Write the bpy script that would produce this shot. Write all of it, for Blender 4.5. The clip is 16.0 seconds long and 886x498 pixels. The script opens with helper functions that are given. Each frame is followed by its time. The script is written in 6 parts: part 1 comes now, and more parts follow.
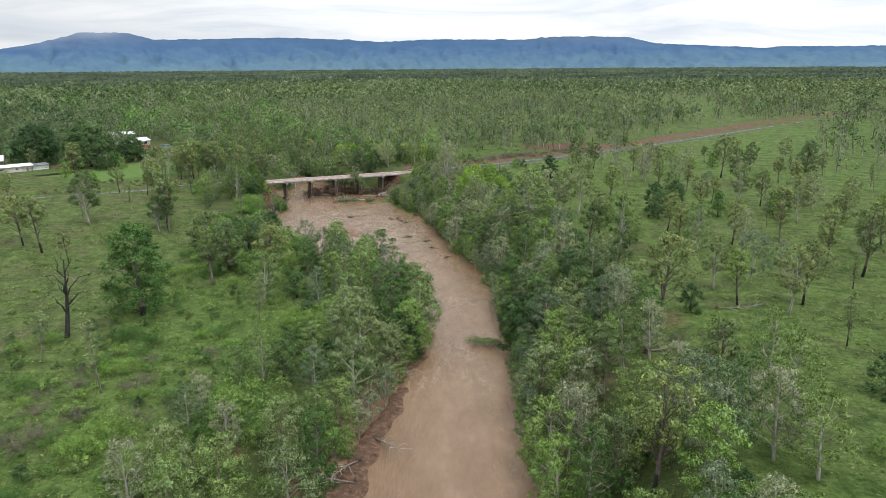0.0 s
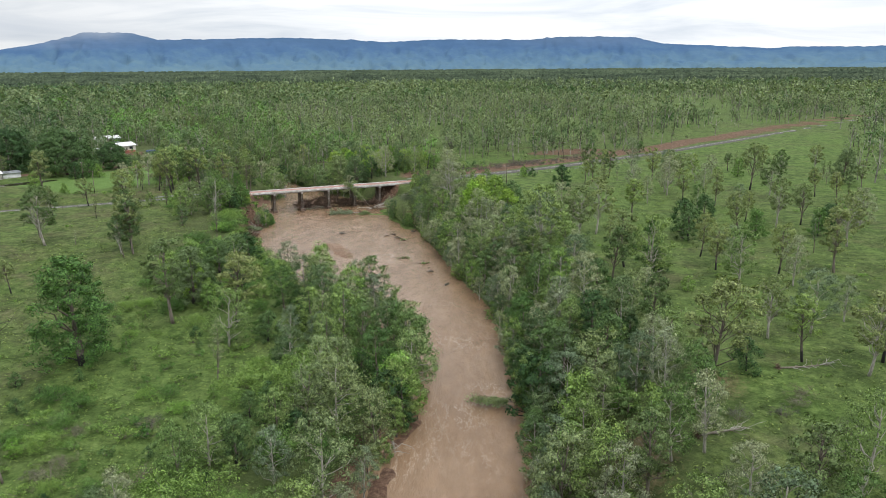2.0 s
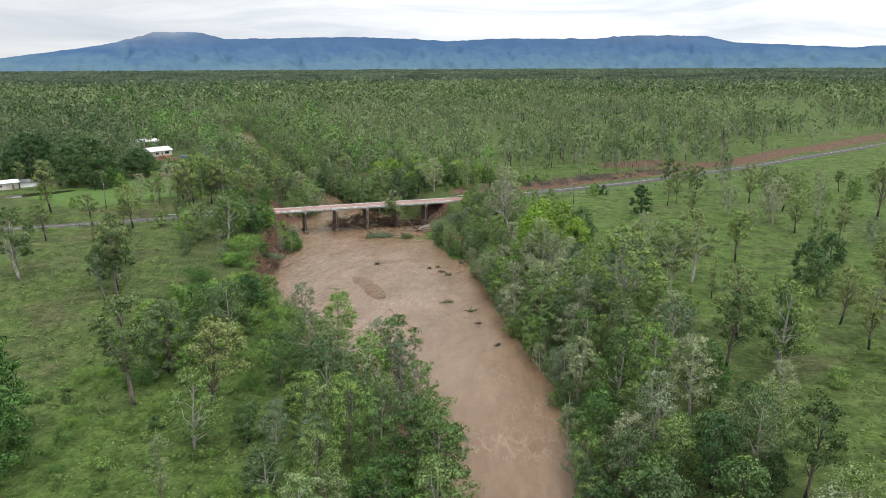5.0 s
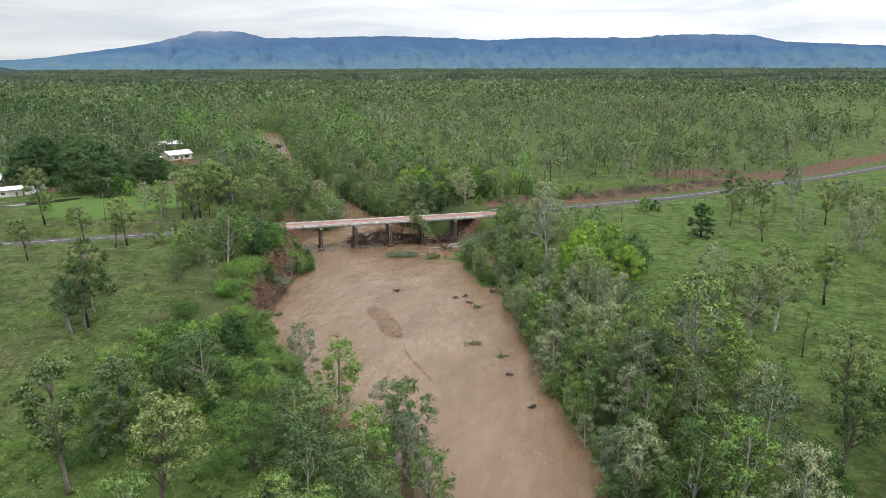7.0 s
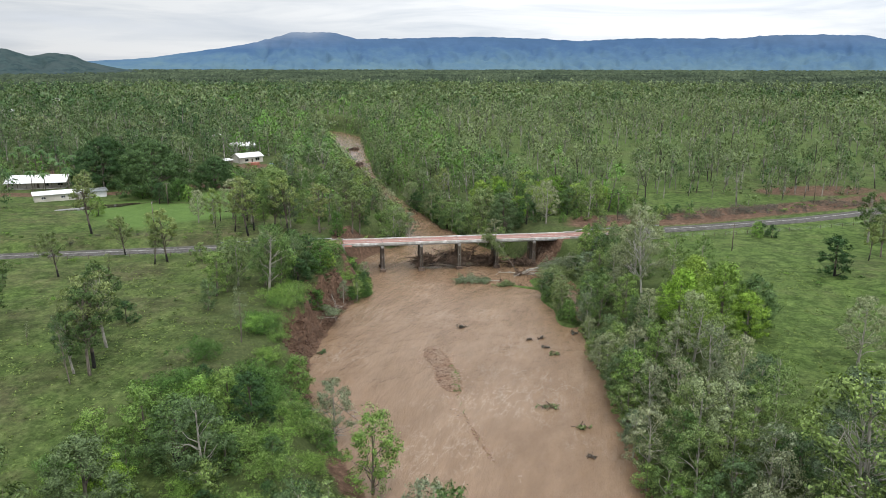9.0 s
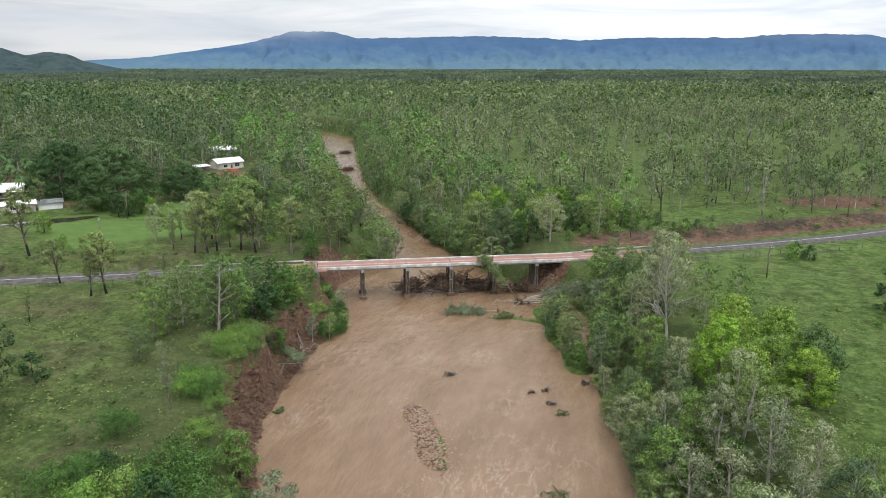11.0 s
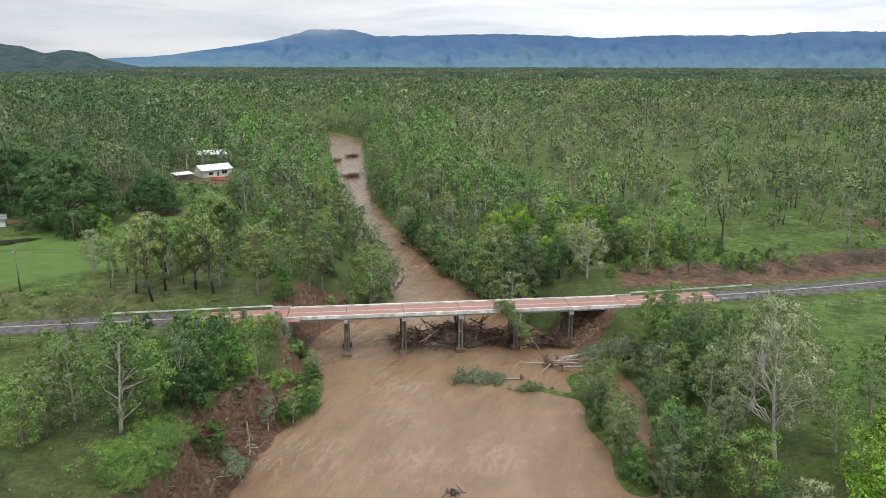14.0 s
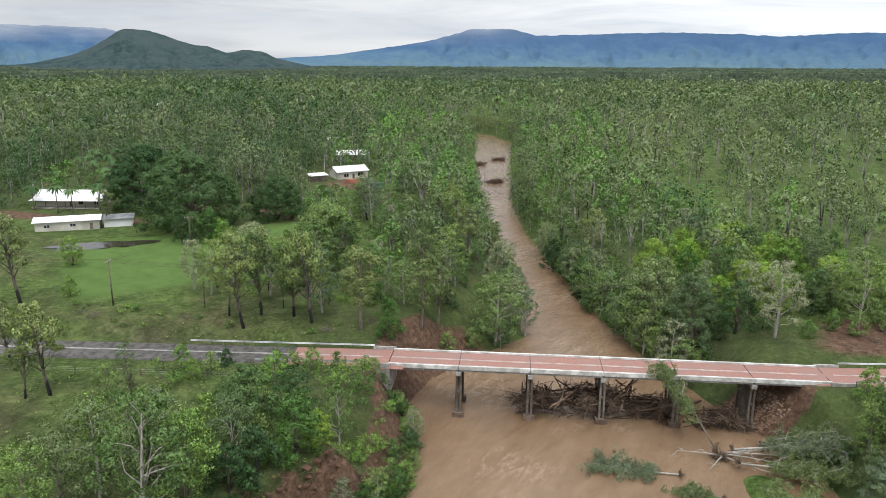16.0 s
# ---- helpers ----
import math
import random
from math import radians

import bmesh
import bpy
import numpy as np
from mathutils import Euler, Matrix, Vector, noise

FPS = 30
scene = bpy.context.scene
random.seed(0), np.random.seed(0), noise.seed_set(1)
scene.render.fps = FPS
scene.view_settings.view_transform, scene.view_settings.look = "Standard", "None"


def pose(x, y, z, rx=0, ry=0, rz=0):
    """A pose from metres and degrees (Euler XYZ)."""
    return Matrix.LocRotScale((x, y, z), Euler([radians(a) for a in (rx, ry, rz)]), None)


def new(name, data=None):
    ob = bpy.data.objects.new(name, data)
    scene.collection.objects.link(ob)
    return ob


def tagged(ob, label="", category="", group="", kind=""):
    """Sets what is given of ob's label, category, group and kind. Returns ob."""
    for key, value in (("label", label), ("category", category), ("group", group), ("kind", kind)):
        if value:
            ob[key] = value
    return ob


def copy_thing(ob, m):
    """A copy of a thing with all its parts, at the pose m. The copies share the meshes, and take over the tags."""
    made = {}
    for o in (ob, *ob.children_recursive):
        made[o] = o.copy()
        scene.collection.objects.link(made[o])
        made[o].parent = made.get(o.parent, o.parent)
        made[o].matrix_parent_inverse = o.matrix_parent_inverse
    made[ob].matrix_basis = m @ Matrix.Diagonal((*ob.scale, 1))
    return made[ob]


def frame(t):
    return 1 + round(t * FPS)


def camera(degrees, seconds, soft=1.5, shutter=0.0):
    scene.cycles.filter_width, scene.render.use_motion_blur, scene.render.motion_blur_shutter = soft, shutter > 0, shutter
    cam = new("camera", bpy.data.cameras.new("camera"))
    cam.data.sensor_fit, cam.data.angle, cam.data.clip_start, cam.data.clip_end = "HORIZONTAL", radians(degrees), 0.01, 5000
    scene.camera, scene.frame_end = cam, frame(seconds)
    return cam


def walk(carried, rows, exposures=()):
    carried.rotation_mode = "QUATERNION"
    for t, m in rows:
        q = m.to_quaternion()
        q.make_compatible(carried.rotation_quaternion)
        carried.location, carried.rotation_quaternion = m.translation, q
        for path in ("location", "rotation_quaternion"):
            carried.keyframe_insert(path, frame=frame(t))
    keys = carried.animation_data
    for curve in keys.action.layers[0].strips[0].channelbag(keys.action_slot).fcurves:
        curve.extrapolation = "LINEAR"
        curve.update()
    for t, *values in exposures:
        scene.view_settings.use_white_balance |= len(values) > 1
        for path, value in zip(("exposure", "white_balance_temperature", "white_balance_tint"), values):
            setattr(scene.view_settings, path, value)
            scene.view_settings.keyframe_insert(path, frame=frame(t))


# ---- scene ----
cam = camera(63.4, 16.0, 0.7)
METRES, EYE, TILT, LEAN, TURN = 244.0, 57.0, -14.3, 0.4, 0.0
ROWS = [
    (0.0, 0.0, 0.0, 0.0, 0.0, 0.0, -0.0),
    (0.5, 0.0014, 0.029, 0.0076, 0.02, 0.01, -0.0),
    (1.0, 0.003, 0.0585, 0.0154, 0.08, 0.0, -0.03),
    (1.5, 0.0045, 0.0883, 0.0233, 0.15, 0.02, -0.06),
    (2.0, 0.006, 0.118, 0.0311, 0.39, 0.02, -0.13),
    (2.5, 0.0074, 0.1484, 0.0391, 1.05, 0.02, -0.3),
    (3.0, 0.0086, 0.1788, 0.0471, 2.31, -0.0, -0.65),
    (3.5, 0.0097, 0.21, 0.0552, 4.38, -0.06, -1.24),
    (4.0, 0.0108, 0.2408, 0.0633, 4.92, -0.08, -1.4),
    (6.5, 0.0098, 0.3906, 0.1033, 6.4, -0.2, -1.82),
    (7.0, 0.0085, 0.4214, 0.1109, 8.02, -0.25, -2.28),
    (7.5, 0.0068, 0.4522, 0.1184, 10.56, -0.35, -2.97),
    (8.0, 0.0049, 0.4834, 0.1256, 13.91, -0.52, -3.87),
    (8.5, 0.0024, 0.5137, 0.1331, 14.57, -0.56, -4.09),
    (9.0, -0.0013, 0.5438, 0.1404, 14.66, -0.55, -4.16),
    (11.5, -0.027, 0.6913, 0.1745, 14.73, -0.6, -4.21),
    (12.0, -0.0334, 0.7209, 0.1812, 14.96, -0.63, -4.27),
    (12.5, -0.0398, 0.7508, 0.1876, 15.05, -0.66, -4.28),
    (13.0, -0.0466, 0.781, 0.1936, 15.27, -0.69, -4.33),
    (13.5, -0.0536, 0.8112, 0.1996, 15.69, -0.74, -4.43),
    (14.0, -0.0607, 0.8411, 0.206, 16.21, -0.81, -4.56),
    (14.5, -0.0685, 0.8709, 0.2123, 17.45, -0.94, -4.89),
    (15.0, -0.0764, 0.9013, 0.2187, 20.03, -1.19, -5.51),
    (15.5, -0.0843, 0.9316, 0.2253, 24.1, -1.63, -6.47),
    (16.0, -0.0936, 0.9614, 0.2313, 28.2, -2.08, -7.48),
]
walk(cam, [(t, pose(0, 0, EYE, TILT, LEAN, TURN) @ pose(METRES * x, METRES * y, METRES * z, 90 + pitch, roll, yaw)) for t, x, y, z, yaw, pitch, roll in ROWS])

# ---- world, sun, exposure ----
SUN_ELEV, SUN_ROT = 62.0, 150.0


def make_world():
    w = bpy.data.worlds.new("overcast_sky")
    scene.world = w
    w.use_nodes = True
    nt = w.node_tree
    N, L = nt.nodes, nt.links
    N.clear()
    out = N.new("ShaderNodeOutputWorld")
    sky = N.new("ShaderNodeTexSky")
    sky.sky_type, sky.sun_disc = "NISHITA", False
    sky.sun_elevation, sky.sun_rotation = radians(SUN_ELEV), radians(SUN_ROT)
    bg_sky = N.new("ShaderNodeBackground")
    bg_sky.inputs["Strength"].default_value = 0.10
    L.new(sky.outputs[0], bg_sky.inputs["Color"])
    # stratus deck: long flat streaks of white and grey
    geo = N.new("ShaderNodeTexCoord")
    mapn = N.new("ShaderNodeMapping")
    mapn.inputs["Scale"].default_value = (1.5, 1.5, 15.0)
    L.new(geo.outputs["Generated"], mapn.inputs["Vector"])
    n1 = N.new("ShaderNodeTexNoise")
    n1.inputs["Scale"].default_value, n1.inputs["Detail"].default_value = 2.2, 7.0
    n1.inputs["Roughness"].default_value = 0.55
    n1.inputs["Distortion"].default_value = 0.6
    L.new(mapn.outputs[0], n1.inputs["Vector"])
    ramp = N.new("ShaderNodeValToRGB")
    ramp.color_ramp.elements[0].position, ramp.color_ramp.elements[0].color = 0.30, (0.60, 0.66, 0.75, 1)
    ramp.color_ramp.elements[1].position, ramp.color_ramp.elements[1].color = 0.58, (0.93, 0.95, 0.98, 1)
    L.new(n1.outputs["Fac"], ramp.inputs[0])
    bg_cloud = N.new("ShaderNodeBackground")
    # an overcast dome is about twice as bright overhead as at the horizon
    sep = N.new("ShaderNodeSeparateXYZ")
    L.new(geo.outputs["Generated"], sep.inputs[0])
    up = N.new("ShaderNodeMapRange")
    up.inputs["From Min"].default_value, up.inputs["From Max"].default_value = 0.10, 0.9
    up.inputs["To Min"].default_value, up.inputs["To Max"].default_value = 1.12, 2.3
    L.new(sep.outputs[2], up.inputs["Value"])
    # the deck is thicker to the west
    west = N.new("ShaderNodeMapRange")
    west.inputs["From Min"].default_value, west.inputs["From Max"].default_value = -0.85, -0.05
    west.inputs["To Min"].default_value, west.inputs["To Max"].default_value = 0.64, 1.0
    L.new(sep.outputs[0], west.inputs["Value"])
    both = N.new("ShaderNodeMath")
    both.operation = "MULTIPLY"
    L.new(up.outputs[0], both.inputs[0])
    L.new(west.outputs[0], both.inputs[1])
    L.new(both.outputs[0], bg_cloud.inputs["Strength"])
    L.new(ramp.outputs[0], bg_cloud.inputs["Color"])
    mix = N.new("ShaderNodeMixShader")
    mix.inputs[0].default_value = 0.90
    L.new(bg_sky.outputs[0], mix.inputs[1])
    L.new(bg_cloud.outputs[0], mix.inputs[2])
    L.new(mix.outputs[0], out.inputs[0])


make_world()
sun_data = bpy.data.lights.new("sun", "SUN")
sun_data.energy, sun_data.angle, sun_data.color = 1.5, radians(14), (1.0, 0.97, 0.92)
sun = new("sun", sun_data)
sun.rotation_euler = (radians(90 - SUN_ELEV), 0, radians(180 - SUN_ROT))
scene.view_settings.exposure = 0.12

# ---- materials ----
def mat_new(name):
    m = bpy.data.materials.new(name)
    m.use_nodes = True
    nt = m.node_tree
    return m, nt.nodes, nt.links, nt.nodes["Principled BSDF"]


def noise_node(N, L, scale, detail=5.0, vec=None, rough=0.6):
    n = N.new("ShaderNodeTexNoise")
    n.inputs["Scale"].default_value, n.inputs["Detail"].default_value = scale, detail
    n.inputs["Roughness"].default_value = rough
    if vec is not None:
        L.new(vec, n.inputs["Vector"])
    return n.outputs["Fac"]


def ramp_node(N, L, fac, stops):
    r = N.new("ShaderNodeValToRGB")
    e = r.color_ramp.elements
    while len(e) < len(stops):
        e.new(0.5)
    for el, (p, c) in zip(e, stops):
        el.position, el.color = p, (*c, 1)
    L.new(fac, r.inputs[0])
    return r.outputs[0]


def mix_col(N, L, fac, a, b, mode="MIX"):
    m = N.new("ShaderNodeMix")
    m.data_type, m.blend_type = "RGBA", mode
    for sock, v in ((m.inputs[0], fac), (m.inputs[6], a), (m.inputs[7], b)):
        if isinstance(v, (int, float)):
            sock.default_value = v
        elif isinstance(v, tuple):
            sock.default_value = (*v, 1)
        else:
            L.new(v, sock)
    return m.outputs[2]


def math_node(N, L, op, a, b=0.0):
    m = N.new("ShaderNodeMath")
    m.operation = op
    for sock, v in ((m.inputs[0], a), (m.inputs[1], b)):
        if isinstance(v, (int, float)):
            sock.default_value = v
        else:
            L.new(v, sock)
    return m.outputs[0]


def bump_node(N, L, bsdf, height, strength, distance):
    b = N.new("ShaderNodeBump")
    b.inputs["Strength"].default_value, b.inputs["Distance"].default_value = strength, distance
    L.new(height, b.inputs["Height"])
    L.new(b.outputs[0], bsdf.inputs["Normal"])


def surface(name, c1, c2, scale=1.0, rough=0.85, bump=0.3, dist=0.05, metal=0.0, spec=0.3, c3=None, scale2=0.13):
    """Two-colour grain, with a second large-scale tone over it."""
    m, N, L, B = mat_new(name)
    pos = N.new("ShaderNodeNewGeometry").outputs["Position"]
    f1 = noise_node(N, L, scale, 6, pos)
    col = ramp_node(N, L, f1, [(0.35, c1), (0.65, c2)])
    f2 = noise_node(N, L, scale * scale2, 3, pos)
    col = mix_col(N, L, ramp_node(N, L, f2, [(0.42, (0, 0, 0)), (0.62, (1, 1, 1))]), col, c3 if c3 else tuple(v * 0.72 for v in c1))
    L.new(col, B.inputs["Base Color"])
    B.inputs["Roughness"].default_value, B.inputs["Metallic"].default_value = rough, metal
    B.inputs["Specular IOR Level"].default_value = spec
    bump_node(N, L, B, f1, bump, dist)
    return m


def foliage(name, dark, light, tint_from="object", fleck=1.0, relief=0.8):
    """Leaves: each leaf its own tone, each tree its own tint, light coming through."""
    tints = [(0.0, (0.38, 0.52, 0.46)), (0.25, (0.66, 0.76, 0.78)), (0.5, (0.98, 0.98, 1.02)), (0.75, (1.16, 1.10, 1.12)), (0.9, (1.06, 1.10, 0.98)), (1.0, (0.98, 1.14, 0.84))]
    if tint_from != "object":
        tints = [(0.0, (0.28, 0.46, 0.36)), (0.2, (0.46, 0.64, 0.54)), (0.4, (0.84, 0.92, 0.86)), (0.55, (1.0, 1.0, 1.05)), (0.70, (1.12, 1.10, 1.10)), (0.82, (1.08, 1.10, 0.98)), (0.9, (0.82, 1.16, 0.66)), (1.0, (0.92, 1.48, 0.62))]
    m, N, L, B = mat_new(name)
    isl = N.new("ShaderNodeNewGeometry").outputs["Random Per Island"]
    col = ramp_node(N, L, isl, [(0.0, tuple(0.45 * v for v in dark)), (0.5, tuple((a + b) / 2 for a, b in zip(dark, light))), (1.0, tuple(1.22 * v for v in light))])
    if tint_from == "object":
        rnd = N.new("ShaderNodeObjectInfo").outputs["Random"]
    else:
        at = N.new("ShaderNodeAttribute")
        at.attribute_name = "tint"
        rnd = at.outputs["Fac"]
    tint = ramp_node(N, L, rnd, tints)
    col = mix_col(N, L, 1.0, col, tint, "MULTIPLY")
    pos = N.new("ShaderNodeNewGeometry").outputs["Position"]
    speck = noise_node(N, L, 1.1, 5, pos, 0.7)
    col = mix_col(N, L, 1.0, col, ramp_node(N, L, speck, [(0.33, tuple(1 - fleck * v for v in (0.50, 0.46, 0.44))), (0.5, (1.0, 1.0, 1.0)), (0.68, tuple(1 + fleck * v for v in (0.30, 0.25, 0.22)))]), "MULTIPLY")
    bump_node(N, L, B, speck, relief, 0.25)
    L.new(col, B.inputs["Base Color"])
    B.inputs["Roughness"].default_value = 0.6
    B.inputs["Specular IOR Level"].default_value = 0.18
    tr = N.new("ShaderNodeBsdfTranslucent")
    L.new(mix_col(N, L, 1.0, col, (1.25, 1.35, 0.6), "MULTIPLY"), tr.inputs["Color"])
    mx = N.new("ShaderNodeMixShader")
    mx.inputs[0].default_value = 0.18
    L.new(B.outputs[0], mx.inputs[1])
    L.new(tr.outputs[0], mx.inputs[2])
    L.new(mx.outputs[0], N["Material Output"].inputs[0])
    return m


def ground_material():
    m, N, L, B = mat_new("pasture_ground")
    pos = N.new("ShaderNodeNewGeometry").outputs["Position"]
    fine = noise_node(N, L, 1.3, 10, pos, 0.8)
    tuft = noise_node(N, L, 0.45, 6, pos, 0.7)
    mid = noise_node(N, L, 0.11, 6, pos, 0.65)
    big = noise_node(N, L, 0.022, 5, pos)
    blade = math_node(N, L, "ADD", math_node(N, L, "MULTIPLY", fine, 0.55), math_node(N, L, "MULTIPLY", tuft, 0.45))
    grass = ramp_node(N, L, blade, [(0.36, (0.018, 0.030, 0.011)), (0.47, (0.054, 0.080, 0.024)), (0.54, (0.084, 0.120, 0.038)), (0.64, (0.150, 0.192, 0.074))])
    dryg = ramp_node(N, L, blade, [(0.30, (0.040, 0.043, 0.020)), (0.5, (0.097, 0.100, 0.047)), (0.70, (0.174, 0.164, 0.087))])
    at = N.new("ShaderNodeAttribute")
    at.attribute_name = "cover"
    sep = N.new("ShaderNodeSeparateColor")
    L.new(at.outputs["Color"], sep.inputs[0])
    wet = at.outputs["Alpha"]
    dry = math_node(N, L, "SUBTRACT", 1.0, wet)
    col = mix_col(N, L, math_node(N, L, "MULTIPLY", dry, ramp_node(N, L, mid, [(0.44, (0, 0, 0)), (0.62, (0.8, 0.8, 0.8))])), grass, dryg)
    col = mix_col(N, L, math_node(N, L, "MULTIPLY", dry, ramp_node(N, L, big, [(0.48, (0, 0, 0)), (0.68, (0.8, 0.8, 0.8))])), col, dryg)
    lush = noise_node(N, L, 0.038, 6, pos, 0.7)
    vivid = ramp_node(N, L, blade, [(0.36, (0.022, 0.043, 0.010)), (0.5, (0.078, 0.124, 0.031)), (0.64, (0.150, 0.212, 0.066))])
    green = math_node(N, L, "ADD", math_node(N, L, "MULTIPLY", wet, 0.85), ramp_node(N, L, lush, [(0.46, (0, 0, 0)), (0.62, (0.6, 0.6, 0.6))]))
    green = math_node(N, L, "MINIMUM", green, 1.0)
    col = mix_col(N, L, green, col, vivid)
    thatch = ramp_node(N, L, blade, [(0.34, (0.036, 0.031, 0.020)), (0.5, (0.092, 0.080, 0.048)), (0.66, (0.165, 0.142, 0.092))])
    worn = noise_node(N, L, 0.065, 7, pos, 0.7)
    worn = ramp_node(N, L, worn, [(0.52, (0, 0, 0)), (0.66, (0.75, 0.75, 0.75))])
    col = mix_col(N, L, math_node(N, L, "MULTIPLY", worn, math_node(N, L, "SUBTRACT", 1.0, math_node(N, L, "MULTIPLY", wet, 0.75))), col, thatch)
    weeds = noise_node(N, L, 0.17, 7, pos, 0.7)
    col = mix_col(N, L, 1.0, col, ramp_node(N, L, weeds, [(0.36, (0.62, 0.66, 0.60)), (0.5, (1, 1, 1)), (0.64, (1.26, 1.22, 1.2))]), "MULTIPLY")
    # red: bare earth, green: mown lawn, blue: leaf litter under woods
    lawn = ramp_node(N, L, noise_node(N, L, 0.25, 8, pos, 0.7), [(0.3, (0.075, 0.130, 0.034)), (0.7, (0.118, 0.190, 0.052))])
    col = mix_col(N, L, sep.outputs[1], col, lawn)
    litter = ramp_node(N, L, fine, [(0.3, (0.035, 0.045, 0.018)), (0.55, (0.07, 0.085, 0.035)), (0.8, (0.12, 0.11, 0.06))])
    col = mix_col(N, L, sep.outputs[2], col, litter)
    earth = ramp_node(N, L, noise_node(N, L, 0.9, 8, pos, 0.7), [(0.28, (0.048, 0.029, 0.020)), (0.5, (0.122, 0.075, 0.051)), (0.75, (0.25, 0.165, 0.115))])
    edge = math_node(N, L, "ADD", sep.outputs[0], math_node(N, L, "MULTIPLY", math_node(N, L, "SUBTRACT", fine, 0.5), 0.9))
    edge = ramp_node(N, L, edge, [(0.35, (0, 0, 0)), (0.6, (1, 1, 1))])
    col = mix_col(N, L, edge, col, earth)
    L.new(col, B.inputs["Base Color"])
    B.inputs["Roughness"].default_value = 0.95
    B.inputs["Specular IOR Level"].default_value = 0.1
    bump_node(N, L, B, blade, 0.9, 0.8)
    return m


def water_material():
    m, N, L, B = mat_new("muddy_water")
    pos = N.new("ShaderNodeNewGeometry").outputs["Position"]
    mp = N.new("ShaderNodeMapping")
    mp.inputs["Rotation"].default_value = (0, 0, radians(-14))
    mp.inputs["Scale"].default_value = (1.0, 0.36, 1.0)
    L.new(pos, mp.inputs["Vector"])
    v = mp.outputs[0]
    rip = noise_node(N, L, 1.9, 8, v, 0.7)
    swirl = noise_node(N, L, 0.14, 7, v, 0.6)
    fold = noise_node(N, L, 0.5, 6, v, 0.65)
    col = ramp_node(N, L, swirl, [(0.3, (0.172, 0.108, 0.062)), (0.5, (0.200, 0.129, 0.078)), (0.7, (0.232, 0.155, 0.098))])
    # ripple light and dark put into the colour, crests lighter than troughs
    col = mix_col(N, L, 1.0, col, ramp_node(N, L, fold, [(0.34, (0.91, 0.91, 0.90)), (0.5, (1, 1, 1)), (0.66, (1.09, 1.09, 1.09))]), "MULTIPLY")
    # threads and scraps of pale foam where the current boils
    foam = noise_node(N, L, 0.42, 10, v, 0.72)
    reach = noise_node(N, L, 0.05, 3, pos)
    thread = math_node(N, L, "ABSOLUTE", math_node(N, L, "SUBTRACT", foam, 0.5))
    thread = ramp_node(N, L, thread, [(0.0, (0.55, 0.55, 0.55)), (0.012, (0, 0, 0))])
    thread = math_node(N, L, "MULTIPLY", thread, ramp_node(N, L, reach, [(0.50, (0, 0, 0)), (0.66, (1, 1, 1))]))
    scrap = ramp_node(N, L, foam, [(0.69, (0, 0, 0)), (0.72, (0.6, 0.6, 0.6))])
    col = mix_col(N, L, math_node(N, L, "MAXIMUM", thread, scrap), col, (0.56, 0.47, 0.38))
    L.new(col, B.inputs["Base Color"])
    B.inputs["Roughness"].default_value = 0.10
    B.inputs["Specular IOR Level"].default_value = 0.5
    B.inputs["IOR"].default_value = 1.33
    h = math_node(N, L, "ADD", rip, math_node(N, L, "MULTIPLY", fold, 2.5))
    bump_node(N, L, B, h, 0.8, 0.2)
    return m


def bark(name, c1, c2, burnt=0.0):
    """Bark with long streaks; burnt: charred from the foot up to that height."""
    m, N, L, B = mat_new(name)
    geo = N.new("ShaderNodeTexCoord")
    mp = N.new("ShaderNodeMapping")
    mp.inputs["Scale"].default_value = (5, 5, 0.8)
    L.new(geo.outputs["Object"], mp.inputs["Vector"])
    f = noise_node(N, L, 1.0, 6, mp.outputs[0])
    col = ramp_node(N, L, f, [(0.35, c1), (0.65, c2)])
    if burnt:
        sep = N.new("ShaderNodeSeparateXYZ")
        L.new(geo.outputs["Object"], sep.inputs[0])
        h = math_node(N, L, "ADD", math_node(N, L, "DIVIDE", sep.outputs[2], burnt), math_node(N, L, "MULTIPLY", f, 0.6))
        col = mix_col(N, L, ramp_node(N, L, h, [(0.9, (1, 1, 1)), (1.4, (0, 0, 0))]), col, (0.018, 0.016, 0.015))
    L.new(col, B.inputs["Base Color"])
    B.inputs["Roughness"].default_value = 0.9
    bump_node(N, L, B, f, 0.5, 0.05)
    return m


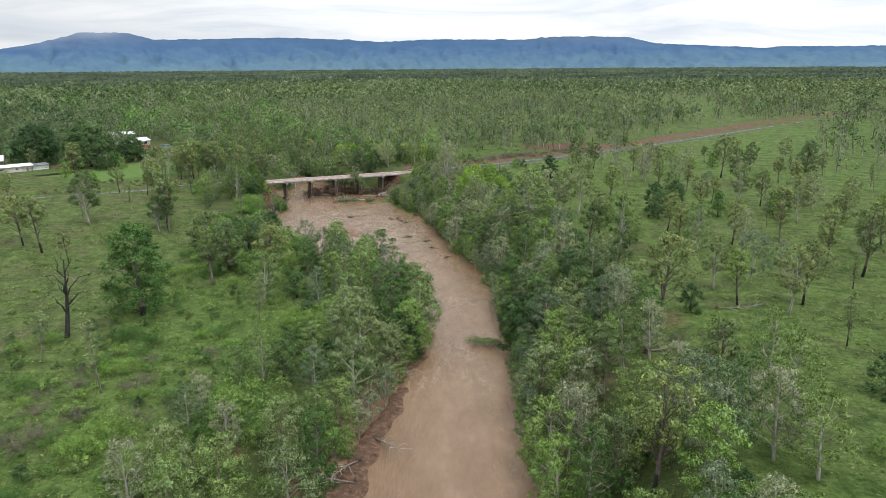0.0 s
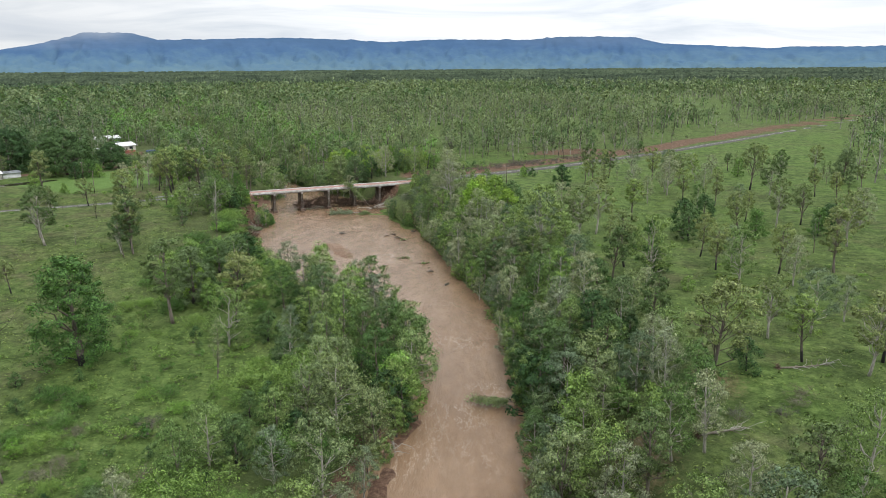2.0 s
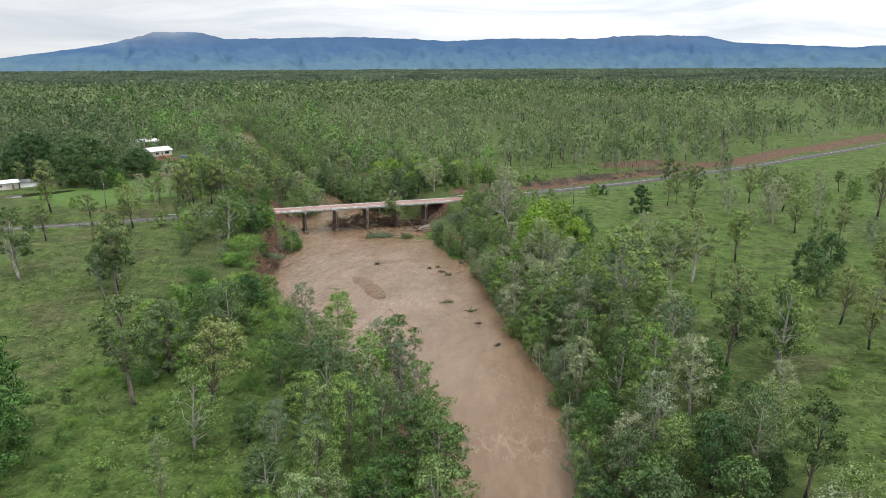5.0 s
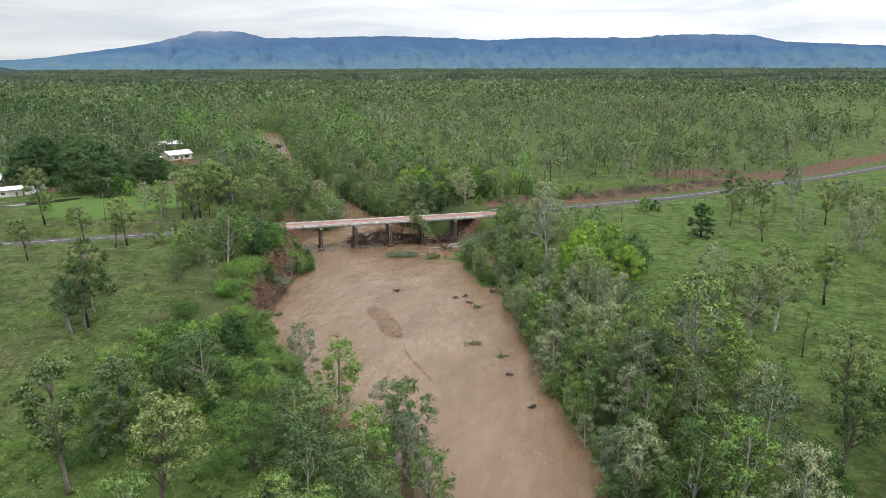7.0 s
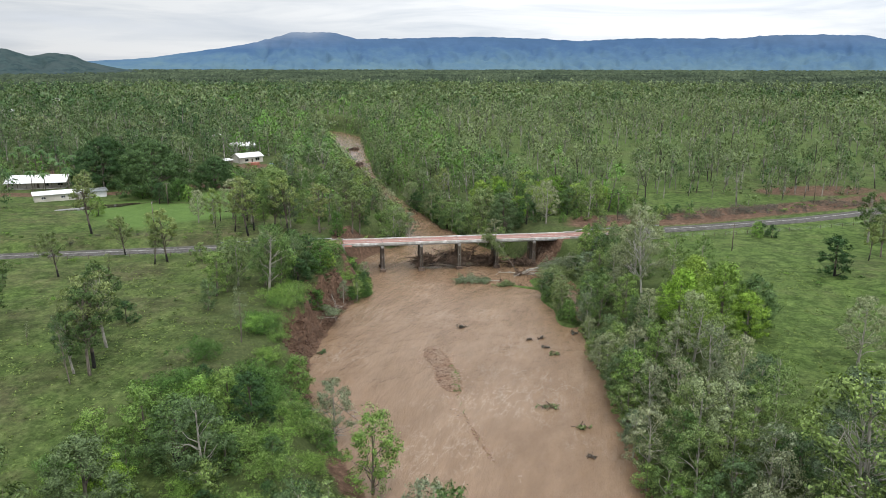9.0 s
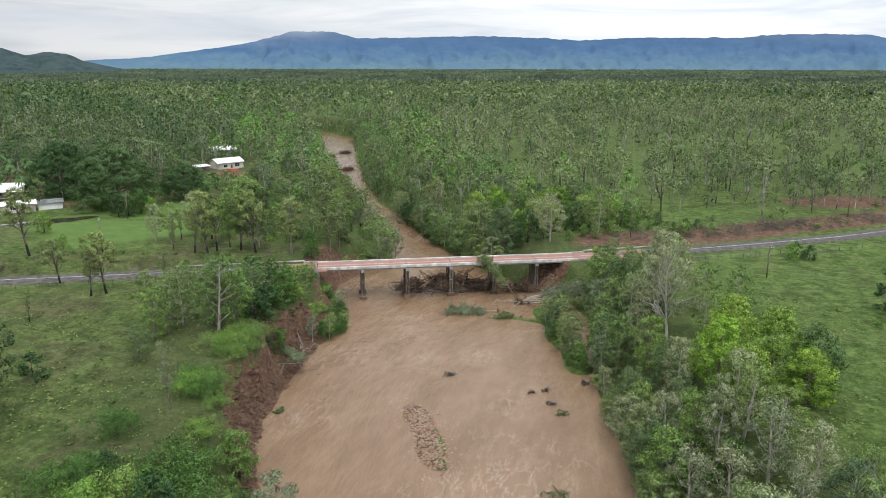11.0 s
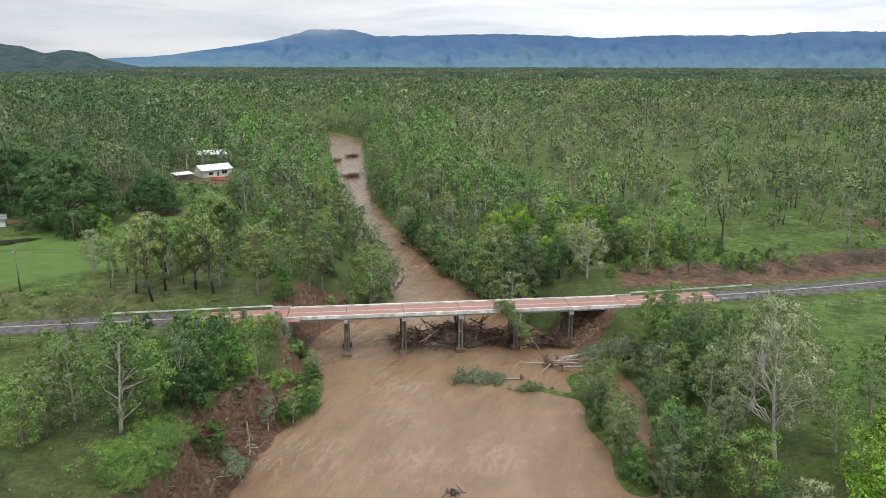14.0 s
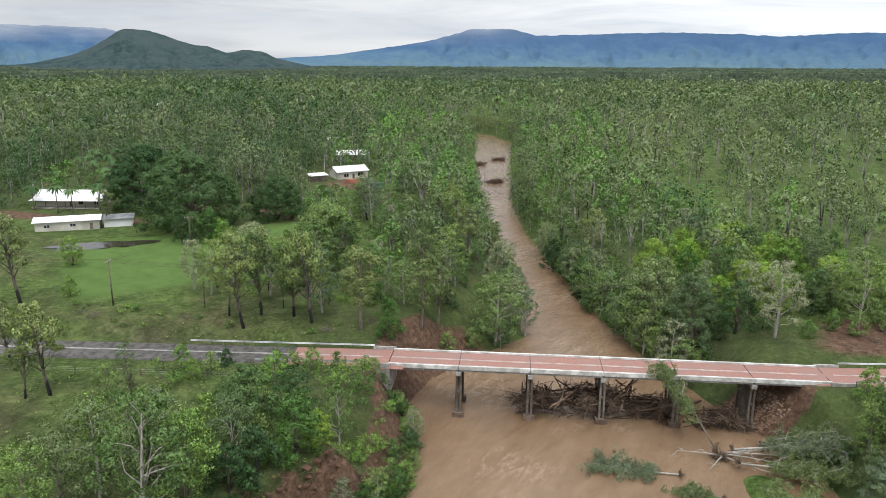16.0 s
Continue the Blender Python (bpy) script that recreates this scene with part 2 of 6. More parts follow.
M = dict(
    ground=ground_material(),
    water=water_material(),
    gum=foliage("gum_leaves", (0.150, 0.190, 0.072), (0.250, 0.305, 0.118)),
    leafy=foliage("leafy_leaves", (0.120, 0.185, 0.060), (0.225, 0.320, 0.102)),
    river=foliage("river_tree_leaves", (0.125, 0.172, 0.076), (0.225, 0.290, 0.130)),
    dense=foliage("dense_leaves", (0.052, 0.100, 0.040), (0.116, 0.198, 0.068)),
    grey=foliage("grey_leaves", (0.185, 0.220, 0.128), (0.300, 0.340, 0.210)),
    lime=foliage("lime_leaves", (0.170, 0.270, 0.045), (0.270, 0.400, 0.075)),
    shrub=foliage("shrub_leaves", (0.125, 0.215, 0.055), (0.220, 0.345, 0.088)),
    brush=foliage("dry_brush", (0.105, 0.090, 0.080), (0.210, 0.185, 0.155)),
    woods=foliage("woodland_leaves", (0.140, 0.184, 0.090), (0.192, 0.246, 0.118), "attr", 0.45, 0.1),
    bark_white=bark("white_bark", (0.27, 0.25, 0.22), (0.52, 0.50, 0.45)),
    bark_black=bark("black_bark", (0.016, 0.014, 0.013), (0.05, 0.045, 0.04)),
    bark_pale=bark("pale_bark", (0.20, 0.18, 0.15), (0.46, 0.43, 0.38)),
    bark_dark=bark("charred_bark", (0.07, 0.055, 0.045), (0.16, 0.13, 0.105), 3.5),
    bark_wood=surface("far_bark", (0.22, 0.20, 0.175), (0.46, 0.43, 0.39), 0.7, 0.9, 0.2, 0.05, c3=(0.05, 0.043, 0.037), scale2=0.2),
    bark_mid=bark("grey_bark", (0.09, 0.075, 0.06), (0.24, 0.20, 0.165)),
    wood=surface("driftwood", (0.10, 0.065, 0.045), (0.26, 0.19, 0.14), 3.0, 0.9, 0.5, 0.03),
    asphalt=surface("asphalt", (0.088, 0.084, 0.078), (0.145, 0.138, 0.128), 6.0, 0.95, 0.3, 0.01, spec=0.08),
    deck=surface("red_deck_seal", (0.25, 0.130, 0.105), (0.34, 0.185, 0.150), 2.5, 0.9, 0.25, 0.01, c3=(0.27, 0.165, 0.14)),
    concrete=surface("weathered_concrete", (0.26, 0.25, 0.235), (0.44, 0.43, 0.41), 1.6, 0.9, 0.3, 0.02, c3=(0.20, 0.18, 0.16)),
    kerb=surface("white_kerb", (0.50, 0.50, 0.48), (0.70, 0.70, 0.68), 1.4, 0.85, 0.3, 0.02, c3=(0.38, 0.36, 0.33), scale2=0.4),
    paint=surface("road_paint", (0.40, 0.39, 0.37), (0.66, 0.65, 0.62), 5.0, 0.7, 0.1, 0.005, c3=(0.33, 0.31, 0.29)),
    steel=surface("galvanised_steel", (0.34, 0.36, 0.37), (0.52, 0.54, 0.55), 4.0, 0.45, 0.1, 0.004, 0.75),
    roof=surface("white_roof_sheet", (0.70, 0.71, 0.72), (0.82, 0.82, 0.82), 0.6, 0.45, 0.1, 0.01, c3=(0.60, 0.60, 0.60)),
    wall=surface("cream_wall", (0.50, 0.47, 0.41), (0.62, 0.59, 0.53), 0.8, 0.8, 0.1, 0.01),
    glass=surface("dark_window", (0.02, 0.025, 0.03), (0.04, 0.045, 0.05), 0.5, 0.12, 0.0, 0.01, spec=0.5),
    dirt=surface("red_earth", (0.050, 0.029, 0.020), (0.135, 0.080, 0.053), 0.8, 0.95, 0.9, 0.3, c3=(0.13, 0.075, 0.05)),
    gravel=surface("river_gravel", (0.13, 0.085, 0.06), (0.36, 0.27, 0.20), 2.6, 0.95, 0.9, 0.15, c3=(0.22, 0.14, 0.095)),
    timber=surface("grey_timber", (0.11, 0.09, 0.07), (0.24, 0.20, 0.165), 2.0, 0.9, 0.3, 0.02),
)

# ---- the lie of the land ----
WATER = -5.3
# river: distance north, west bank, east bank
RIVER = [(-400, -30, 4), (-60, -24, 11), (60, -20, 14), (95, -18, 14), (110, -15, 13), (124, -11, 14), (145, -7, 15), (166, -5, 14), (190, -9, 13), (208, -17, 12), (224, -31, 8),
         (238, -43, 4), (247, -54, 2), (258, -61, 0), (271, -67, -3), (292, -71, -9), (308, -73, -12), (318, -71, -12), (328, -75, -13), (341, -85, -15),
         (352, -87, -20), (366, -84, -36), (382, -79, -53), (410, -95, -75), (439, -113, -95), (482, -137, -123), (532, -166, -149), (613, -210, -185),
         (755, -280, -246), (800, -330, -285), (840, -420, -350)]
RV = np.array(RIVER, float)
WEST_BANK, EAST_BANK = RV[:, [1, 0]], RV[:, [2, 0]]
ROAD = np.array([(-420, 178), (-260, 256), (-151.6, 308.4), (-87.9, 339.8), (-20.9, 369.0), (3.7, 379.0), (22.8, 389.5), (57.8, 411), (71, 421), (134, 470), (226, 556), (420, 745), (900, 1230)], float)
ROAD_Z = [(-420, 5.0), (-150, 4.2), (-88, 3.9), (-21, 3.9), (4, 4.8), (60, 5.2), (134, 6.0), (226, 6.6), (900, 9.0)]


# bars in the stream: spine, half width, height over the water
BARS = [([(-43, 283), (-38, 276), (-33, 266)], 6.0, 0.20), ([(-33, 266), (-27, 253), (-20, 241)], 1.5, 0.06), ([(-18, 92), (-15, 112), (-12, 130)], 6.5, 0.7), ([(-9, 140), (-6, 148)], 3.5, 0.4), ([(-14, 310), (-20, 326), (-27, 345)], 3.2, 0.9), ([(-19, 335), (-33, 338)], 2.0, 0.35)]


def seg_dist(px, py, line):
    """Distance of points from a polyline."""
    best = np.full(np.shape(px), 1e9)
    for (ax, ay), (bx, by) in zip(line[:-1], line[1:]):
        dx, dy = bx - ax, by - ay
        k = np.clip(((px - ax) * dx + (py - ay) * dy) / (dx * dx + dy * dy), 0, 1)
        best = np.minimum(best, np.hypot(px - ax - k * dx, py - ay - k * dy))
    return best


def smooth(a, b, v):
    k = np.clip((v - a) / (b - a), 0, 1)
    return k * k * (3 - 2 * k)


def wobble(x, y, s, k=0.0):
    """Cheap smooth unevenness between -1 and 1."""
    return (np.sin(x / s + 1.3 + k) * np.cos(y / s * 1.13 + 0.7 * k) + np.sin((x + y) / s * 1.71 + 2.1 * k) * 0.6 + np.sin((x - 1.4 * y) / s * 0.57 + k) * 0.7) / 2.3


def river_side(x, y):
    """(distance outside the banks, negative in the water; True on the west side)"""
    xw, xe = np.interp(y, RV[:, 0], RV[:, 1]), np.interp(y, RV[:, 0], RV[:, 2])
    d = np.minimum(seg_dist(x, y, WEST_BANK), seg_dist(x, y, EAST_BANK))
    inside = (x > xw) & (x < xe) & (y < 840)
    return np.where(inside, -d, d), x < (xw + xe) / 2


def plain(x, y):
    """Height of the land without the river."""
    west = -0.6 + 5.6 * smooth(175, 262, y) + 0.012 * np.clip(-60 - x, 0, 200)
    east = 6.4 + 0.3 * wobble(x, y, 40)
    _, is_west = river_side(x, y)
    z = np.where(is_west, west, east)
    z = np.where(y > 345, 5.0 + 0 * x, z) * smooth(330, 375, y) + z * (1 - smooth(330, 375, y))
    z = z + 0.35 * wobble(x, y, 17) + 0.12 * wobble(x, y, 6.1, 2.0)
    r = np.hypot(x, y)
    return z + 3.0 * smooth(420, 700, r) + 24 * smooth(1300, 4300, r)


def ground_z(x, y):
    x, y = np.asarray(x, float), np.asarray(y, float)
    d, is_west = river_side(x, y)
    z = plain(x, y)
    cut = smooth(240, 256, y) * (1 - smooth(308, 316, y))
    scoop = smooth(318, 330, y) * (1 - smooth(356, 372, y))
    w_west = 17 - 9.0 * scoop
    w_east = 20 - 8.0 * smooth(300, 330, y)
    width = np.where(is_west, w_west, w_east) * (1 + 0.25 * wobble(x, y, 5.3, 1.0))
    k = smooth(0, 1, d / width) ** np.where(is_west & (y < 240), 1.6, 1.0)
    # undercut western bank: a slumped apron below a scalloped cliff
    edge = 4.4 + 3.0 * wobble(x, y, 4.1, 0.4) + 1.2 * wobble(x, y, 1.7, 2.2)
    apron = 0.42 * np.clip(d / edge, 0, 1) ** 1.4 + 0.05 * wobble(x, y, 1.3) + 0.58 * smooth(0, 1.3, d - edge)
    k = np.where(is_west, k + (apron - k) * cut, k)
    bank = WATER - 0.1 + (z - WATER) * np.clip(k, 0, 1)
    pool = np.hypot(((x + 199) * 0.67 + (y - 364) * 0.74) / 15, (-(x + 199) * 0.74 + (y - 364) * 0.67) / 4.2)
    bank = bank + (5.15 - bank) * (1 - smooth(1.5, 2.4, pool)) - 0.75 * (1 - smooth(0.7, 1.15, pool))
    rd = seg_dist(x, y, ROAD)
    rz = np.interp(x, [a for a, _ in ROAD_Z], [b for _, b in ROAD_Z]) - 0.35
    bank = bank + (rz - bank) * (1 - smooth(4.2, 11, rd)) * (d > 6)
    bed = WATER - 0.1 - np.minimum(1.6, 0.35 * -d)
    for line, half, top in BARS:
        e = seg_dist(x, y, np.array(line, float)) / (half * (1 + 0.35 * wobble(x, y, 2.7, 2.0)))
        bed = np.maximum(bed, WATER + top - 1.4 * e * e)
    return np.where(d < 0, bed, bank)


def part(name, verts, faces, material, parent=None, label="", flat=True):
    me = bpy.data.meshes.new(name)
    me.from_pydata([tuple(map(float, v)) for v in verts], [], [tuple(int(i) for i in f) for f in faces])
    if not flat:
        me.shade_smooth()
    me.materials.append(material)
    ob = new(name, me)
    if parent is not None:
        ob.parent = parent
    if label:
        ob["label"] = label
    return ob


def np_mesh(name, verts, faces, material, smooth_shade=True, normals=None):
    """A mesh straight from arrays of corners and faces (one array, or one each for quads and triangles)."""
    me = bpy.data.meshes.new(name)
    sets = [np.asarray(f, np.int32) for f in (faces if isinstance(faces, tuple) else (faces,)) if len(f)]
    verts = np.asarray(verts, np.float32)
    loops = np.concatenate([f.ravel() for f in sets])
    sizes = np.concatenate([np.full(len(f), f.shape[1], np.int32) for f in sets])
    me.vertices.add(len(verts))
    me.vertices.foreach_set("co", verts.ravel())
    me.loops.add(len(loops))
    me.loops.foreach_set("vertex_index", loops)
    me.polygons.add(len(sizes))
    me.polygons.foreach_set("loop_start", np.concatenate([[0], np.cumsum(sizes)[:-1]]).astype(np.int32))
    me.polygons.foreach_set("use_smooth", np.full(len(sizes), smooth_shade))
    me.update(calc_edges=True)
    me.validate()
    if normals is not None:
        me.normals_split_custom_set_from_vertices(np.asarray(normals, np.float32).tolist())
    me.materials.append(material)
    return me


def grid_quads(nx, ny):
    i = np.arange((nx - 1) * (ny - 1))
    a = (i // (nx - 1)) * nx + i % (nx - 1)
    return np.stack([a, a + 1, a + nx + 1, a + nx], 1)


def spread(a, b, step, lo, hi, grow=1.12):
    """Even steps from a to b, then ever longer ones out to lo and hi."""
    mid = list(np.arange(a, b + 0.01, step))
    up, s = [mid[-1]], step
    while up[-1] < hi:
        s *= grow
        up.append(up[-1] + s)
    dn, s = [mid[0]], step
    while dn[-1] > lo:
        s *= grow
        dn.append(dn[-1] - s)
    return np.array(dn[:0:-1] + mid + up[1:])


def cover_map(x, y):
    d, is_west = river_side(x, y)
    r = np.hypot(x, y)
    cut = smooth(244, 256, y) * (1 - smooth(312, 330, y)) * is_west
    scoop = smooth(318, 330, y) * (1 - smooth(360, 380, y)) * np.where(is_west, 1.0, 0.95 * (seg_dist(x, y, ROAD) < 5.5))
    rim = 4.4 + 3.0 * wobble(x, y, 4.1, 0.4) + 1.2 * wobble(x, y, 1.7, 2.2)
    earth = (1 - smooth(0.8, 1.7, d - rim)) * cut + (1 - smooth(6, 10, d)) * scoop
    sand = (1 - smooth(4, 9, d)) * np.where(is_west & (y < 235), 1.0, 0.25)
    earth = np.maximum(earth, sand)
    rd = seg_dist(x, y, ROAD)
    north_of = y > np.interp(x, ROAD[:, 0], ROAD[:, 1])
    strip = (1 - smooth(7, 13, np.abs(rd - 16 - 4 * wobble(x, y, 30)))) * smooth(-32, -16, x) * north_of
    strip = np.maximum(strip, (1 - smooth(10, 18, np.hypot((x - 75) * 0.5, y - 478 - 0.3 * (x - 75)))) * 0.9)
    earth = np.maximum(earth, 0.72 * strip * (x < 420))
    verge = (1 - smooth(4, 8, np.abs(rd - 14))) * (x < -95) * (x > -420) * north_of
    earth = np.maximum(earth, 0.36 * verge)
    bare = smooth(0.35, 0.75, wobble(x, y, 23, 3.0)) * (x < -70) * (y > 180) * (y < 300)
    earth = np.maximum(earth, 0.42 * bare)
    burn = np.exp(-(((x - 45) / 9) ** 2 + ((y - 140) / 12) ** 2)) + np.exp(-(((x - 28) / 8) ** 2 + ((y - 120) / 16) ** 2))
    earth = np.maximum(earth, 0.5 * np.clip(burn, 0, 1))
    for line, half in (([(-270, 375), (-240, 380), (-212, 392), (-212, 420), (-168, 420)], 4.5), ([(-200, 478), (-180, 478)], 9.0), ([(-450, 570), (-370, 515), (-318, 462), (-260, 410)], 3.0)):
        earth = np.maximum(earth, 0.8 * (1 - smooth(half * 0.6, half * 1.3, seg_dist(x, y, np.array(line, float)))))
    earth = np.maximum(earth, 0.9 * np.exp(-(((x + 34) / 3.5) ** 2 + ((y - 97) / 7) ** 2)))
    lawn = smooth(0, 6, 30 - np.abs((x + 166) * 0.82 - (y - 370) * 0.5)) * smooth(0, 6, 38 - np.abs((x + 166) * 0.5 + (y - 374) * 0.82))
    glade = smooth(0.35, 0.75, wobble(x, y, 95, 5.0) + 0.5 * wobble(x, y, 33, 1.0))
    wood = np.maximum(smooth(400, 520, r) * np.where(is_west, 0.8, 0.12 - 0.12 * glade) * (y > 420 + 0.62 * x), (1 - smooth(14, 32, d)) * 0.6) * (d > 0)
    wood = wood * (1 - lawn)
    # how green the sward is: lush on the low western flat and the eastern pasture, drier west of the bend
    wet = np.where(is_west, 0.2 + 0.75 * (1 - smooth(175, 235, y)) * smooth(-95, -60, x), 0.62 + 0.3 * wobble(x, y, 37, 2.0))
    wet = np.where(y > 360, 0.6 + 0.3 * wobble(x, y, 45, 1.0), wet)
    return np.stack([np.clip(earth, 0, 1), lawn, wood, np.clip(wet, 0, 1)], -1)


def make_ground():
    xs = spread(-140, 105, 1.25, -4800, 4800)
    xs = np.concatenate([xs[xs < -452], np.arange(-448, -140.5, 3.8), xs[xs >= -140]])
    ys = spread(70, 390, 1.25, -600, 4870)
    ys = np.concatenate([ys[ys <= 390], np.arange(393.5, 870, 3.8), ys[ys > 872]])
    X, Y = np.meshgrid(xs, ys)
    Z = ground_z(X.ravel(), Y.ravel())
    V = np.stack([X.ravel(), Y.ravel(), Z], 1)
    me = np_mesh("ground", V, grid_quads(len(xs), len(ys)), M["ground"])
    a = me.color_attributes.new("cover", "FLOAT_COLOR", "POINT")
    a.data.foreach_set("color", cover_map(X.ravel(), Y.ravel()).astype(np.float32).ravel())
    return tagged(new("ground", me), "green pasture ground with dry patches and eroded river banks", "ground", kind="structure")


def make_water():
    xs, ys = np.arange(-440, 60, 2.0), np.arange(-300, 860, 2.0)
    X, Y = np.meshgrid(xs, ys)
    d, _ = river_side(X.ravel(), Y.ravel())
    Z = WATER + 0.07 * wobble(X.ravel() * 1.7, Y.ravel(), 2.3) + 0.05 * wobble(X.ravel(), Y.ravel(), 1.1, 4) + 0.0 * d
    Q = grid_quads(len(xs), len(ys))
    keep = d[Q].min(1) < 3.0
    used = np.unique(Q[keep])
    back = np.full(len(Z), -1)
    back[used] = np.arange(len(used))
    me = np_mesh("water", np.stack([X.ravel(), Y.ravel(), Z], 1)[used], back[Q[keep]], M["water"])
    return tagged(new("water", me), "muddy brown flood water running between the banks", "river", kind="structure")


make_ground()
make_water()

# mountain ranges: bearing from north in degrees, height of the crest in degrees
RANGE_MAIN = [(-75, 2.1), (-62, 2.25), (-56, 2.3), (-51, 2.2), (-47, 0.9), (-44, 0.4), (-41.3, 0.25), (-36.2, 0.54), (-32.7, 1.05), (-30.7, 1.3), (-28.3, 1.75), (-25.7, 2.46), (-22.6, 2.38),
              (-21.3, 1.98), (-16.0, 2.08), (-12.0, 2.15), (-9.2, 2.07), (-4.5, 1.82), (-1.0, 2.0), (5.9, 1.95), (9.3, 2.16), (13.9, 2.02), (15.9, 1.5), (19, 1.38), (23.2, 1.08),
              (24.4, 1.2), (30.7, 1.1), (45, 1.4), (75, 0.9)]
RANGE_NEAR = [(-75, 0.2), (-62, -0.4), (-56.8, -0.3), (-54.9, -0.1), (-53.9, 0.12), (-52.5, 0.46), (-51.4, 0.92), (-50.3, 1.56), (-49.4, 2.18), (-48.5, 2.13), (-47.3, 1.97), (-46.4, 1.61), (-45.4, 1.29), (-43.9, 1.04), (-42.8, 0.62), (-42.4, 0.66), (-41.8, 0.86), (-41.3, 0.93), (-40.7, 0.73), (-40.1, 0.72), (-39.6, 0.35), (-38.8, 0.16), (-37.6, -0.1), (-36, -0.4)]


def make_range(name, prof, r_foot, r_crest, az0, az1, step, mat, label):
    prof = np.array(prof)
    az = np.arange(az0, az1, step)
    nr = 34
    k = np.linspace(0, 1, nr)
    A, K = np.meshgrid(az, k)
    el = np.interp(A, prof[:, 0], prof[:, 1])
    soft = np.mean([np.interp(A + o, prof[:, 0], prof[:, 1]) for o in (-0.3, -0.15, 0, 0.15, 0.3)], 0)
    rough = np.array([noise.fractal(Vector((a * 1.3, 7.7, r_foot * 0.01)), 0.8, 2.2, 5) for a in az])
    el = soft + 0.055 * rough[None, :] * np.clip(el, 0.2, 1.2)
    R = r_foot + (r_crest - r_foot) * K
    crest = 57 + r_crest * np.tan(np.radians(el))
    foot = plain(np.zeros(1), np.array([r_foot]))[0] - 6
    shape = 0.34 * K + 0.66 * K ** 2.0
    gully = np.array([noise.fractal(Vector((a * 0.8 + kk * 0.9, kk * 2.4, 3.1)), 0.9, 2.1, 5) for a, kk in zip(A.ravel(), K.ravel())]).reshape(A.shape)
    ridge = 1 - np.abs(gully)
    Z = foot + (crest - foot) * np.clip(shape + 0.25 * (ridge - 0.8) * np.sin(np.pi * K) ** 0.8, 0, 1.0)
    R = R + gully * 30 * np.sin(np.pi * K)
    V = np.stack([R * np.sin(np.radians(A)), R * np.cos(np.radians(A)), Z], -1).reshape(-1, 3)
    me = np_mesh(name, V, grid_quads(len(az), nr), mat)
    return tagged(new(name, me), label, "mountain", kind="structure")


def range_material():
    """Haze put into the colour: blue scarps above, paler green-blue wooded foot slopes."""
    m, N, L, B = mat_new("haze_blue_range")
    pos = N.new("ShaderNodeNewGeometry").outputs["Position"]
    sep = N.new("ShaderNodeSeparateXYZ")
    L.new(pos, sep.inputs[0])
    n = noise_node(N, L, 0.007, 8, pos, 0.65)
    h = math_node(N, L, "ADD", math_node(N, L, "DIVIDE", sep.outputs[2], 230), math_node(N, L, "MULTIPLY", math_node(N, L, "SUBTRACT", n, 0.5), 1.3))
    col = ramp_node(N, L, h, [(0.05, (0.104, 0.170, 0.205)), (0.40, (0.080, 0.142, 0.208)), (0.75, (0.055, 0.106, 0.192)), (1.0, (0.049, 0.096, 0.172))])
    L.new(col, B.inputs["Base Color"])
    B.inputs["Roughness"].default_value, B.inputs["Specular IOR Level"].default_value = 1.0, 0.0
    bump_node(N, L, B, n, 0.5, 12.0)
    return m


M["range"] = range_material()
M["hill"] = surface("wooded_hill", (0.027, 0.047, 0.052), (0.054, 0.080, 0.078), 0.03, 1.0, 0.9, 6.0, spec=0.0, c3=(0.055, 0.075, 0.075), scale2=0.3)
make_range("mountain_range", RANGE_MAIN, 4050, 4780, -75, 75, 0.15, M["range"], "long haze-blue flat-topped mountain range under low cloud")
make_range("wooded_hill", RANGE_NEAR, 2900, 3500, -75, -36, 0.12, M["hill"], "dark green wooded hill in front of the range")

# ---- road and bridge ----
def thing(name, x, y, z, rz=0.0, label="", category="", group=""):
    e = new(name)
    e.matrix_basis = pose(x, y, z, 0, 0, rz)
    return tagged(e, label, category, group)


def box_data(boxes, bev=0.0):
    """Corners and faces of several boxes (x0, x1, y0, y1, z0, z1), with chamfered upright edges where bev is given."""
    V, F = [], []
    for x0, x1, y0, y1, z0, z1 in boxes:
        b = min(bev, (x1 - x0) / 3, (y1 - y0) / 3)
        ring = [(x0 + b, y0), (x1 - b, y0), (x1, y0 + b), (x1, y1 - b), (x1 - b, y1), (x0 + b, y1), (x0, y1 - b), (x0, y0 + b)] if b > 0 else [(x0, y0), (x1, y0), (x1, y1), (x0, y1)]
        n, o = len(ring), len(V)
        V += [(x, y, z0) for x, y in ring] + [(x, y, z1) for x, y in ring]
        F += [tuple(o + i for i in range(n))[::-1], tuple(o + n + i for i in range(n))]
        F += [(o + i, o + (i + 1) % n, o + n + (i + 1) % n, o + n + i) for i in range(n)]
    return V, F


def boxes(name, bx, mat, parent=None, label="", bev=0.0):
    V, F = box_data(bx, bev)
    return part(name, V, F, mat, parent, label)


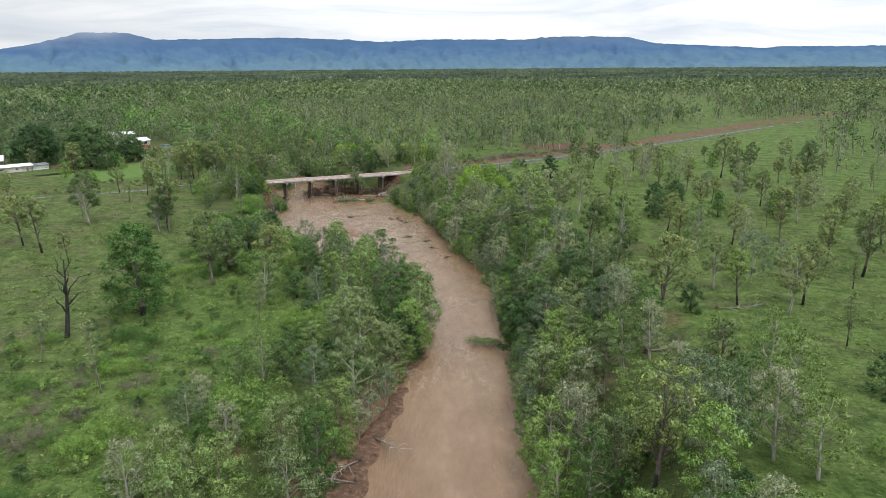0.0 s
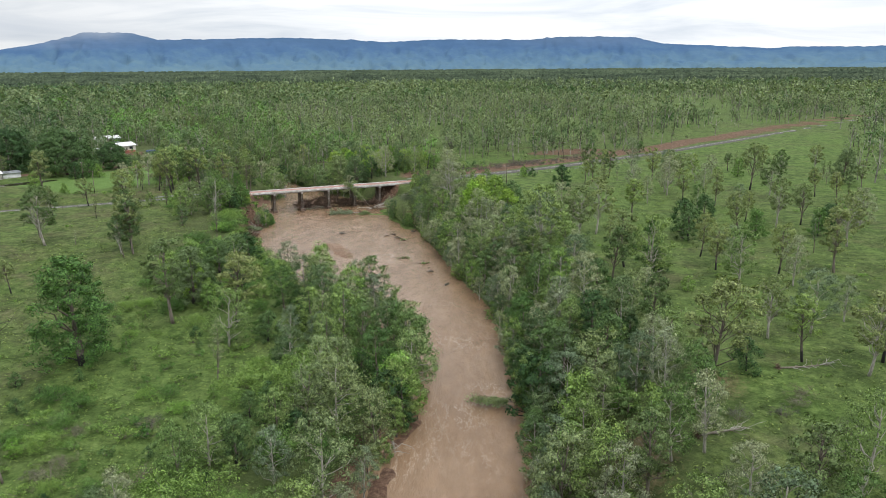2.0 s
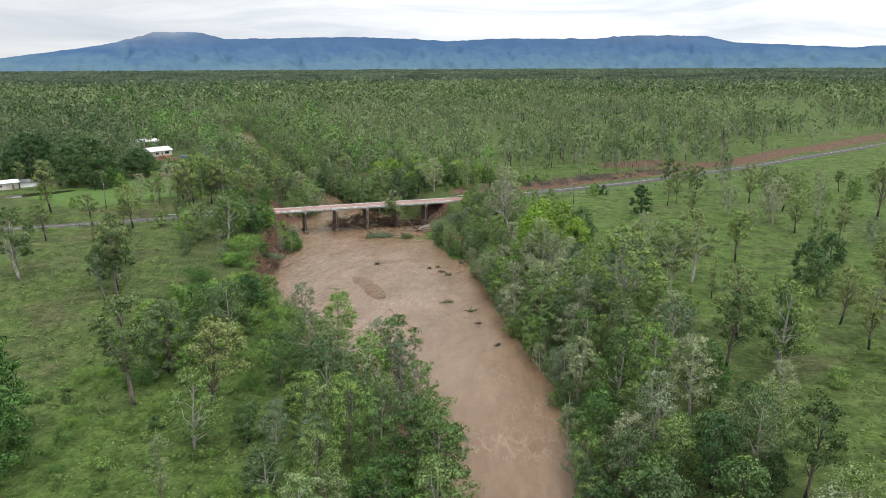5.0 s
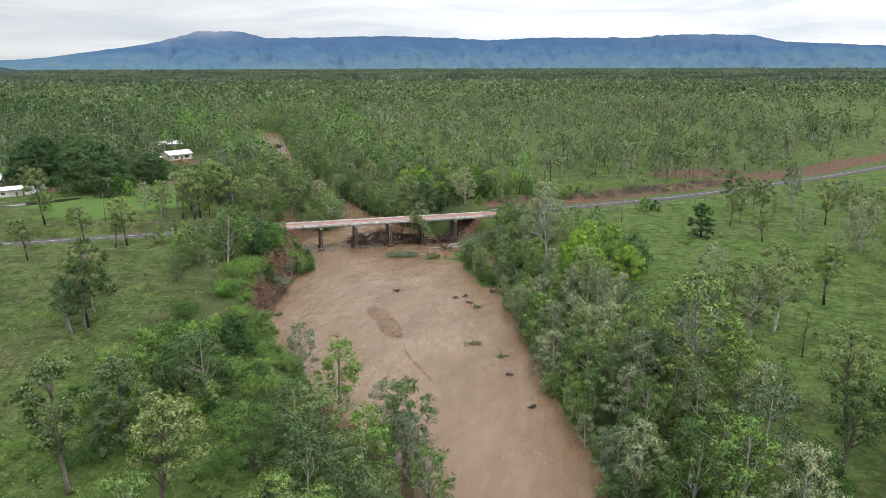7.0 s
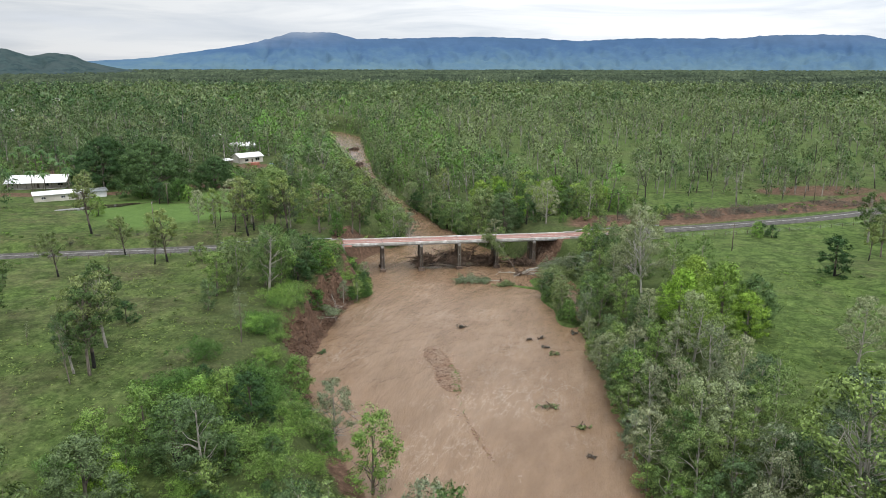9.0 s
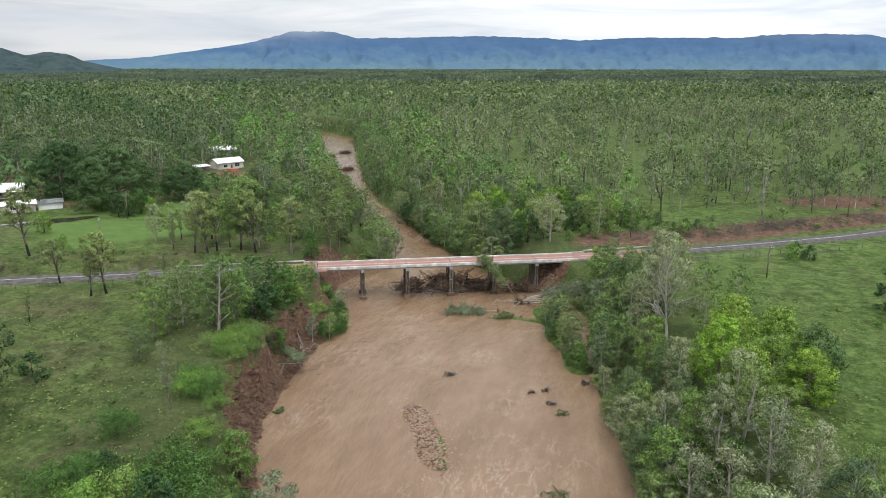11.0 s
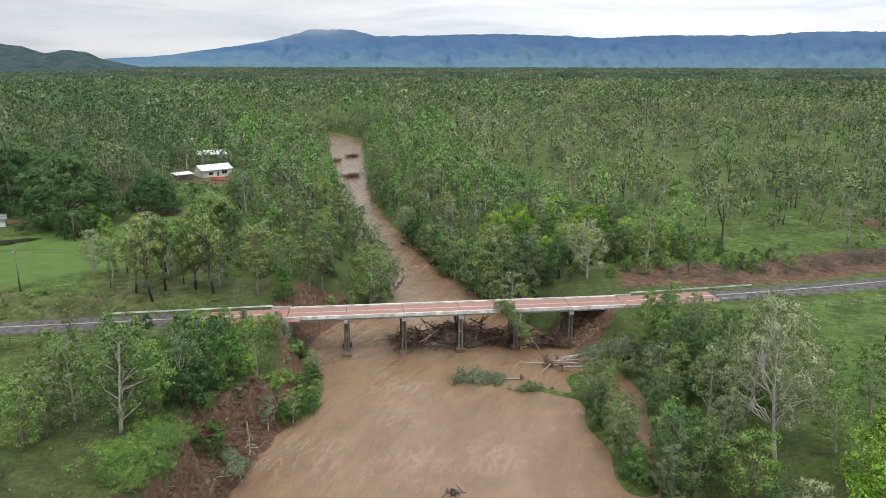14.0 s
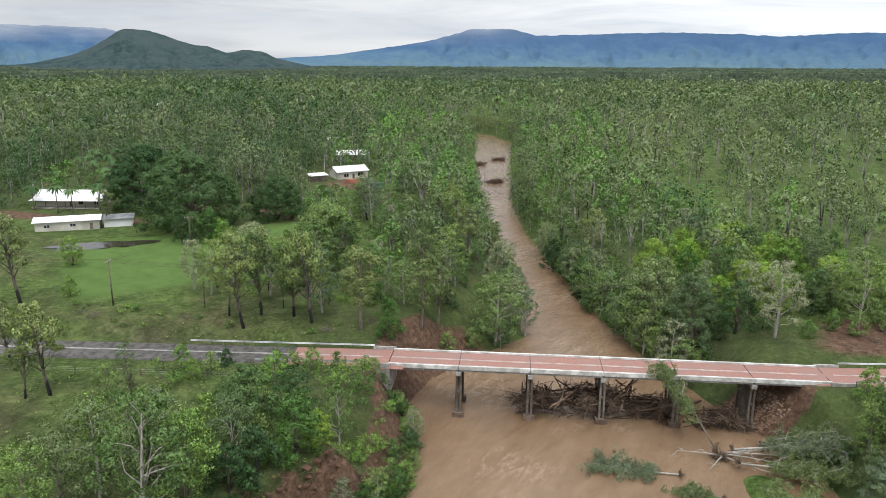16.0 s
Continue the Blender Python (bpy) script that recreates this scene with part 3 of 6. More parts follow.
def tube_data(pts, radii, sides=6):
    """A tapered tube along points."""
    pts = [Vector(p) for p in pts]
    V, F = [], []
    for i, p in enumerate(pts):
        d = (pts[min(i + 1, len(pts) - 1)] - pts[max(i - 1, 0)]).normalized()
        a = d.cross(Vector((0.31, 0.95, 0.11)))
        a.normalize()
        b = d.cross(a)
        for j in range(sides):
            w = 2 * math.pi * j / sides
            V.append(tuple(p + (a * math.cos(w) + b * math.sin(w)) * radii[i]))
    for i in range(len(pts) - 1):
        for j in range(sides):
            F.append((i * sides + j, i * sides + (j + 1) % sides, (i + 1) * sides + (j + 1) % sides, (i + 1) * sides + j))
    F.append(tuple(range(sides))[::-1])
    F.append(tuple(len(V) - sides + j for j in range(sides)))
    return V, F


def join_data(items):
    V, F = [], []
    for v, f in items:
        o = len(V)
        V += list(v)
        F += [tuple(o + i for i in q) for q in f]
    return V, F


def road_line(step=4.0, x0=-420, x1=900):
    """Points and sideways directions along the road, at even steps."""
    seg = np.hypot(*np.diff(ROAD, axis=0).T)
    s = np.concatenate([[0], np.cumsum(seg)])
    u = np.arange(0, s[-1], step)
    p = np.stack([np.interp(u, s, ROAD[:, 0]), np.interp(u, s, ROAD[:, 1])], 1)
    for _ in range(3):
        p[1:-1] = (p[:-2] + 2 * p[1:-1] + p[2:]) / 4
    t = np.gradient(p, axis=0)
    t /= np.hypot(*t.T)[:, None]
    keep = (p[:, 0] >= x0) & (p[:, 0] <= x1)
    return p[keep], np.stack([-t[:, 1], t[:, 0]], 1)[keep]


def ribbon(name, x0, x1, sections, mat, lift=0.0, step=4.0, label="", parent=None, kind="structure"):
    """A strip laid along the road; sections: (offset to the north side, height)."""
    p, n = road_line(step, x0, x1)
    rz = np.interp(p[:, 0], [a for a, _ in ROAD_Z], [b for _, b in ROAD_Z]) + lift
    V = np.concatenate([np.stack([p[:, 0] + n[:, 0] * o, p[:, 1] + n[:, 1] * o, rz + h], 1) for o, h in sections])
    k, m = len(p), len(sections)
    Q = [(j * k + i, j * k + i + 1, (j + 1) * k + i + 1, (j + 1) * k + i) for j in range(m - 1) for i in range(k - 1)]
    me = np_mesh(name, V, [q[::-1] for q in Q], mat)
    ob = new(name, me)
    if parent is not None:
        ob.parent = parent
        return ob
    return tagged(ob, label, name, kind=kind)


HALF = 3.35
TH = math.degrees(math.atan2(369.0 - 339.8, -20.9 + 87.9))
SPAN = math.hypot(369.0 - 339.8, -20.9 + 87.9) / 6
ROADX = [(-3.9, -0.5), (-3.5, -0.05), (-3.1, 0.0), (0.0, 0.06), (3.1, 0.0), (3.5, -0.05), (3.9, -0.5)]
ribbon("road", -420, -100, ROADX, M["asphalt"], -0.08, label="grey sealed two-lane country road")
ribbon("road_approach", -104.1, -84, ROADX, M["deck"], -0.07, label="red sealed road approach to the bridge")
ribbon("road_approach_east", -26, 2, ROADX, M["deck"], -0.07, label="red sealed road approach to the bridge")
ribbon("road_east", -2, 900, ROADX, M["asphalt"], -0.08, label="grey sealed two-lane country road")
for o in (-0.14, 0.14):
    ribbon("road_line", -420, -89, [(o - 0.07, 0.02), (o + 0.07, 0.02)], M["paint"], label="worn white painted centre line")
    ribbon("road_line", -20, 900, [(o - 0.07, 0.02), (o + 0.07, 0.02)], M["paint"], label="worn white painted centre line")


M["pier"] = surface("weathered_pier", (0.12, 0.105, 0.09), (0.25, 0.225, 0.195), 1.5, 0.9, 0.3, 0.02, c3=(0.09, 0.07, 0.055))
M["stain"] = surface("stained_footing", (0.11, 0.075, 0.055), (0.22, 0.165, 0.13), 1.5, 0.9, 0.4, 0.03)


def make_bridge():
    b = thing("road_bridge", -87.9, 339.8, 3.9, TH, "low concrete road bridge with a red sealed deck and white kerbs", "bridge")
    rnd = random.Random(5)
    for i in range(6):
        x0, x1 = i * SPAN + 0.04, (i + 1) * SPAN - 0.04
        boxes("deck_slab", [(x0, x1, -HALF, HALF, -0.22, 0.0)], M["deck"], b)
        boxes("kerb", [(x0, x1, -HALF - 0.12, -HALF + 0.33, -0.42, 0.27)], M["kerb"], b, "pale weathered concrete kerb", 0.04)
        boxes("kerb", [(x0, x1, HALF - 0.33, HALF + 0.12, -0.42, 0.27)], M["kerb"], b, "pale weathered concrete kerb", 0.04)
        for y in (-3.0, -1.5, 0.0, 1.5, 3.0):
            boxes("girder", [(x0 + 0.1, x1 - 0.1, y - 0.16, y + 0.16, -0.86, -0.225)], M["concrete"], b)
        for y in (-0.14, 0.14):
            boxes("centre_line", [(x0, x1, y - 0.06, y + 0.06, 0.004, 0.008)], M["paint"], b, "worn white painted centre line")
        for y in (-HALF - 0.135, HALF + 0.135):
            for k in range(3):
                xs = x0 + 2 + k * 4.1
                boxes("drain_spout", [(xs, xs + 0.14, y - 0.05, y + 0.05, -0.75, -0.15)], M["steel"], b)
    for i in range(7):
        x = i * SPAN
        boxes("expansion_joint", [(x - 0.06, x + 0.06, -HALF + 0.33, HALF - 0.33, -0.02, 0.012)], M["glass"], b, "dark deck joint")
    for i in range(1, 6):
        x = i * SPAN
        boxes("headstock", [(x - 0.45, x + 0.45, -3.6, 3.6, -1.5, -0.87)], M["concrete"], b, bev=0.06)
        for y in (-3.0, 3.0):
            for dx in (-0.32, 0.32):
                V, F = tube_data([(x + dx, y, -1.5), (x + dx * 1.1, y * 1.03, -8.3)], (0.2, 0.22), 10)
                part("pier_column", V, F, M["pier"], b)
            boxes("brace", [(x - 0.5, x + 0.5, y - 0.08, y + 0.08, -4.6, -4.35)], M["steel"], b)
            V, F = box_data([(x - 1.0, x + 1.0, y - 0.7, y + 0.7, -11.0, -8.3)], 0.15)
            part("footing", V, F, M["stain"], b, "stained concrete footing at the waterline")
        boxes("pier_wall", [(x - 0.18, x + 0.18, -2.2, 2.2, -10.5, -1.45)], M["timber"], b)
    for x0, x1, sx in ((-1.5, 0.35, -1), (6 * SPAN - 0.35, 6 * SPAN + 1.5, 1)):
        boxes("abutment", [(x0, x1, -3.7, 3.7, -5.2, -0.87)], M["concrete"], b, bev=0.08)
        for y in (-3.75, 3.75):
            xa = x0 if sx > 0 else x1
            xb = xa + sx * 4.2
            V = [(xa, y - 0.16, -4.6), (xb, y - 0.16, -1.6), (xb, y - 0.16, 0.35), (xa, y - 0.16, 0.35), (xa, y + 0.16, -4.6), (xb, y + 0.16, -1.6), (xb, y + 0.16, 0.35), (xa, y + 0.16, 0.35)]
            F = [(0, 1, 2, 3), (7, 6, 5, 4), (0, 4, 5, 1), (1, 5, 6, 2), (2, 6, 7, 3), (3, 7, 4, 0)]
            part("wing_wall", V, F, M["concrete"], b)
    return b


make_bridge()


def guard_rail(x0, x1, side):
    """W-beam rail on posts along the road's edge."""
    p, n = road_line(2.0, x0, x1)
    rz = np.interp(p[:, 0], [a for a, _ in ROAD_Z], [b for _, b in ROAD_Z])
    g = thing("guard_rail", 0, 0, 0, 0, "galvanised steel guard rail on posts beside the road", "guard rail", "guard rails at the bridge")
    prof = [(0.0, 0.42), (0.07, 0.48), (0.0, 0.545), (0.0, 0.605), (0.07, 0.67), (0.0, 0.73)]
    V = np.concatenate([np.stack([p[:, 0] + n[:, 0] * (side + o * (1 if side < 0 else -1)), p[:, 1] + n[:, 1] * (side + o * (1 if side < 0 else -1)), rz + h], 1) for o, h in prof])
    k = len(p)
    Q = [(j * k + i, j * k + i + 1, (j + 1) * k + i + 1, (j + 1) * k + i) for j in range(len(prof) - 1) for i in range(k - 1)]
    ob = new("rail_beam", np_mesh("rail_beam", V, Q, M["steel"], False))
    ob.parent = g
    sh = np.sign(side) * 0.1
    for i in range(0, k):
        x, y, z = p[i, 0] + n[i, 0] * (side + sh), p[i, 1] + n[i, 1] * (side + sh), rz[i]
        boxes("post", [(x - 0.07, x + 0.07, y - 0.07, y + 0.07, z - 0.5, z + 0.76)], M["timber"], g)


guard_rail(-122, -89.5, 3.75)
guard_rail(-110, -89.5, -3.75)
guard_rail(-19, 10, 3.75)
guard_rail(-19, 6, -3.75)

# ---- trees ----
PHI = (1 + 5 ** 0.5) / 2
ICO_V = np.array([(-1, PHI, 0), (1, PHI, 0), (-1, -PHI, 0), (1, -PHI, 0), (0, -1, PHI), (0, 1, PHI), (0, -1, -PHI), (0, 1, -PHI), (PHI, 0, -1), (PHI, 0, 1), (-PHI, 0, -1), (-PHI, 0, 1)]) / math.hypot(1, PHI)
TRI = [(0, 11, 5), (0, 5, 1), (0, 1, 7), (0, 7, 10), (0, 10, 11), (1, 5, 9), (5, 11, 4), (11, 10, 2), (10, 7, 6), (7, 1, 8),
       (3, 9, 4), (3, 4, 2), (3, 2, 6), (3, 6, 8), (3, 8, 9), (4, 9, 5), (2, 4, 11), (6, 2, 10), (8, 6, 7), (9, 8, 1)]
ICO_F = np.array(TRI)


def clump_cores(rs, centres, radii, flat=0.7):
    """Uneven lumps: clods, cobbles, broken stone."""
    k = len(centres)
    V = ICO_V[None] * (radii[:, None] * rs.uniform(0.55, 1.3, (k, 12)))[:, :, None] * np.array([1, 1, flat])
    a = rs.uniform(0, 6.28, k)
    c, s = np.cos(a)[:, None], np.sin(a)[:, None]
    V = np.stack([V[:, :, 0] * c - V[:, :, 1] * s, V[:, :, 0] * s + V[:, :, 1] * c, V[:, :, 2]], -1) + centres[:, None]
    return V.reshape(-1, 3), (ICO_F[None] + 12 * np.arange(k)[:, None, None]).reshape(-1, 3)


def leaf_cloud(rs, centres, radii, per, size, up=0.2, flat=0.62, narrow=0.5, sub=6, fall=0.0):
    """Loose clumps of leaf sprays: every clump a handful of tufts, every tuft small quads with their own tilt.
    Returns (corners, quads, triangles)."""
    k = len(centres)
    d = rs.normal(size=(k, sub, 3))
    d /= np.linalg.norm(d, axis=2)[:, :, None]
    T = (centres[:, None] + d * (radii[:, None] * rs.uniform(0.55, 1.0, (k, sub)))[:, :, None] * np.array([1, 1, flat])).reshape(-1, 3)
    tr = np.repeat(radii, sub) * rs.uniform(0.32, 0.55, k * sub)
    n = max(1, per // sub)
    C, Rr, CC = np.repeat(T, n, 0), np.repeat(tr, n), np.repeat(np.repeat(centres, sub, 0), n, 0)
    d = rs.normal(size=C.shape)
    d /= np.linalg.norm(d, axis=1)[:, None]
    P = C + d * (Rr * rs.uniform(0.3, 1.15, len(C)) ** 0.6)[:, None] * np.array([1, 1, 0.8])
    out = P - CC
    out /= np.linalg.norm(out, axis=1)[:, None] + 1e-9
    nrm = 0.35 * d + 1.1 * out + np.array([0, 0, up]) + 0.3 * rs.normal(size=d.shape)
    nrm /= np.linalg.norm(nrm, axis=1)[:, None]
    t = np.cross(nrm, rs.normal(size=d.shape)) - np.array([0, 0, fall])
    t /= np.linalg.norm(t, axis=1)[:, None] + 1e-9
    b = np.cross(nrm, t)
    s = size * rs.uniform(0.55, 1.35, len(C))[:, None]
    V = np.stack([P - t * s, P - b * s * narrow + nrm * s * 0.12, P + t * s, P + b * s * narrow + nrm * s * 0.12], 1).reshape(-1, 3)
    Q = np.arange(len(V)).reshape(-1, 4)
    return V, Q, np.zeros((0, 3), int)


def crown_normals(V, Q, F, share, lift=0.35):
    """Soft leaf normals that follow the whole crown; turns leaves that face inwards. Returns (normals, quads)."""
    lo, hi = V.min(0), V.max(0)
    mid = (lo + hi) / 2 - np.array([0, 0, 0.15 * (hi[2] - lo[2])])
    soft = (V - mid) / (hi - lo)
    soft /= np.linalg.norm(soft, axis=1)[:, None] + 1e-9
    soft[:, 2] += lift
    own = soft.copy()
    if len(Q):
        g = np.cross(V[Q[:, 2]] - V[Q[:, 0]], V[Q[:, 3]] - V[Q[:, 1]])
        g /= np.linalg.norm(g, axis=1)[:, None] + 1e-9
        back = (g * soft[Q[:, 0]]).sum(1) < 0
        Q = np.where(back[:, None], Q[:, ::-1], Q)
        g = np.where(back[:, None], -g, g)
        own[Q.ravel()] = np.repeat(g, 4, 0)
    n = share * soft + (1 - share) * own
    return n / (np.linalg.norm(n, axis=1)[:, None] + 1e-9), Q


def limb(rs, a, b, r0, r1, n=3, bend=0.12):
    a, b = np.array(a, float), np.array(b, float)
    L = np.linalg.norm(b - a)
    pts = [a + (b - a) * k + (rs.normal(size=3) * L * bend * math.sin(math.pi * k) if 0 < k < 1 else 0) + np.array([0, 0, L * 0.10 * math.sin(math.pi * k)]) for k in np.linspace(0, 1, n + 1)]
    return tube_data(pts, np.linspace(r0, r1, n + 1), 4)


def tree_data(seed, h, crown_lo, crown_r, clumps, per, leaf, clump_r, shape="open", trunk_r=0.22, lean=0.05, fork=0.35, every=1):
    """A gum-like tree: a leaning tapered trunk, forking limbs and leaf clumps at their ends. Returns (trunk data, leaf data)."""
    rs = np.random.RandomState(seed)
    top = np.array([rs.normal() * lean * h, rs.normal() * lean * h, h * 0.86])
    base = np.array([0, 0, -0.4])
    mid = top * 0.45 + np.array([rs.normal() * 0.03 * h, rs.normal() * 0.03 * h, 0])
    axis = lambda k: (1 - k) ** 2 * base + 2 * k * (1 - k) * mid + k * k * top
    items = [tube_data([axis(k) for k in np.linspace(0, 1, 8)], np.linspace(trunk_r * 1.25, trunk_r * 0.22, 8), 7)]
    C, R = [], []
    for i in range(clumps):
        k = (i + rs.uniform(0.1, 0.9)) / clumps
        z = crown_lo + (1 - crown_lo) * k
        env = {"open": math.sin(math.pi * min(1, 0.22 + 0.74 * k)) ** 0.7, "dome": math.sqrt(max(0.05, 1 - k ** 2.2)), "tall": math.sin(math.pi * (0.16 + 0.76 * k)) ** 0.6}[shape]
        w = i * 2.39996 + rs.normal() * 0.5
        rr = crown_r * env * rs.uniform(0.45, 1.0)
        ax = axis(min(1, z / 0.86))
        c = np.array([ax[0] + rr * math.cos(w), ax[1] + rr * math.sin(w), h * z + rs.normal() * 0.02 * h])
        C.append(c)
        R.append(clump_r * rs.uniform(0.7, 1.3))
        if i % every == 0:
            k0 = max(fork, min(0.95, z / 0.86 - rs.uniform(0.12, 0.3)))
            r0 = trunk_r * (0.55 - 0.35 * k0)
            items.append(limb(rs, axis(k0), c, r0, r0 * 0.25))
            if every == 1:
                items.append(limb(rs, c * 0.6 + axis(k0) * 0.4, c + rs.normal(size=3) * clump_r * 0.7, r0 * 0.4, r0 * 0.12, 2))
    lv = leaf_cloud(rs, np.array(C), np.array(R), per, leaf, narrow=0.5, sub=9)
    return join_data(items), lv


def make_tree(name, data, bark_mat, leaf_mat, label, category="tree", group=""):
    (tv, tf), (lv, lq, lt) = data
    e = tagged(new(name), label, category, group)
    part("trunk", tv, tf, bark_mat, e, flat=False)
    nr, lq = crown_normals(lv, lq, lt, 0.3, 0.15)
    ob = new("crown", np_mesh("crown", lv, (lq, lt), leaf_mat, True, nr))
    ob.parent = e
    return e


class Kind:
    """One kind of tree in several builds; each call stands one more of it on the ground."""

    def __init__(self, protos, height):
        self.protos, self.height, self.used, self.rnd = protos, height, [False] * len(protos), random.Random(len(protos) * 7 + int(height * 10))

    def put(self, x, y, h, sink=0.15, which=None):
        i = self.rnd.randrange(len(self.protos)) if which is None else which % len(self.protos)
        s = h / self.height
        m = pose(x, y, float(ground_z(x, y)) - sink, 0, 0, self.rnd.uniform(0, 360)) @ Matrix.Diagonal((s * self.rnd.uniform(0.88, 1.14), s * self.rnd.uniform(0.88, 1.14), s, 1))
        if not self.used[i]:
            self.used[i] = True
            self.protos[i].matrix_basis = m
            return self.protos[i]
        p = self.protos[i]
        keep = p.matrix_basis.copy()
        p.matrix_basis = Matrix.Identity(4)
        c = copy_thing(p, m)
        p.matrix_basis = keep
        return c


def kind_set(name, specs, label, category, height, group):
    return Kind([make_tree(name, tree_data(**sp), M[bk], M[lf], label, category, group) for sp, bk, lf in specs], height)


def spec(seed, h, lo, r, clumps, per, leaf, cr, **more):
    return dict(seed=seed, h=h, crown_lo=lo, crown_r=r, clumps=clumps, per=int(per * 2.0), leaf=leaf * 0.70, clump_r=cr * 0.92, **more)


GUM = kind_set("gum_tree", [
    (spec(1, 13, 0.46, 3.4, 24, 102, 0.222, 1.12), "bark_dark", "gum"),
    (spec(2, 13, 0.40, 4.0, 28, 102, 0.222, 1.12, lean=0.08), "bark_pale", "gum"),
    (spec(3, 13, 0.50, 2.8, 21, 102, 0.222, 1.06), "bark_dark", "gum"),
    (spec(4, 13, 0.36, 2.6, 24, 96, 0.213, 1.01, shape="tall"), "bark_mid", "gum"),
    (spec(5, 13, 0.40, 3.2, 25, 96, 0.213, 1.06, shape="tall", lean=0.1), "bark_dark", "gum")],
    "open-crowned gum tree with a bare lower trunk on grass", "tree", 13.0, "gum trees on the pasture")
SAPLING = kind_set("young_gum_tree", [
    (spec(6, 11, 0.35, 1.1, 16, 66, 0.133, 0.7, shape="tall", trunk_r=0.13), "bark_dark", "gum"),
    (spec(7, 11, 0.40, 1.3, 14, 48, 0.124, 0.75, shape="tall", trunk_r=0.12), "bark_mid", "grey")],
    "slender young gum tree with a narrow thin crown", "tree", 11.0, "young gum trees")
RIVERTREE = kind_set("river_tree", [
    (spec(11, 13, 0.14, 3.9, 40, 72, 0.231, 1.29, shape="tall", every=3, fork=0.15), "bark_mid", "river"),
    (spec(12, 13, 0.20, 4.4, 42, 72, 0.231, 1.34, shape="open", every=3, fork=0.2), "bark_pale", "river"),
    (spec(13, 13, 0.12, 3.5, 38, 72, 0.231, 1.29, shape="tall", every=3, fork=0.12), "bark_mid", "leafy"),
    (spec(14, 13, 0.16, 4.1, 42, 72, 0.231, 1.34, shape="open", every=3, fork=0.15), "bark_mid", "leafy")],
    "tall leafy tree with a full green crown near the river", "tree", 13.0, "trees along the river")
DENSE = kind_set("dense_tree", [
    (spec(21, 9, 0.10, 3.8, 42, 84, 0.222, 1.18, shape="dome", every=5, fork=0.05, trunk_r=0.25), "bark_dark", "dense"),
    (spec(22, 9, 0.08, 3.3, 40, 84, 0.222, 1.12, shape="dome", every=5, fork=0.05, trunk_r=0.22), "bark_dark", "dense"),
    (spec(23, 9, 0.10, 3.5, 40, 84, 0.222, 1.18, shape="dome", every=5, fork=0.05, trunk_r=0.22), "bark_dark", "shrub")],
    "dark green round tree leafy down to the ground", "tree", 9.0, "dense dark trees")
BIGTREE = kind_set("spreading_tree", [
    (spec(24, 20, 0.07, 7.5, 90, 132, 0.284, 1.90, shape="dome", every=5, fork=0.08, trunk_r=0.5), "bark_dark", "river"),
    (spec(27, 20, 0.10, 6.8, 85, 132, 0.284, 1.90, shape="dome", every=5, fork=0.08, trunk_r=0.5), "bark_dark", "dense")],
    "large dark spreading tree leafy to the ground on pasture", "tree", 20.0, "large spreading trees")
MANGO = kind_set("mango_tree", [
    (spec(25, 20, 0.10, 13.5, 230, 114, 0.356, 2.1, shape="dome", every=12, fork=0.05, trunk_r=0.6), "bark_dark", "dense"),
    (spec(26, 20, 0.10, 12.5, 210, 114, 0.356, 2.1, shape="dome", every=12, fork=0.05, trunk_r=0.6), "bark_dark", "leafy")],
    "broad dark green mango tree beside the lawn", "tree", 20.0, "broad trees round the lawn")
GREY = kind_set("paperbark_tree", [
    (spec(31, 13, 0.26, 4.3, 34, 84, 0.213, 1.23, every=2, fork=0.2), "bark_pale", "grey"),
    (spec(32, 13, 0.30, 3.8, 30, 72, 0.213, 1.18, every=2, fork=0.2), "bark_pale", "grey"),
    (spec(33, 13, 0.24, 4.0, 34, 84, 0.213, 1.23, every=2, fork=0.2), "bark_pale", "leafy")],
    "grey-green tree with pale branches showing through thin leaves", "tree", 13.0, "thin grey-green trees")
WHITEGUM = kind_set("white_gum_tree", [
    (spec(35, 18, 0.34, 5.4, 44, 150, 0.19, 1.35, fork=0.28, trunk_r=0.2), "bark_white", "grey")],
    "large pale gum tree with white limbs showing through thin leaves", "tree", 18.0, "white gum trees")
BURNT = kind_set("charred_tree", [
    (spec(36, 16, 0.40, 4.2, 14, 18, 0.178, 0.9, fork=0.22, trunk_r=0.42), "bark_black", "gum")],
    "charred black tree with crooked almost leafless limbs", "tree", 16.0, "charred trees")
BUSH = kind_set("bush", [
    (spec(43, 5, 0.06, 2.3, 22, 66, 0.196, 0.95, shape="dome", every=4, fork=0.05, trunk_r=0.12), "bark_dark", "dense"),
    (spec(44, 5, 0.06, 2.0, 20, 66, 0.196, 0.9, shape="dome", every=4, fork=0.05, trunk_r=0.12), "bark_mid", "shrub"),
    (spec(45, 5, 0.08, 2.1, 20, 66, 0.196, 0.9, shape="open", every=4, fork=0.05, trunk_r=0.12), "bark_mid", "leafy")],
    "leafy green bush growing under the trees", "bush", 5.0, "bushes under the trees")
LIME = kind_set("lime_tree", [
    (spec(41, 9, 0.10, 4.3, 60, 120, 0.187, 1.15, shape="dome", every=6, fork=0.1), "bark_mid", "lime"),
    (spec(42, 9, 0.12, 3.8, 52, 120, 0.187, 1.15, shape="dome", every=6, fork=0.1), "bark_mid", "lime")],
    "broad tree with bright lime-green leaves", "tree", 9.0, "lime-green trees")


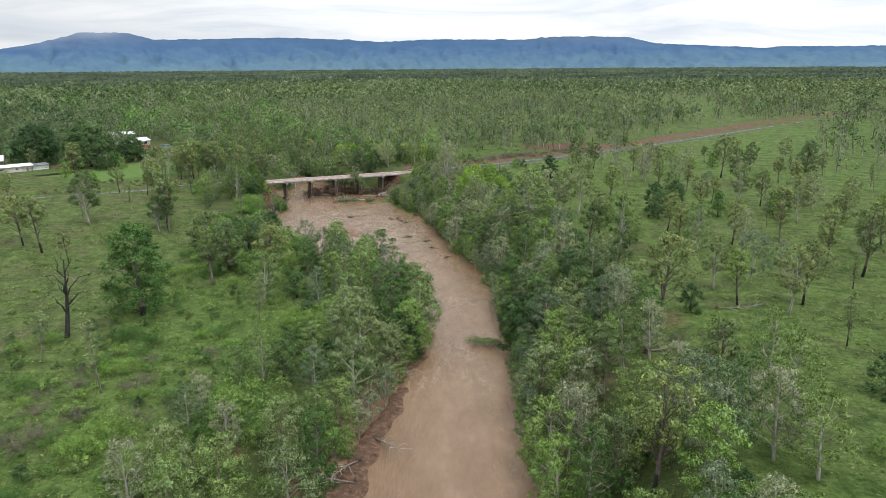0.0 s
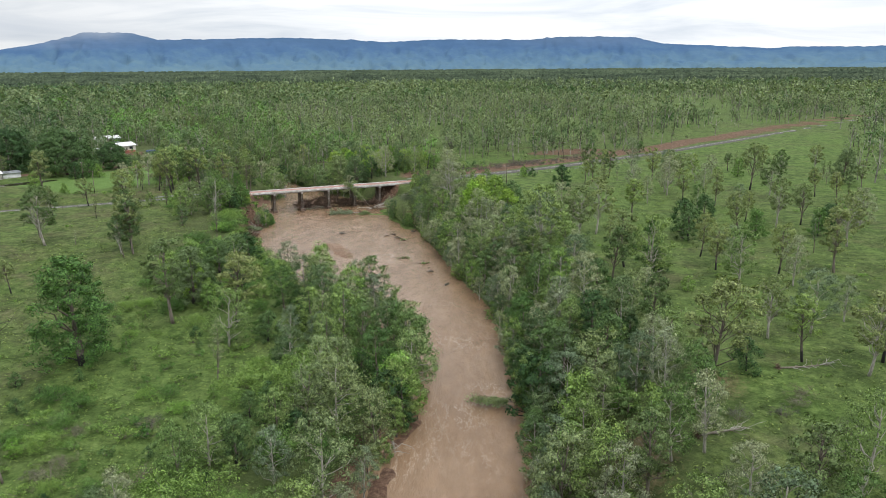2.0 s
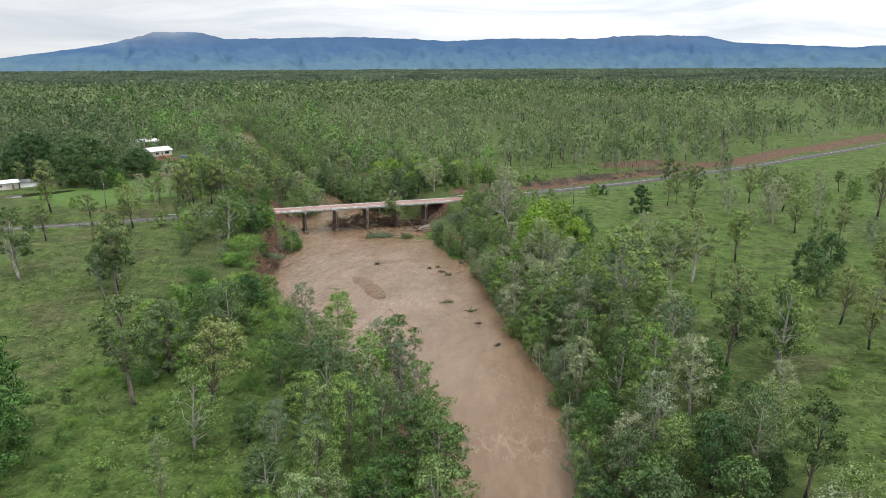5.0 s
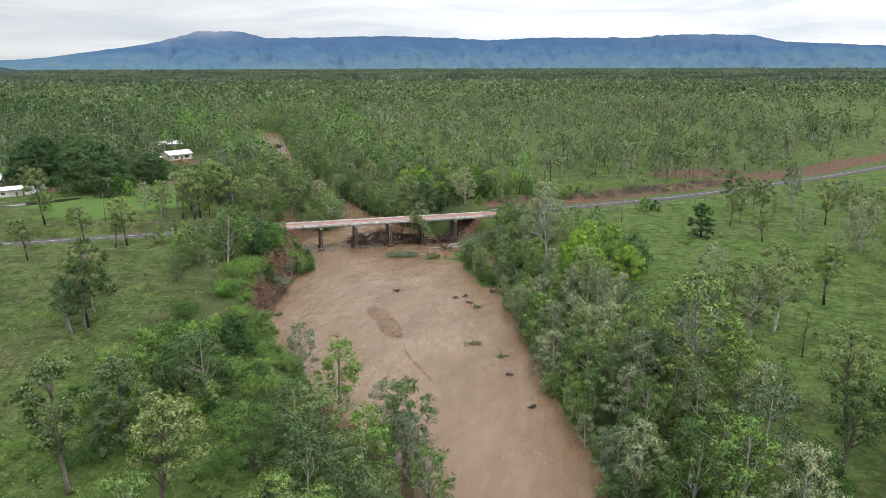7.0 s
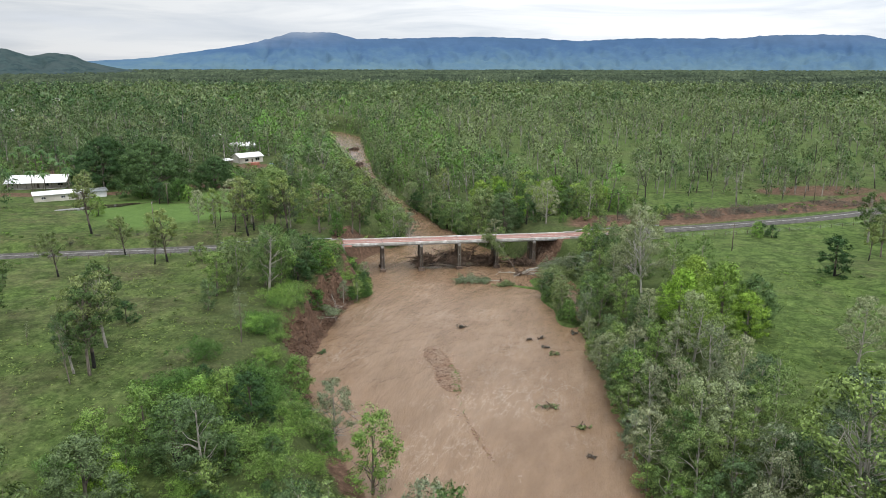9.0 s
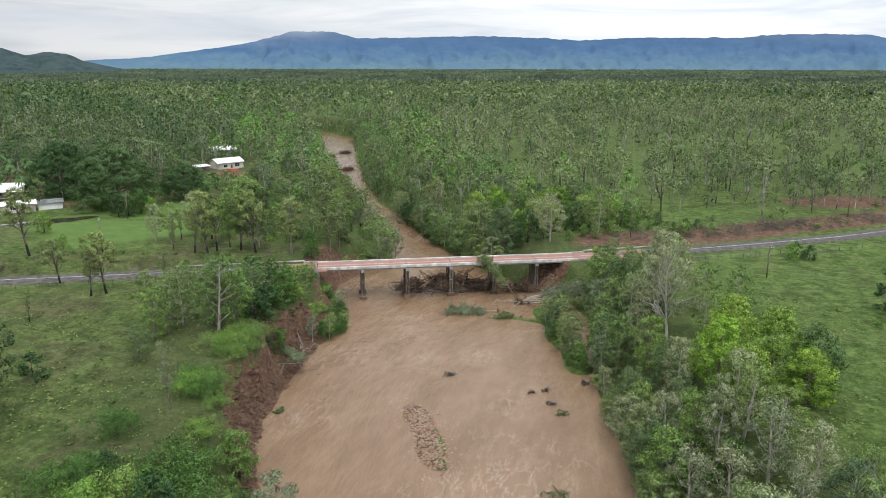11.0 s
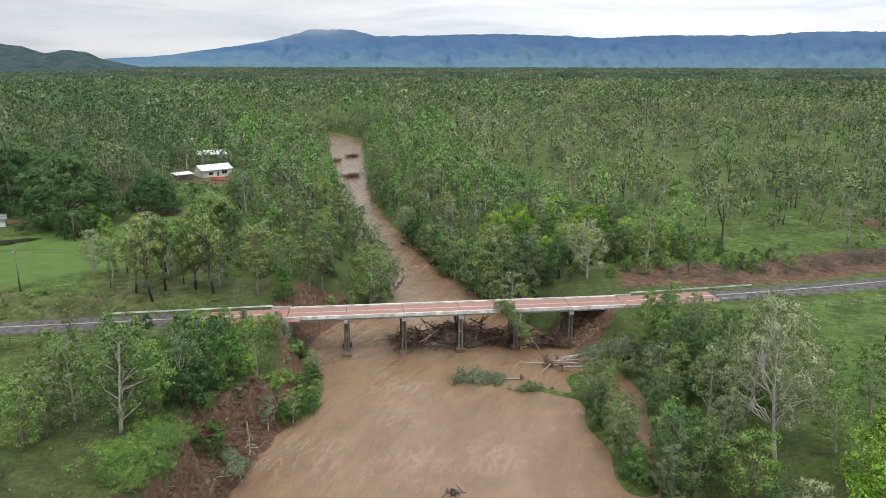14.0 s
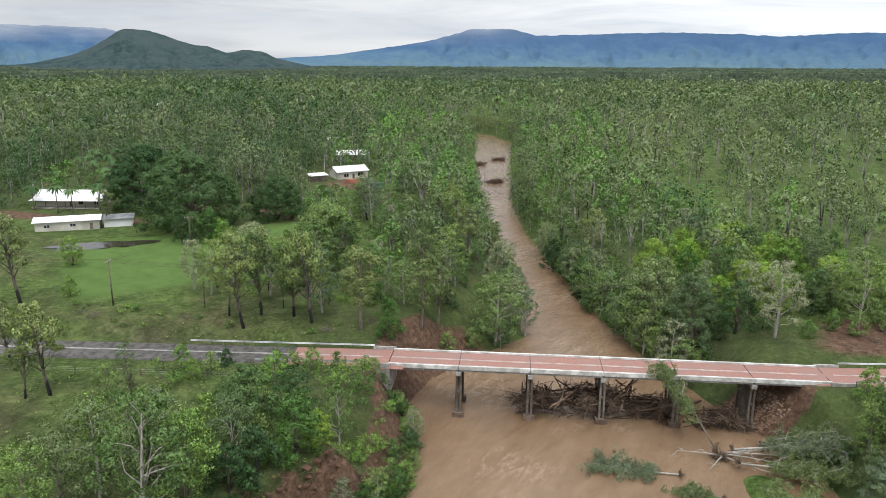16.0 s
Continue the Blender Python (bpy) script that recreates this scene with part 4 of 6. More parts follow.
def make_shrub(name, seed, mat, label, r=1.3, n=9, per=84, leaf=0.09):
    rs = np.random.RandomState(seed)
    C = np.stack([rs.normal(size=n) * r * 0.5, rs.normal(size=n) * r * 0.5, rs.uniform(0.25, 0.85, n) * r], 1)
    e = tagged(new(name), label, "shrub", "shrubs")
    items = [limb(rs, (0, 0, -0.2), c, 0.035, 0.012, 2) for c in C]
    V, F = join_data(items)
    part("woody_base", V, F, M["bark_mid"], e)["kind"] = "stuff"
    lv, lq, lt = leaf_cloud(rs, C, np.full(n, r * 0.42), per, leaf, 0.25)
    ob = new("foliage", np_mesh("foliage", lv, (lq, lt), mat))
    ob.parent = e
    return e


SHRUB = Kind([make_shrub("green_shrub", 51, M["shrub"], "low bright green leafy shrub on grass"), make_shrub("green_shrub", 52, M["shrub"], "low bright green leafy shrub on grass", 1.5, 10),
              make_shrub("green_shrub", 54, M["leafy"], "low green leafy shrub on grass", 1.2, 8)], 1.4)
BIGSHRUB = Kind([make_shrub("large_shrub", 55, M["shrub"], "large spreading bright green shrub", 4.0, 40, 170, 0.125), make_shrub("large_shrub", 56, M["shrub"], "large spreading bright green shrub", 4.4, 42, 170, 0.125)], 4.5)
BRUSH = Kind([make_shrub("dry_brush", 53, M["brush"], "low grey-purple dry brush", 2.2, 18, 90, 0.08), make_shrub("dry_brush", 57, M["brush"], "low grey-purple dry brush", 2.6, 20, 90, 0.08)], 2.5)

# ---- where the trees stand ----
TAKEN = []


def free(x, y, gap):
    return all((x - a) ** 2 + (y - b) ** 2 > gap * gap for a, b in TAKEN)


def stand(kind, rows):
    for row in rows:
        kind.put(*row)
        TAKEN.append(row[:2])


# trees told apart, by kind: east, north, height
stand(BURNT, [(-83.5, 148.7, 20)])
stand(BIGTREE, [(-72.4, 163.4, 21.8), (-62.2, 199.2, 13.8)])
stand(BIGTREE, [(172.9, 341.5, 14.7), (-44, 381.7, 15.1)])
stand(SAPLING, [(-63.3, 121.6, 14.6), (-81.7, 135.6, 11.2), (-42.9, 156.1, 12.6), (-93.5, 231.6, 11.8), (-112.9, 242.2, 4.6), (-128.3, 250.4, 12.7), (-73.4, 254.5, 11.4), (-107.6, 302.1, 10.7)])
stand(SAPLING, [(-132.1, 338.6, 8.3)])
stand(GUM, [(-47.3, 183.9, 18.3), (-62.9, 187, 20.3), (-123.6, 213.5, 17.9), (-132.9, 219.9, 16.1), (-92.2, 234.9, 16.2), (-95.5, 234.9, 11.5), (-93.4, 237.5, 17.1), (-122.3, 242.4, 18.1), (-97.1, 245.3, 16.4), (-124, 296.3, 10), (-121.7, 298.8, 15), (-164.8, 320.6, 19.1), (-118.2, 335.2, 18.7), (-124.5, 337.6, 13.7)])
stand(GUM, [(26.8, 82.1, 18), (39.7, 98.1, 14.7), (26.4, 110.7, 14.1), (42.3, 134.5, 19.5), (63.4, 147.4, 12.5), (77.6, 147.7, 14.9), (38.1, 154.8, 14.2), (62.5, 159.3, 12.3), (102.2, 168.5, 18.1), (98.3, 204.1, 16.6), (131.2, 231.4, 12.1), (116.5, 231.7, 15.9), (86.2, 235.8, 15.2), (46.9, 247, 17.2), (116.7, 260.6, 13.5), (126.6, 326.1, 19.2)])
stand(GUM, [(-119.9, 341.7, 16.5), (-108.5, 343.5, 18.2), (-114, 344.6, 15), (-98.5, 345.8, 16.1), (-91.8, 356.6, 14.2), (95.3, 359.2, 15.3), (68.2, 360.3, 12.7), (-92.1, 363.9, 15.9), (77.9, 372.1, 13.2), (-218.6, 380.1, 11.4)])
stand(GREY, [(-7.8, 169.3, 14.2), (-45.8, 173.3, 13.3), (-13, 195.2, 11.8), (-17.4, 203.5, 11.8), (-19.5, 207.7, 15.3), (-22.8, 212.2, 13), (-47.7, 239.7, 11.8), (-83.7, 284.7, 16.1), (-81.3, 315.8, 9.3)])
stand(GREY, [(47, 80.5, 11.8), (43.5, 85.3, 13), (19.9, 86.6, 13), (15.7, 88.1, 13), (50.6, 94.2, 14.2), (44.1, 95.2, 10.6), (15.4, 97.4, 14.2), (19.2, 99.8, 14.2), (52.5, 109.1, 13), (21.4, 140.7, 14.2), (35.4, 140.7, 11.8), (31.2, 180.4, 13), (26.2, 187.2, 14.2), (25.1, 191.9, 14.2), (21.5, 192.2, 15.3), (70.6, 194.5, 13.9), (49.4, 195.5, 17.1), (50.9, 199.4, 14.8), (16.2, 200.9, 13), (17.6, 211.4, 14.2), (27, 216.4, 20.1), (16.5, 219.8, 11.8), (19.3, 222, 11.8), (29.6, 227.3, 14.3), (19, 228.8, 10.6), (15.4, 231.8, 10.6), (17.8, 235.4, 11.8), (4.6, 242.8, 11.8), (19.5, 243.7, 10.6), (15.4, 245.1, 10.6)])
stand(GREY, [(17.6, 252.2, 11.8), (9.1, 253.9, 11.8), (14, 257.5, 13), (4.7, 257.6, 11.8), (8.4, 266.9, 11.8), (11.9, 267.4, 11.8), (1.8, 273.1, 11.8), (3.7, 287.4, 11.8), (10, 306.5, 9.4), (-3.4, 311.1, 9.4), (88.8, 314.9, 15.8), (0.7, 317.2, 14.3), (17.3, 320.4, 10.6), (10, 321.4, 10.6), (2, 321.6, 15.7)])
stand(GREY, [(-29.6, 380.3, 15), (93.1, 387.5, 17.4), (-16.3, 394.3, 15.5)])
stand(RIVERTREE, [(-21.5, 86.9, 13), (-19.8, 97.6, 13), (-25.7, 99.4, 13), (-17.6, 108.7, 13), (-17.2, 120.8, 15.3), (-22.2, 139.7, 11.8), (-17.6, 140, 14.2), (-18.4, 152.6, 13), (-12, 157, 14.2), (-22.9, 161.5, 11.8), (-16.7, 170.6, 13), (-21.1, 172.4, 14.2), (-10.9, 172.9, 14.2), (-28.2, 186.3, 14.2), (-30.5, 188.9, 9.4), (-24.2, 189, 11.8), (-23.5, 198, 13), (-30.2, 198.2, 13), (-54.8, 212.9, 13.2), (-35.7, 227, 14.2), (-89.6, 268.1, 7.1), (-93.2, 277.3, 10.6), (-92.6, 280.7, 10.6), (-92.4, 285.7, 11.8), (-86.2, 287.2, 11.8), (-96.5, 288.2, 10.6), (-83.3, 290.1, 11.8), (-83.2, 296.9, 10.6)])
stand(RIVERTREE, [(29.3, 88.4, 9.4), (28, 95.7, 11.8), (21.4, 113.3, 14.2), (17.3, 117.8, 14.2), (25.4, 143.5, 14.2), (16.4, 152.6, 10.6), (22, 153.4, 13), (19.8, 156.2, 14.2), (19.4, 165.4, 13), (21.7, 213, 9.4), (11.2, 223.4, 11.8), (14.6, 225.5, 11.8), (10.6, 232.8, 11.8), (9.2, 239, 11.8), (9.7, 247.7, 11.8), (1.8, 263.1, 11.8), (-0, 266.5, 11.8), (5.2, 270.1, 11.8), (-2.5, 280.6, 10.6), (-3.9, 286.5, 10.6), (1.5, 290.4, 10.6), (-4.2, 291.6, 8.3), (-0.4, 298.2, 11.8), (-17, 314.9, 9.4), (-10.2, 325.9, 8.3), (-3.3, 326.4, 9.4), (-20.5, 329.1, 8.4), (-8.4, 334.3, 8.3), (-24.8, 335.0, 6.6)])
stand(RIVERTREE, [(-83.5, 373.7, 16.1), (-54.9, 388.2, 19), (-57.4, 390.8, 15.7), (-43.5, 401.5, 11.8)])
stand(DENSE, [(-30.8, 126.7, 8), (-28.3, 138.5, 7), (-32.7, 141.5, 5), (-8.7, 146.8, 11), (-8.3, 150.7, 12), (-31.4, 163.7, 6), (-38.1, 176.3, 7), (-60.7, 215.4, 10.7), (-53.9, 216.4, 6), (-48.2, 220.3, 5), (-63.9, 226.1, 8), (-55.6, 228, 9), (-59.5, 250.7, 8), (-80.9, 294.2, 6), (-87.1, 303.9, 10.5), (-79.2, 304.3, 8.6), (-86.6, 312.7, 8), (-161.2, 329, 4.3)])
stand(DENSE, [(21.9, 135.8, 12), (17.7, 148.2, 12), (29.6, 151.7, 10), (28.7, 159.1, 10), (16.5, 161.2, 9), (36.6, 173.3, 8), (17.8, 186.1, 10), (35.4, 188.8, 8), (23.3, 203.2, 8), (54.8, 205.7, 7), (34.9, 224, 7), (34, 227.5, 7), (22.7, 230.4, 7), (72.6, 237.6, 10.4), (93.7, 240.7, 8.8), (74.8, 249.2, 10.1), (87.2, 266.4, 8.6), (24.3, 284, 10.9), (-14.5, 310.9, 5), (49.5, 331.2, 10.6)])
stand(DENSE, [(-182.1, 343.9, 7), (-93.1, 347.4, 7.9), (-180.6, 375.5, 8.6), (-178.5, 378.3, 8), (-171.9, 382.4, 6.5), (-36.7, 382.5, 10.2), (-177.1, 383.2, 8.7), (-40.1, 433, 9)])
stand(WHITEGUM, [(2.8, 304.9, 22)])
stand(MANGO, [(-133.6, 378.3, 15.2), (-192.1, 390.6, 22.3), (-229.4, 403.5, 21.2), (-180.6, 414.3, 13.5)])
stand(LIME, [(-63.6, 204.3, 9), (-78.8, 307.8, 5)])
stand(LIME, [(13.6, 277.9, 10), (10.2, 284.5, 12), (18.5, 286.3, 12.5), (13.4, 296.9, 11), (22.0, 279.0, 9)])
stand(LIME, [(-31, 417, 11), (-46.1, 423.5, 11), (-22, 408, 10), (-52, 414, 9), (-12, 412, 9), (-74.6, 456.6, 8), (-85.6, 477.4, 9), (-157.2, 621.3, 9)])
stand(BIGSHRUB, [(-35.5, 91.4, 3), (-56.5, 99.9, 4), (-53.7, 105.4, 4), (-36, 107.4, 5), (-35, 114.3, 6), (-29.4, 150.3, 6), (-36.5, 152.7, 5)])
stand(BRUSH, [(-66.7, 100.8, 3), (-66, 104.4, 3), (-63, 111, 2.5), (-52.8, 111.8, 2.5), (-70.8, 112.9, 2.5), (-47.2, 114.8, 2.5)])


stand(BIGSHRUB, [(-62.9, 241.9, 6.5), (-65.9, 227, 6.0), (-69.5, 208.7, 5.8), (-55.5, 221, 4.6), (-58, 236, 5.2)])
stand(DENSE, [(-68.5, 219.0, 9.5), (-60.5, 228.5, 8.5), (-73, 214, 8)])
stand(RIVERTREE, [(-6.8, 146.5, 12.5), (-5.8, 157.5, 14.5), (-5.2, 167.0, 14.0), (-7.5, 177.0, 13.5)])
stand(DENSE, [(205, 700, 13), (222, 688, 12), (150, 585, 8), (118, 470, 7)])
stand(WHITEGUM, [(26.9, 217.9, 18.6), (-86.3, 288.2, 13.3)])
stand(BUSH, [(-76.2, 295.5, 5.2), (-79.8, 298.0, 6.6), (-78, 291, 4.5)])
stand(DENSE, [(-193.9, 383.0, 6.5), (-184.3, 384.3, 7), (-185, 392.7, 6), (-176.6, 388.1, 5)])


def scatter(rnd, x0, x1, y0, y1, n, gap, ok, kinds):
    """Up to n trees at free places where ok(x, y)."""
    made = 0
    for _ in range(n * 6):
        if made >= n:
            break
        x, y = rnd.uniform(x0, x1), rnd.uniform(y0, y1)
        if not ok(x, y) or not free(x, y, gap):
            continue
        k, lo, hi = rnd.choice(kinds)
        k.put(x, y, rnd.uniform(lo, hi))
        TAKEN.append((x, y))
        made += 1


def out_of_water(x, y):
    d, w = river_side(np.float64(x), np.float64(y))
    return float(d), bool(w)


def off_road(x, y, gap=9.0):
    return float(seg_dist(np.float64(x), np.float64(y), ROAD)) > gap


def lawn_at(x, y):
    return float(cover_map(np.float64(x), np.float64(y))[1])


rnd = random.Random(3)
east_band = lambda x, y: 1.5 < out_of_water(x, y)[0] < 25 - 9 * float(smooth(200, 290, y)) and not out_of_water(x, y)[1]
west_thicket = lambda x, y: 1.5 < out_of_water(x, y)[0] < 26 and out_of_water(x, y)[1]
scatter(rnd, -20, 60, 55, 345, 120, 3.7, lambda x, y: east_band(x, y) and off_road(x, y), [(RIVERTREE, 9, 14), (GREY, 9, 14), (GREY, 9, 13), (RIVERTREE, 8, 12)])
scatter(rnd, -20, 60, 55, 345, 90, 2.4, lambda x, y: east_band(x, y) and off_road(x, y), [(BUSH, 3, 6)])
scatter(rnd, -45, 0, 60, 205, 40, 3.7, west_thicket, [(RIVERTREE, 8, 13), (RIVERTREE, 9, 13), (GREY, 8, 12)])
scatter(rnd, -55, 0, 60, 215, 44, 2.4, west_thicket, [(BUSH, 3, 6), (BIGSHRUB, 2.5, 4.5)])
scatter(rnd, 36, 62, 60, 240, 8, 8.0, lambda x, y: out_of_water(x, y)[0] > 22, [(GUM, 8, 14), (GREY, 8, 12), (SAPLING, 6, 11), (BUSH, 3, 6)])
scatter(rnd, 62, 190, 100, 400, 100, 8.5, lambda x, y: off_road(x, y, 14) and y < 400 + 0.55 * x, [(GUM, 10, 16), (GUM, 9, 15), (GREY, 9, 14), (SAPLING, 7, 11), (DENSE, 5, 9)])
scatter(rnd, -230, -95, 180, 330, 26, 12.0, lambda x, y: off_road(x, y, 6), [(GUM, 8, 14), (SAPLING, 7, 10), (BUSH, 3, 5)])
scatter(rnd, -160, -75, 345, 440, 70, 4.2, lambda x, y: 2 < out_of_water(x, y)[0] < 60 and off_road(x, y, 11) and lawn_at(x, y) < 0.1, [(GREY, 10, 15), (GUM, 11, 16), (SAPLING, 9, 13), (GREY, 9, 13), (RIVERTREE, 8, 12)])
scatter(rnd, -160, -75, 345, 440, 50, 2.6, lambda x, y: 2 < out_of_water(x, y)[0] < 60 and off_road(x, y, 9) and lawn_at(x, y) < 0.1, [(BUSH, 2, 4.5), (BIGSHRUB, 1.5, 3.0)])
scatter(rnd, -250, -95, 270, 365, 110, 2.2, lambda x, y: 7 < float(seg_dist(np.float64(x), np.float64(y), ROAD)) < 20 and y > 350 + 0.47 * (x + 65) and lawn_at(x, y) < 0.3, [(SHRUB, 0.7, 1.6), (BRUSH, 0.8, 1.5), (SHRUB, 0.6, 1.3)])
scatter(rnd, -60, 30, 375, 440, 54, 4.2, lambda x, y: 2 < out_of_water(x, y)[0] < 55 and off_road(x, y, 27), [(RIVERTREE, 9, 13), (DENSE, 7, 10), (LIME, 6, 10), (LIME, 7, 10), (GREY, 9, 13)])
scatter(rnd, -60, 60, 375, 440, 50, 3.0, lambda x, y: 2 < out_of_water(x, y)[0] < 70 and off_road(x, y, 14), [(BUSH, 2.5, 5)])
scatter(rnd, -90, -35, 85, 260, 90, 1.9, lambda x, y: out_of_water(x, y)[0] > 8 and rnd.random() < math.exp(-((x + 42) / 26) ** 2), [(SHRUB, 0.8, 1.8), (SHRUB, 0.7, 1.5), (SHRUB, 1.0, 2.4)])
scatter(rnd, -160, -70, 100, 320, 70, 3.0, lambda x, y: out_of_water(x, y)[0] > 5 and off_road(x, y, 5), [(SHRUB, 0.5, 1.3)])
scatter(rnd, 15, 130, 70, 350, 56, 3.0, lambda x, y: out_of_water(x, y)[0] > 6, [(SHRUB, 0.5, 1.5), (SHRUB, 0.6, 1.2)])
scatter(rnd, -115, -70, 296, 336, 26, 2.5, lambda x, y: off_road(x, y, 5) and out_of_water(x, y)[0] > 9, [(BUSH, 3, 6), (SHRUB, 1.2, 2.8)])
scatter(rnd, 20, 60, 90, 165, 14, 3.0, lambda x, y: out_of_water(x, y)[0] > 16, [(BRUSH, 1.0, 2.2)])
scatter(rnd, -32, -12, 308, 333, 16, 1.8, lambda x, y: float(ground_z(x, y)) > WATER + 0.2 and out_of_water(x, y)[0] < 0, [(BUSH, 2, 4), (RIVERTREE, 6, 9)])
scatter(rnd, -25, 12, 316, 372, 64, 2.1, lambda x, y: 0.5 < out_of_water(x, y)[0] < 16 and off_road(x, y, 5) and (x > -17 or y < 330), [(BUSH, 2, 5), (RIVERTREE, 6, 9), (SHRUB, 1.2, 2.5)])


scatter(rnd, -78, -44, 195, 256, 34, 2.6, lambda x, y: out_of_water(x, y)[0] > 2, [(BUSH, 3, 6), (BIGSHRUB, 2.5, 4)])
scatter(rnd, -78, -38, 84, 140, 46, 2.2, lambda x, y: out_of_water(x, y)[0] > 8, [(SHRUB, 1.4, 3.0), (SHRUB, 1.2, 2.4), (BRUSH, 1.5, 2.6)])
scatter(rnd, -100, -66, 308, 338, 26, 1.9, lambda x, y: 1.0 < out_of_water(x, y)[0] < 10 and off_road(x, y, 5), [(BUSH, 2, 4), (SHRUB, 1.5, 2.8)])
scatter(rnd, -14, 95, 378, 455, 130, 2.0, lambda x, y: 10 < float(seg_dist(np.float64(x), np.float64(y), ROAD)) < 24 and y > 378 + 0.6 * x, [(BRUSH, 1.2, 2.4), (BRUSH, 1.0, 2.2), (BRUSH, 1.2, 2.6), (SHRUB, 0.8, 1.4)])


def prism(a, b, r0, r1):
    """A three-sided tapered stem between two points: (corners, quads)."""
    w = np.arange(3) * 2.0944
    ring = np.stack([np.cos(w), np.sin(w), 0 * w], 1)
    i = np.arange(3)
    return np.concatenate([np.array(a) + ring * r0, np.array(b) + ring * r1]), np.stack([i, (i + 1) % 3, (i + 1) % 3 + 3, i + 3], 1)


# build of a wood's tree: foot of the crown, reach, top, clump size
BUILDS = dict(gum=(6.4, 4.3, 11.8, 1.45), round=(1.0, 4.6, 10.5, 1.7), pale=(3.6, 3.5, 13.5, 1.45), under=(0.4, 2.4, 3.0, 1.15), broad=(0.8, 6.2, 11.5, 2.3))


scatter(rnd, -95, -30, 84, 150, 62, 3.0, lambda x, y: out_of_water(x, y)[0] > 8, [(BIGSHRUB, 1.6, 3.4), (BUSH, 1.8, 3.4)])
scatter(rnd, -80, -28, 150, 215, 40, 3.2, lambda x, y: out_of_water(x, y)[0] > 6, [(BIGSHRUB, 1.2, 2.8), (BUSH, 1.6, 3.0), (SHRUB, 1.0, 2.0)])
scatter(rnd, 26, 78, 90, 270, 8, 5.5, lambda x, y: out_of_water(x, y)[0] > 16, [(GUM, 10, 17), (GREY, 9, 14)])


scatter(rnd, -95, -62, 250, 318, 26, 2.4, lambda x, y: 4.5 < out_of_water(x, y)[0] < 11 and out_of_water(x, y)[1], [(BIGSHRUB, 1.8, 3.4), (BIGSHRUB, 2.2, 4.0)])


def water_edge(rnd, y0, y1, step, side, kinds):
    """Trees and bushes leaning over the water's edge."""
    y = y0
    while y < y1:
        x = float(np.interp(y, RV[:, 0], RV[:, 2 if side > 0 else 1])) + side * rnd.uniform(0.2, 1.8)
        k, lo, hi = rnd.choice(kinds)
        k.put(x, y, rnd.uniform(lo, hi))
        y += step * rnd.uniform(0.6, 1.4)


water_edge(rnd, 70, 318, 4.4, 1, [(GREY, 6, 10), (BUSH, 3, 6), (GREY, 6, 9), (RIVERTREE, 6, 9)])
water_edge(rnd, 374, 450, 3.4, 1, [(RIVERTREE, 8, 12), (DENSE, 6, 9), (GREY, 8, 12)])
water_edge(rnd, 374, 430, 6.0, -1, [(RIVERTREE, 7, 10), (GREY, 8, 11)])
water_edge(rnd, 307, 338, 2.6, -1, [(BUSH, 3, 5), (GREY, 5, 7), (BIGSHRUB, 2, 3.2)])
water_edge(rnd, 80, 212, 6.0, -1, [(GREY, 6, 9), (BUSH, 3, 5), (RIVERTREE, 6, 9)])


def far_template(seed, build, n, n_leaf, leaf):
    """A light tree for the woods: n clumps of leaf sprays, a stem and limbs that reach into them."""
    rs = np.random.RandomState(seed)
    low, reach, top, cr = BUILDS[build]
    if build == "under":
        n, n_leaf = max(2, n // 3), n_leaf // 3
    k = (np.arange(n) + rs.uniform(0.2, 0.8, n)) / n
    w = np.arange(n) * 2.4 + rs.normal(size=n) * 0.5
    env = np.sqrt(np.clip(1 - k ** 2.2, 0.05, 1)) if build in ("round", "under", "broad") else np.sin(np.pi * (0.2 + 0.7 * k))
    r = reach * env * rs.uniform(0.25, 1.0, n)
    lean = rs.normal(size=2) * 0.06
    C = np.stack([r * np.cos(w), r * np.sin(w), low + (top - low) * k], 1)
    C[:, :2] += C[:, 2:] * lean
    R = rs.uniform(0.7, 1.3, n) * 1.3 * cr * (9 / n) ** 0.33 * (0.75 if build == "under" else 1.0)
    V, Q, F = leaf_cloud(rs, C, R, n_leaf // n, leaf, 0.25, sub=4, narrow=0.6)
    nr, Q = crown_normals(V, Q, F, 0.72, 0.2)
    stem = np.array([lean[0] * top, lean[1] * top, top * 0.8])
    parts_ = [prism((0, 0, -0.6), stem * 0.55, 0.24, 0.17), prism(stem * 0.55, stem, 0.17, 0.07)] if build != "under" else [prism((0, 0, -0.6), (0, 0, 1.6), 0.12, 0.08)]
    if build in ("gum", "pale") and n_leaf > 80:
        for c in C[rs.permutation(n)[: 6 if build == "pale" else 3]]:
            parts_.append(prism(stem * rs.uniform(0.35, 0.6), c * 1.0 + (c - stem * 0.7) * 0.25, 0.12, 0.06))
    tv, tq, o = [], [], 0
    for v, q in parts_:
        tv.append(v)
        tq.append(q + o)
        o += len(v)
    return V, Q, F, nr, np.concatenate(tv), np.concatenate(tq)


# only low growth here: before the houses, among the palms
LOW_GROWTH = [([(-207, 487), (-168, 434)], 13), ([(-318, 440), (-250, 402)], 17), ([(-255, 385), (-200, 345)], 12)]


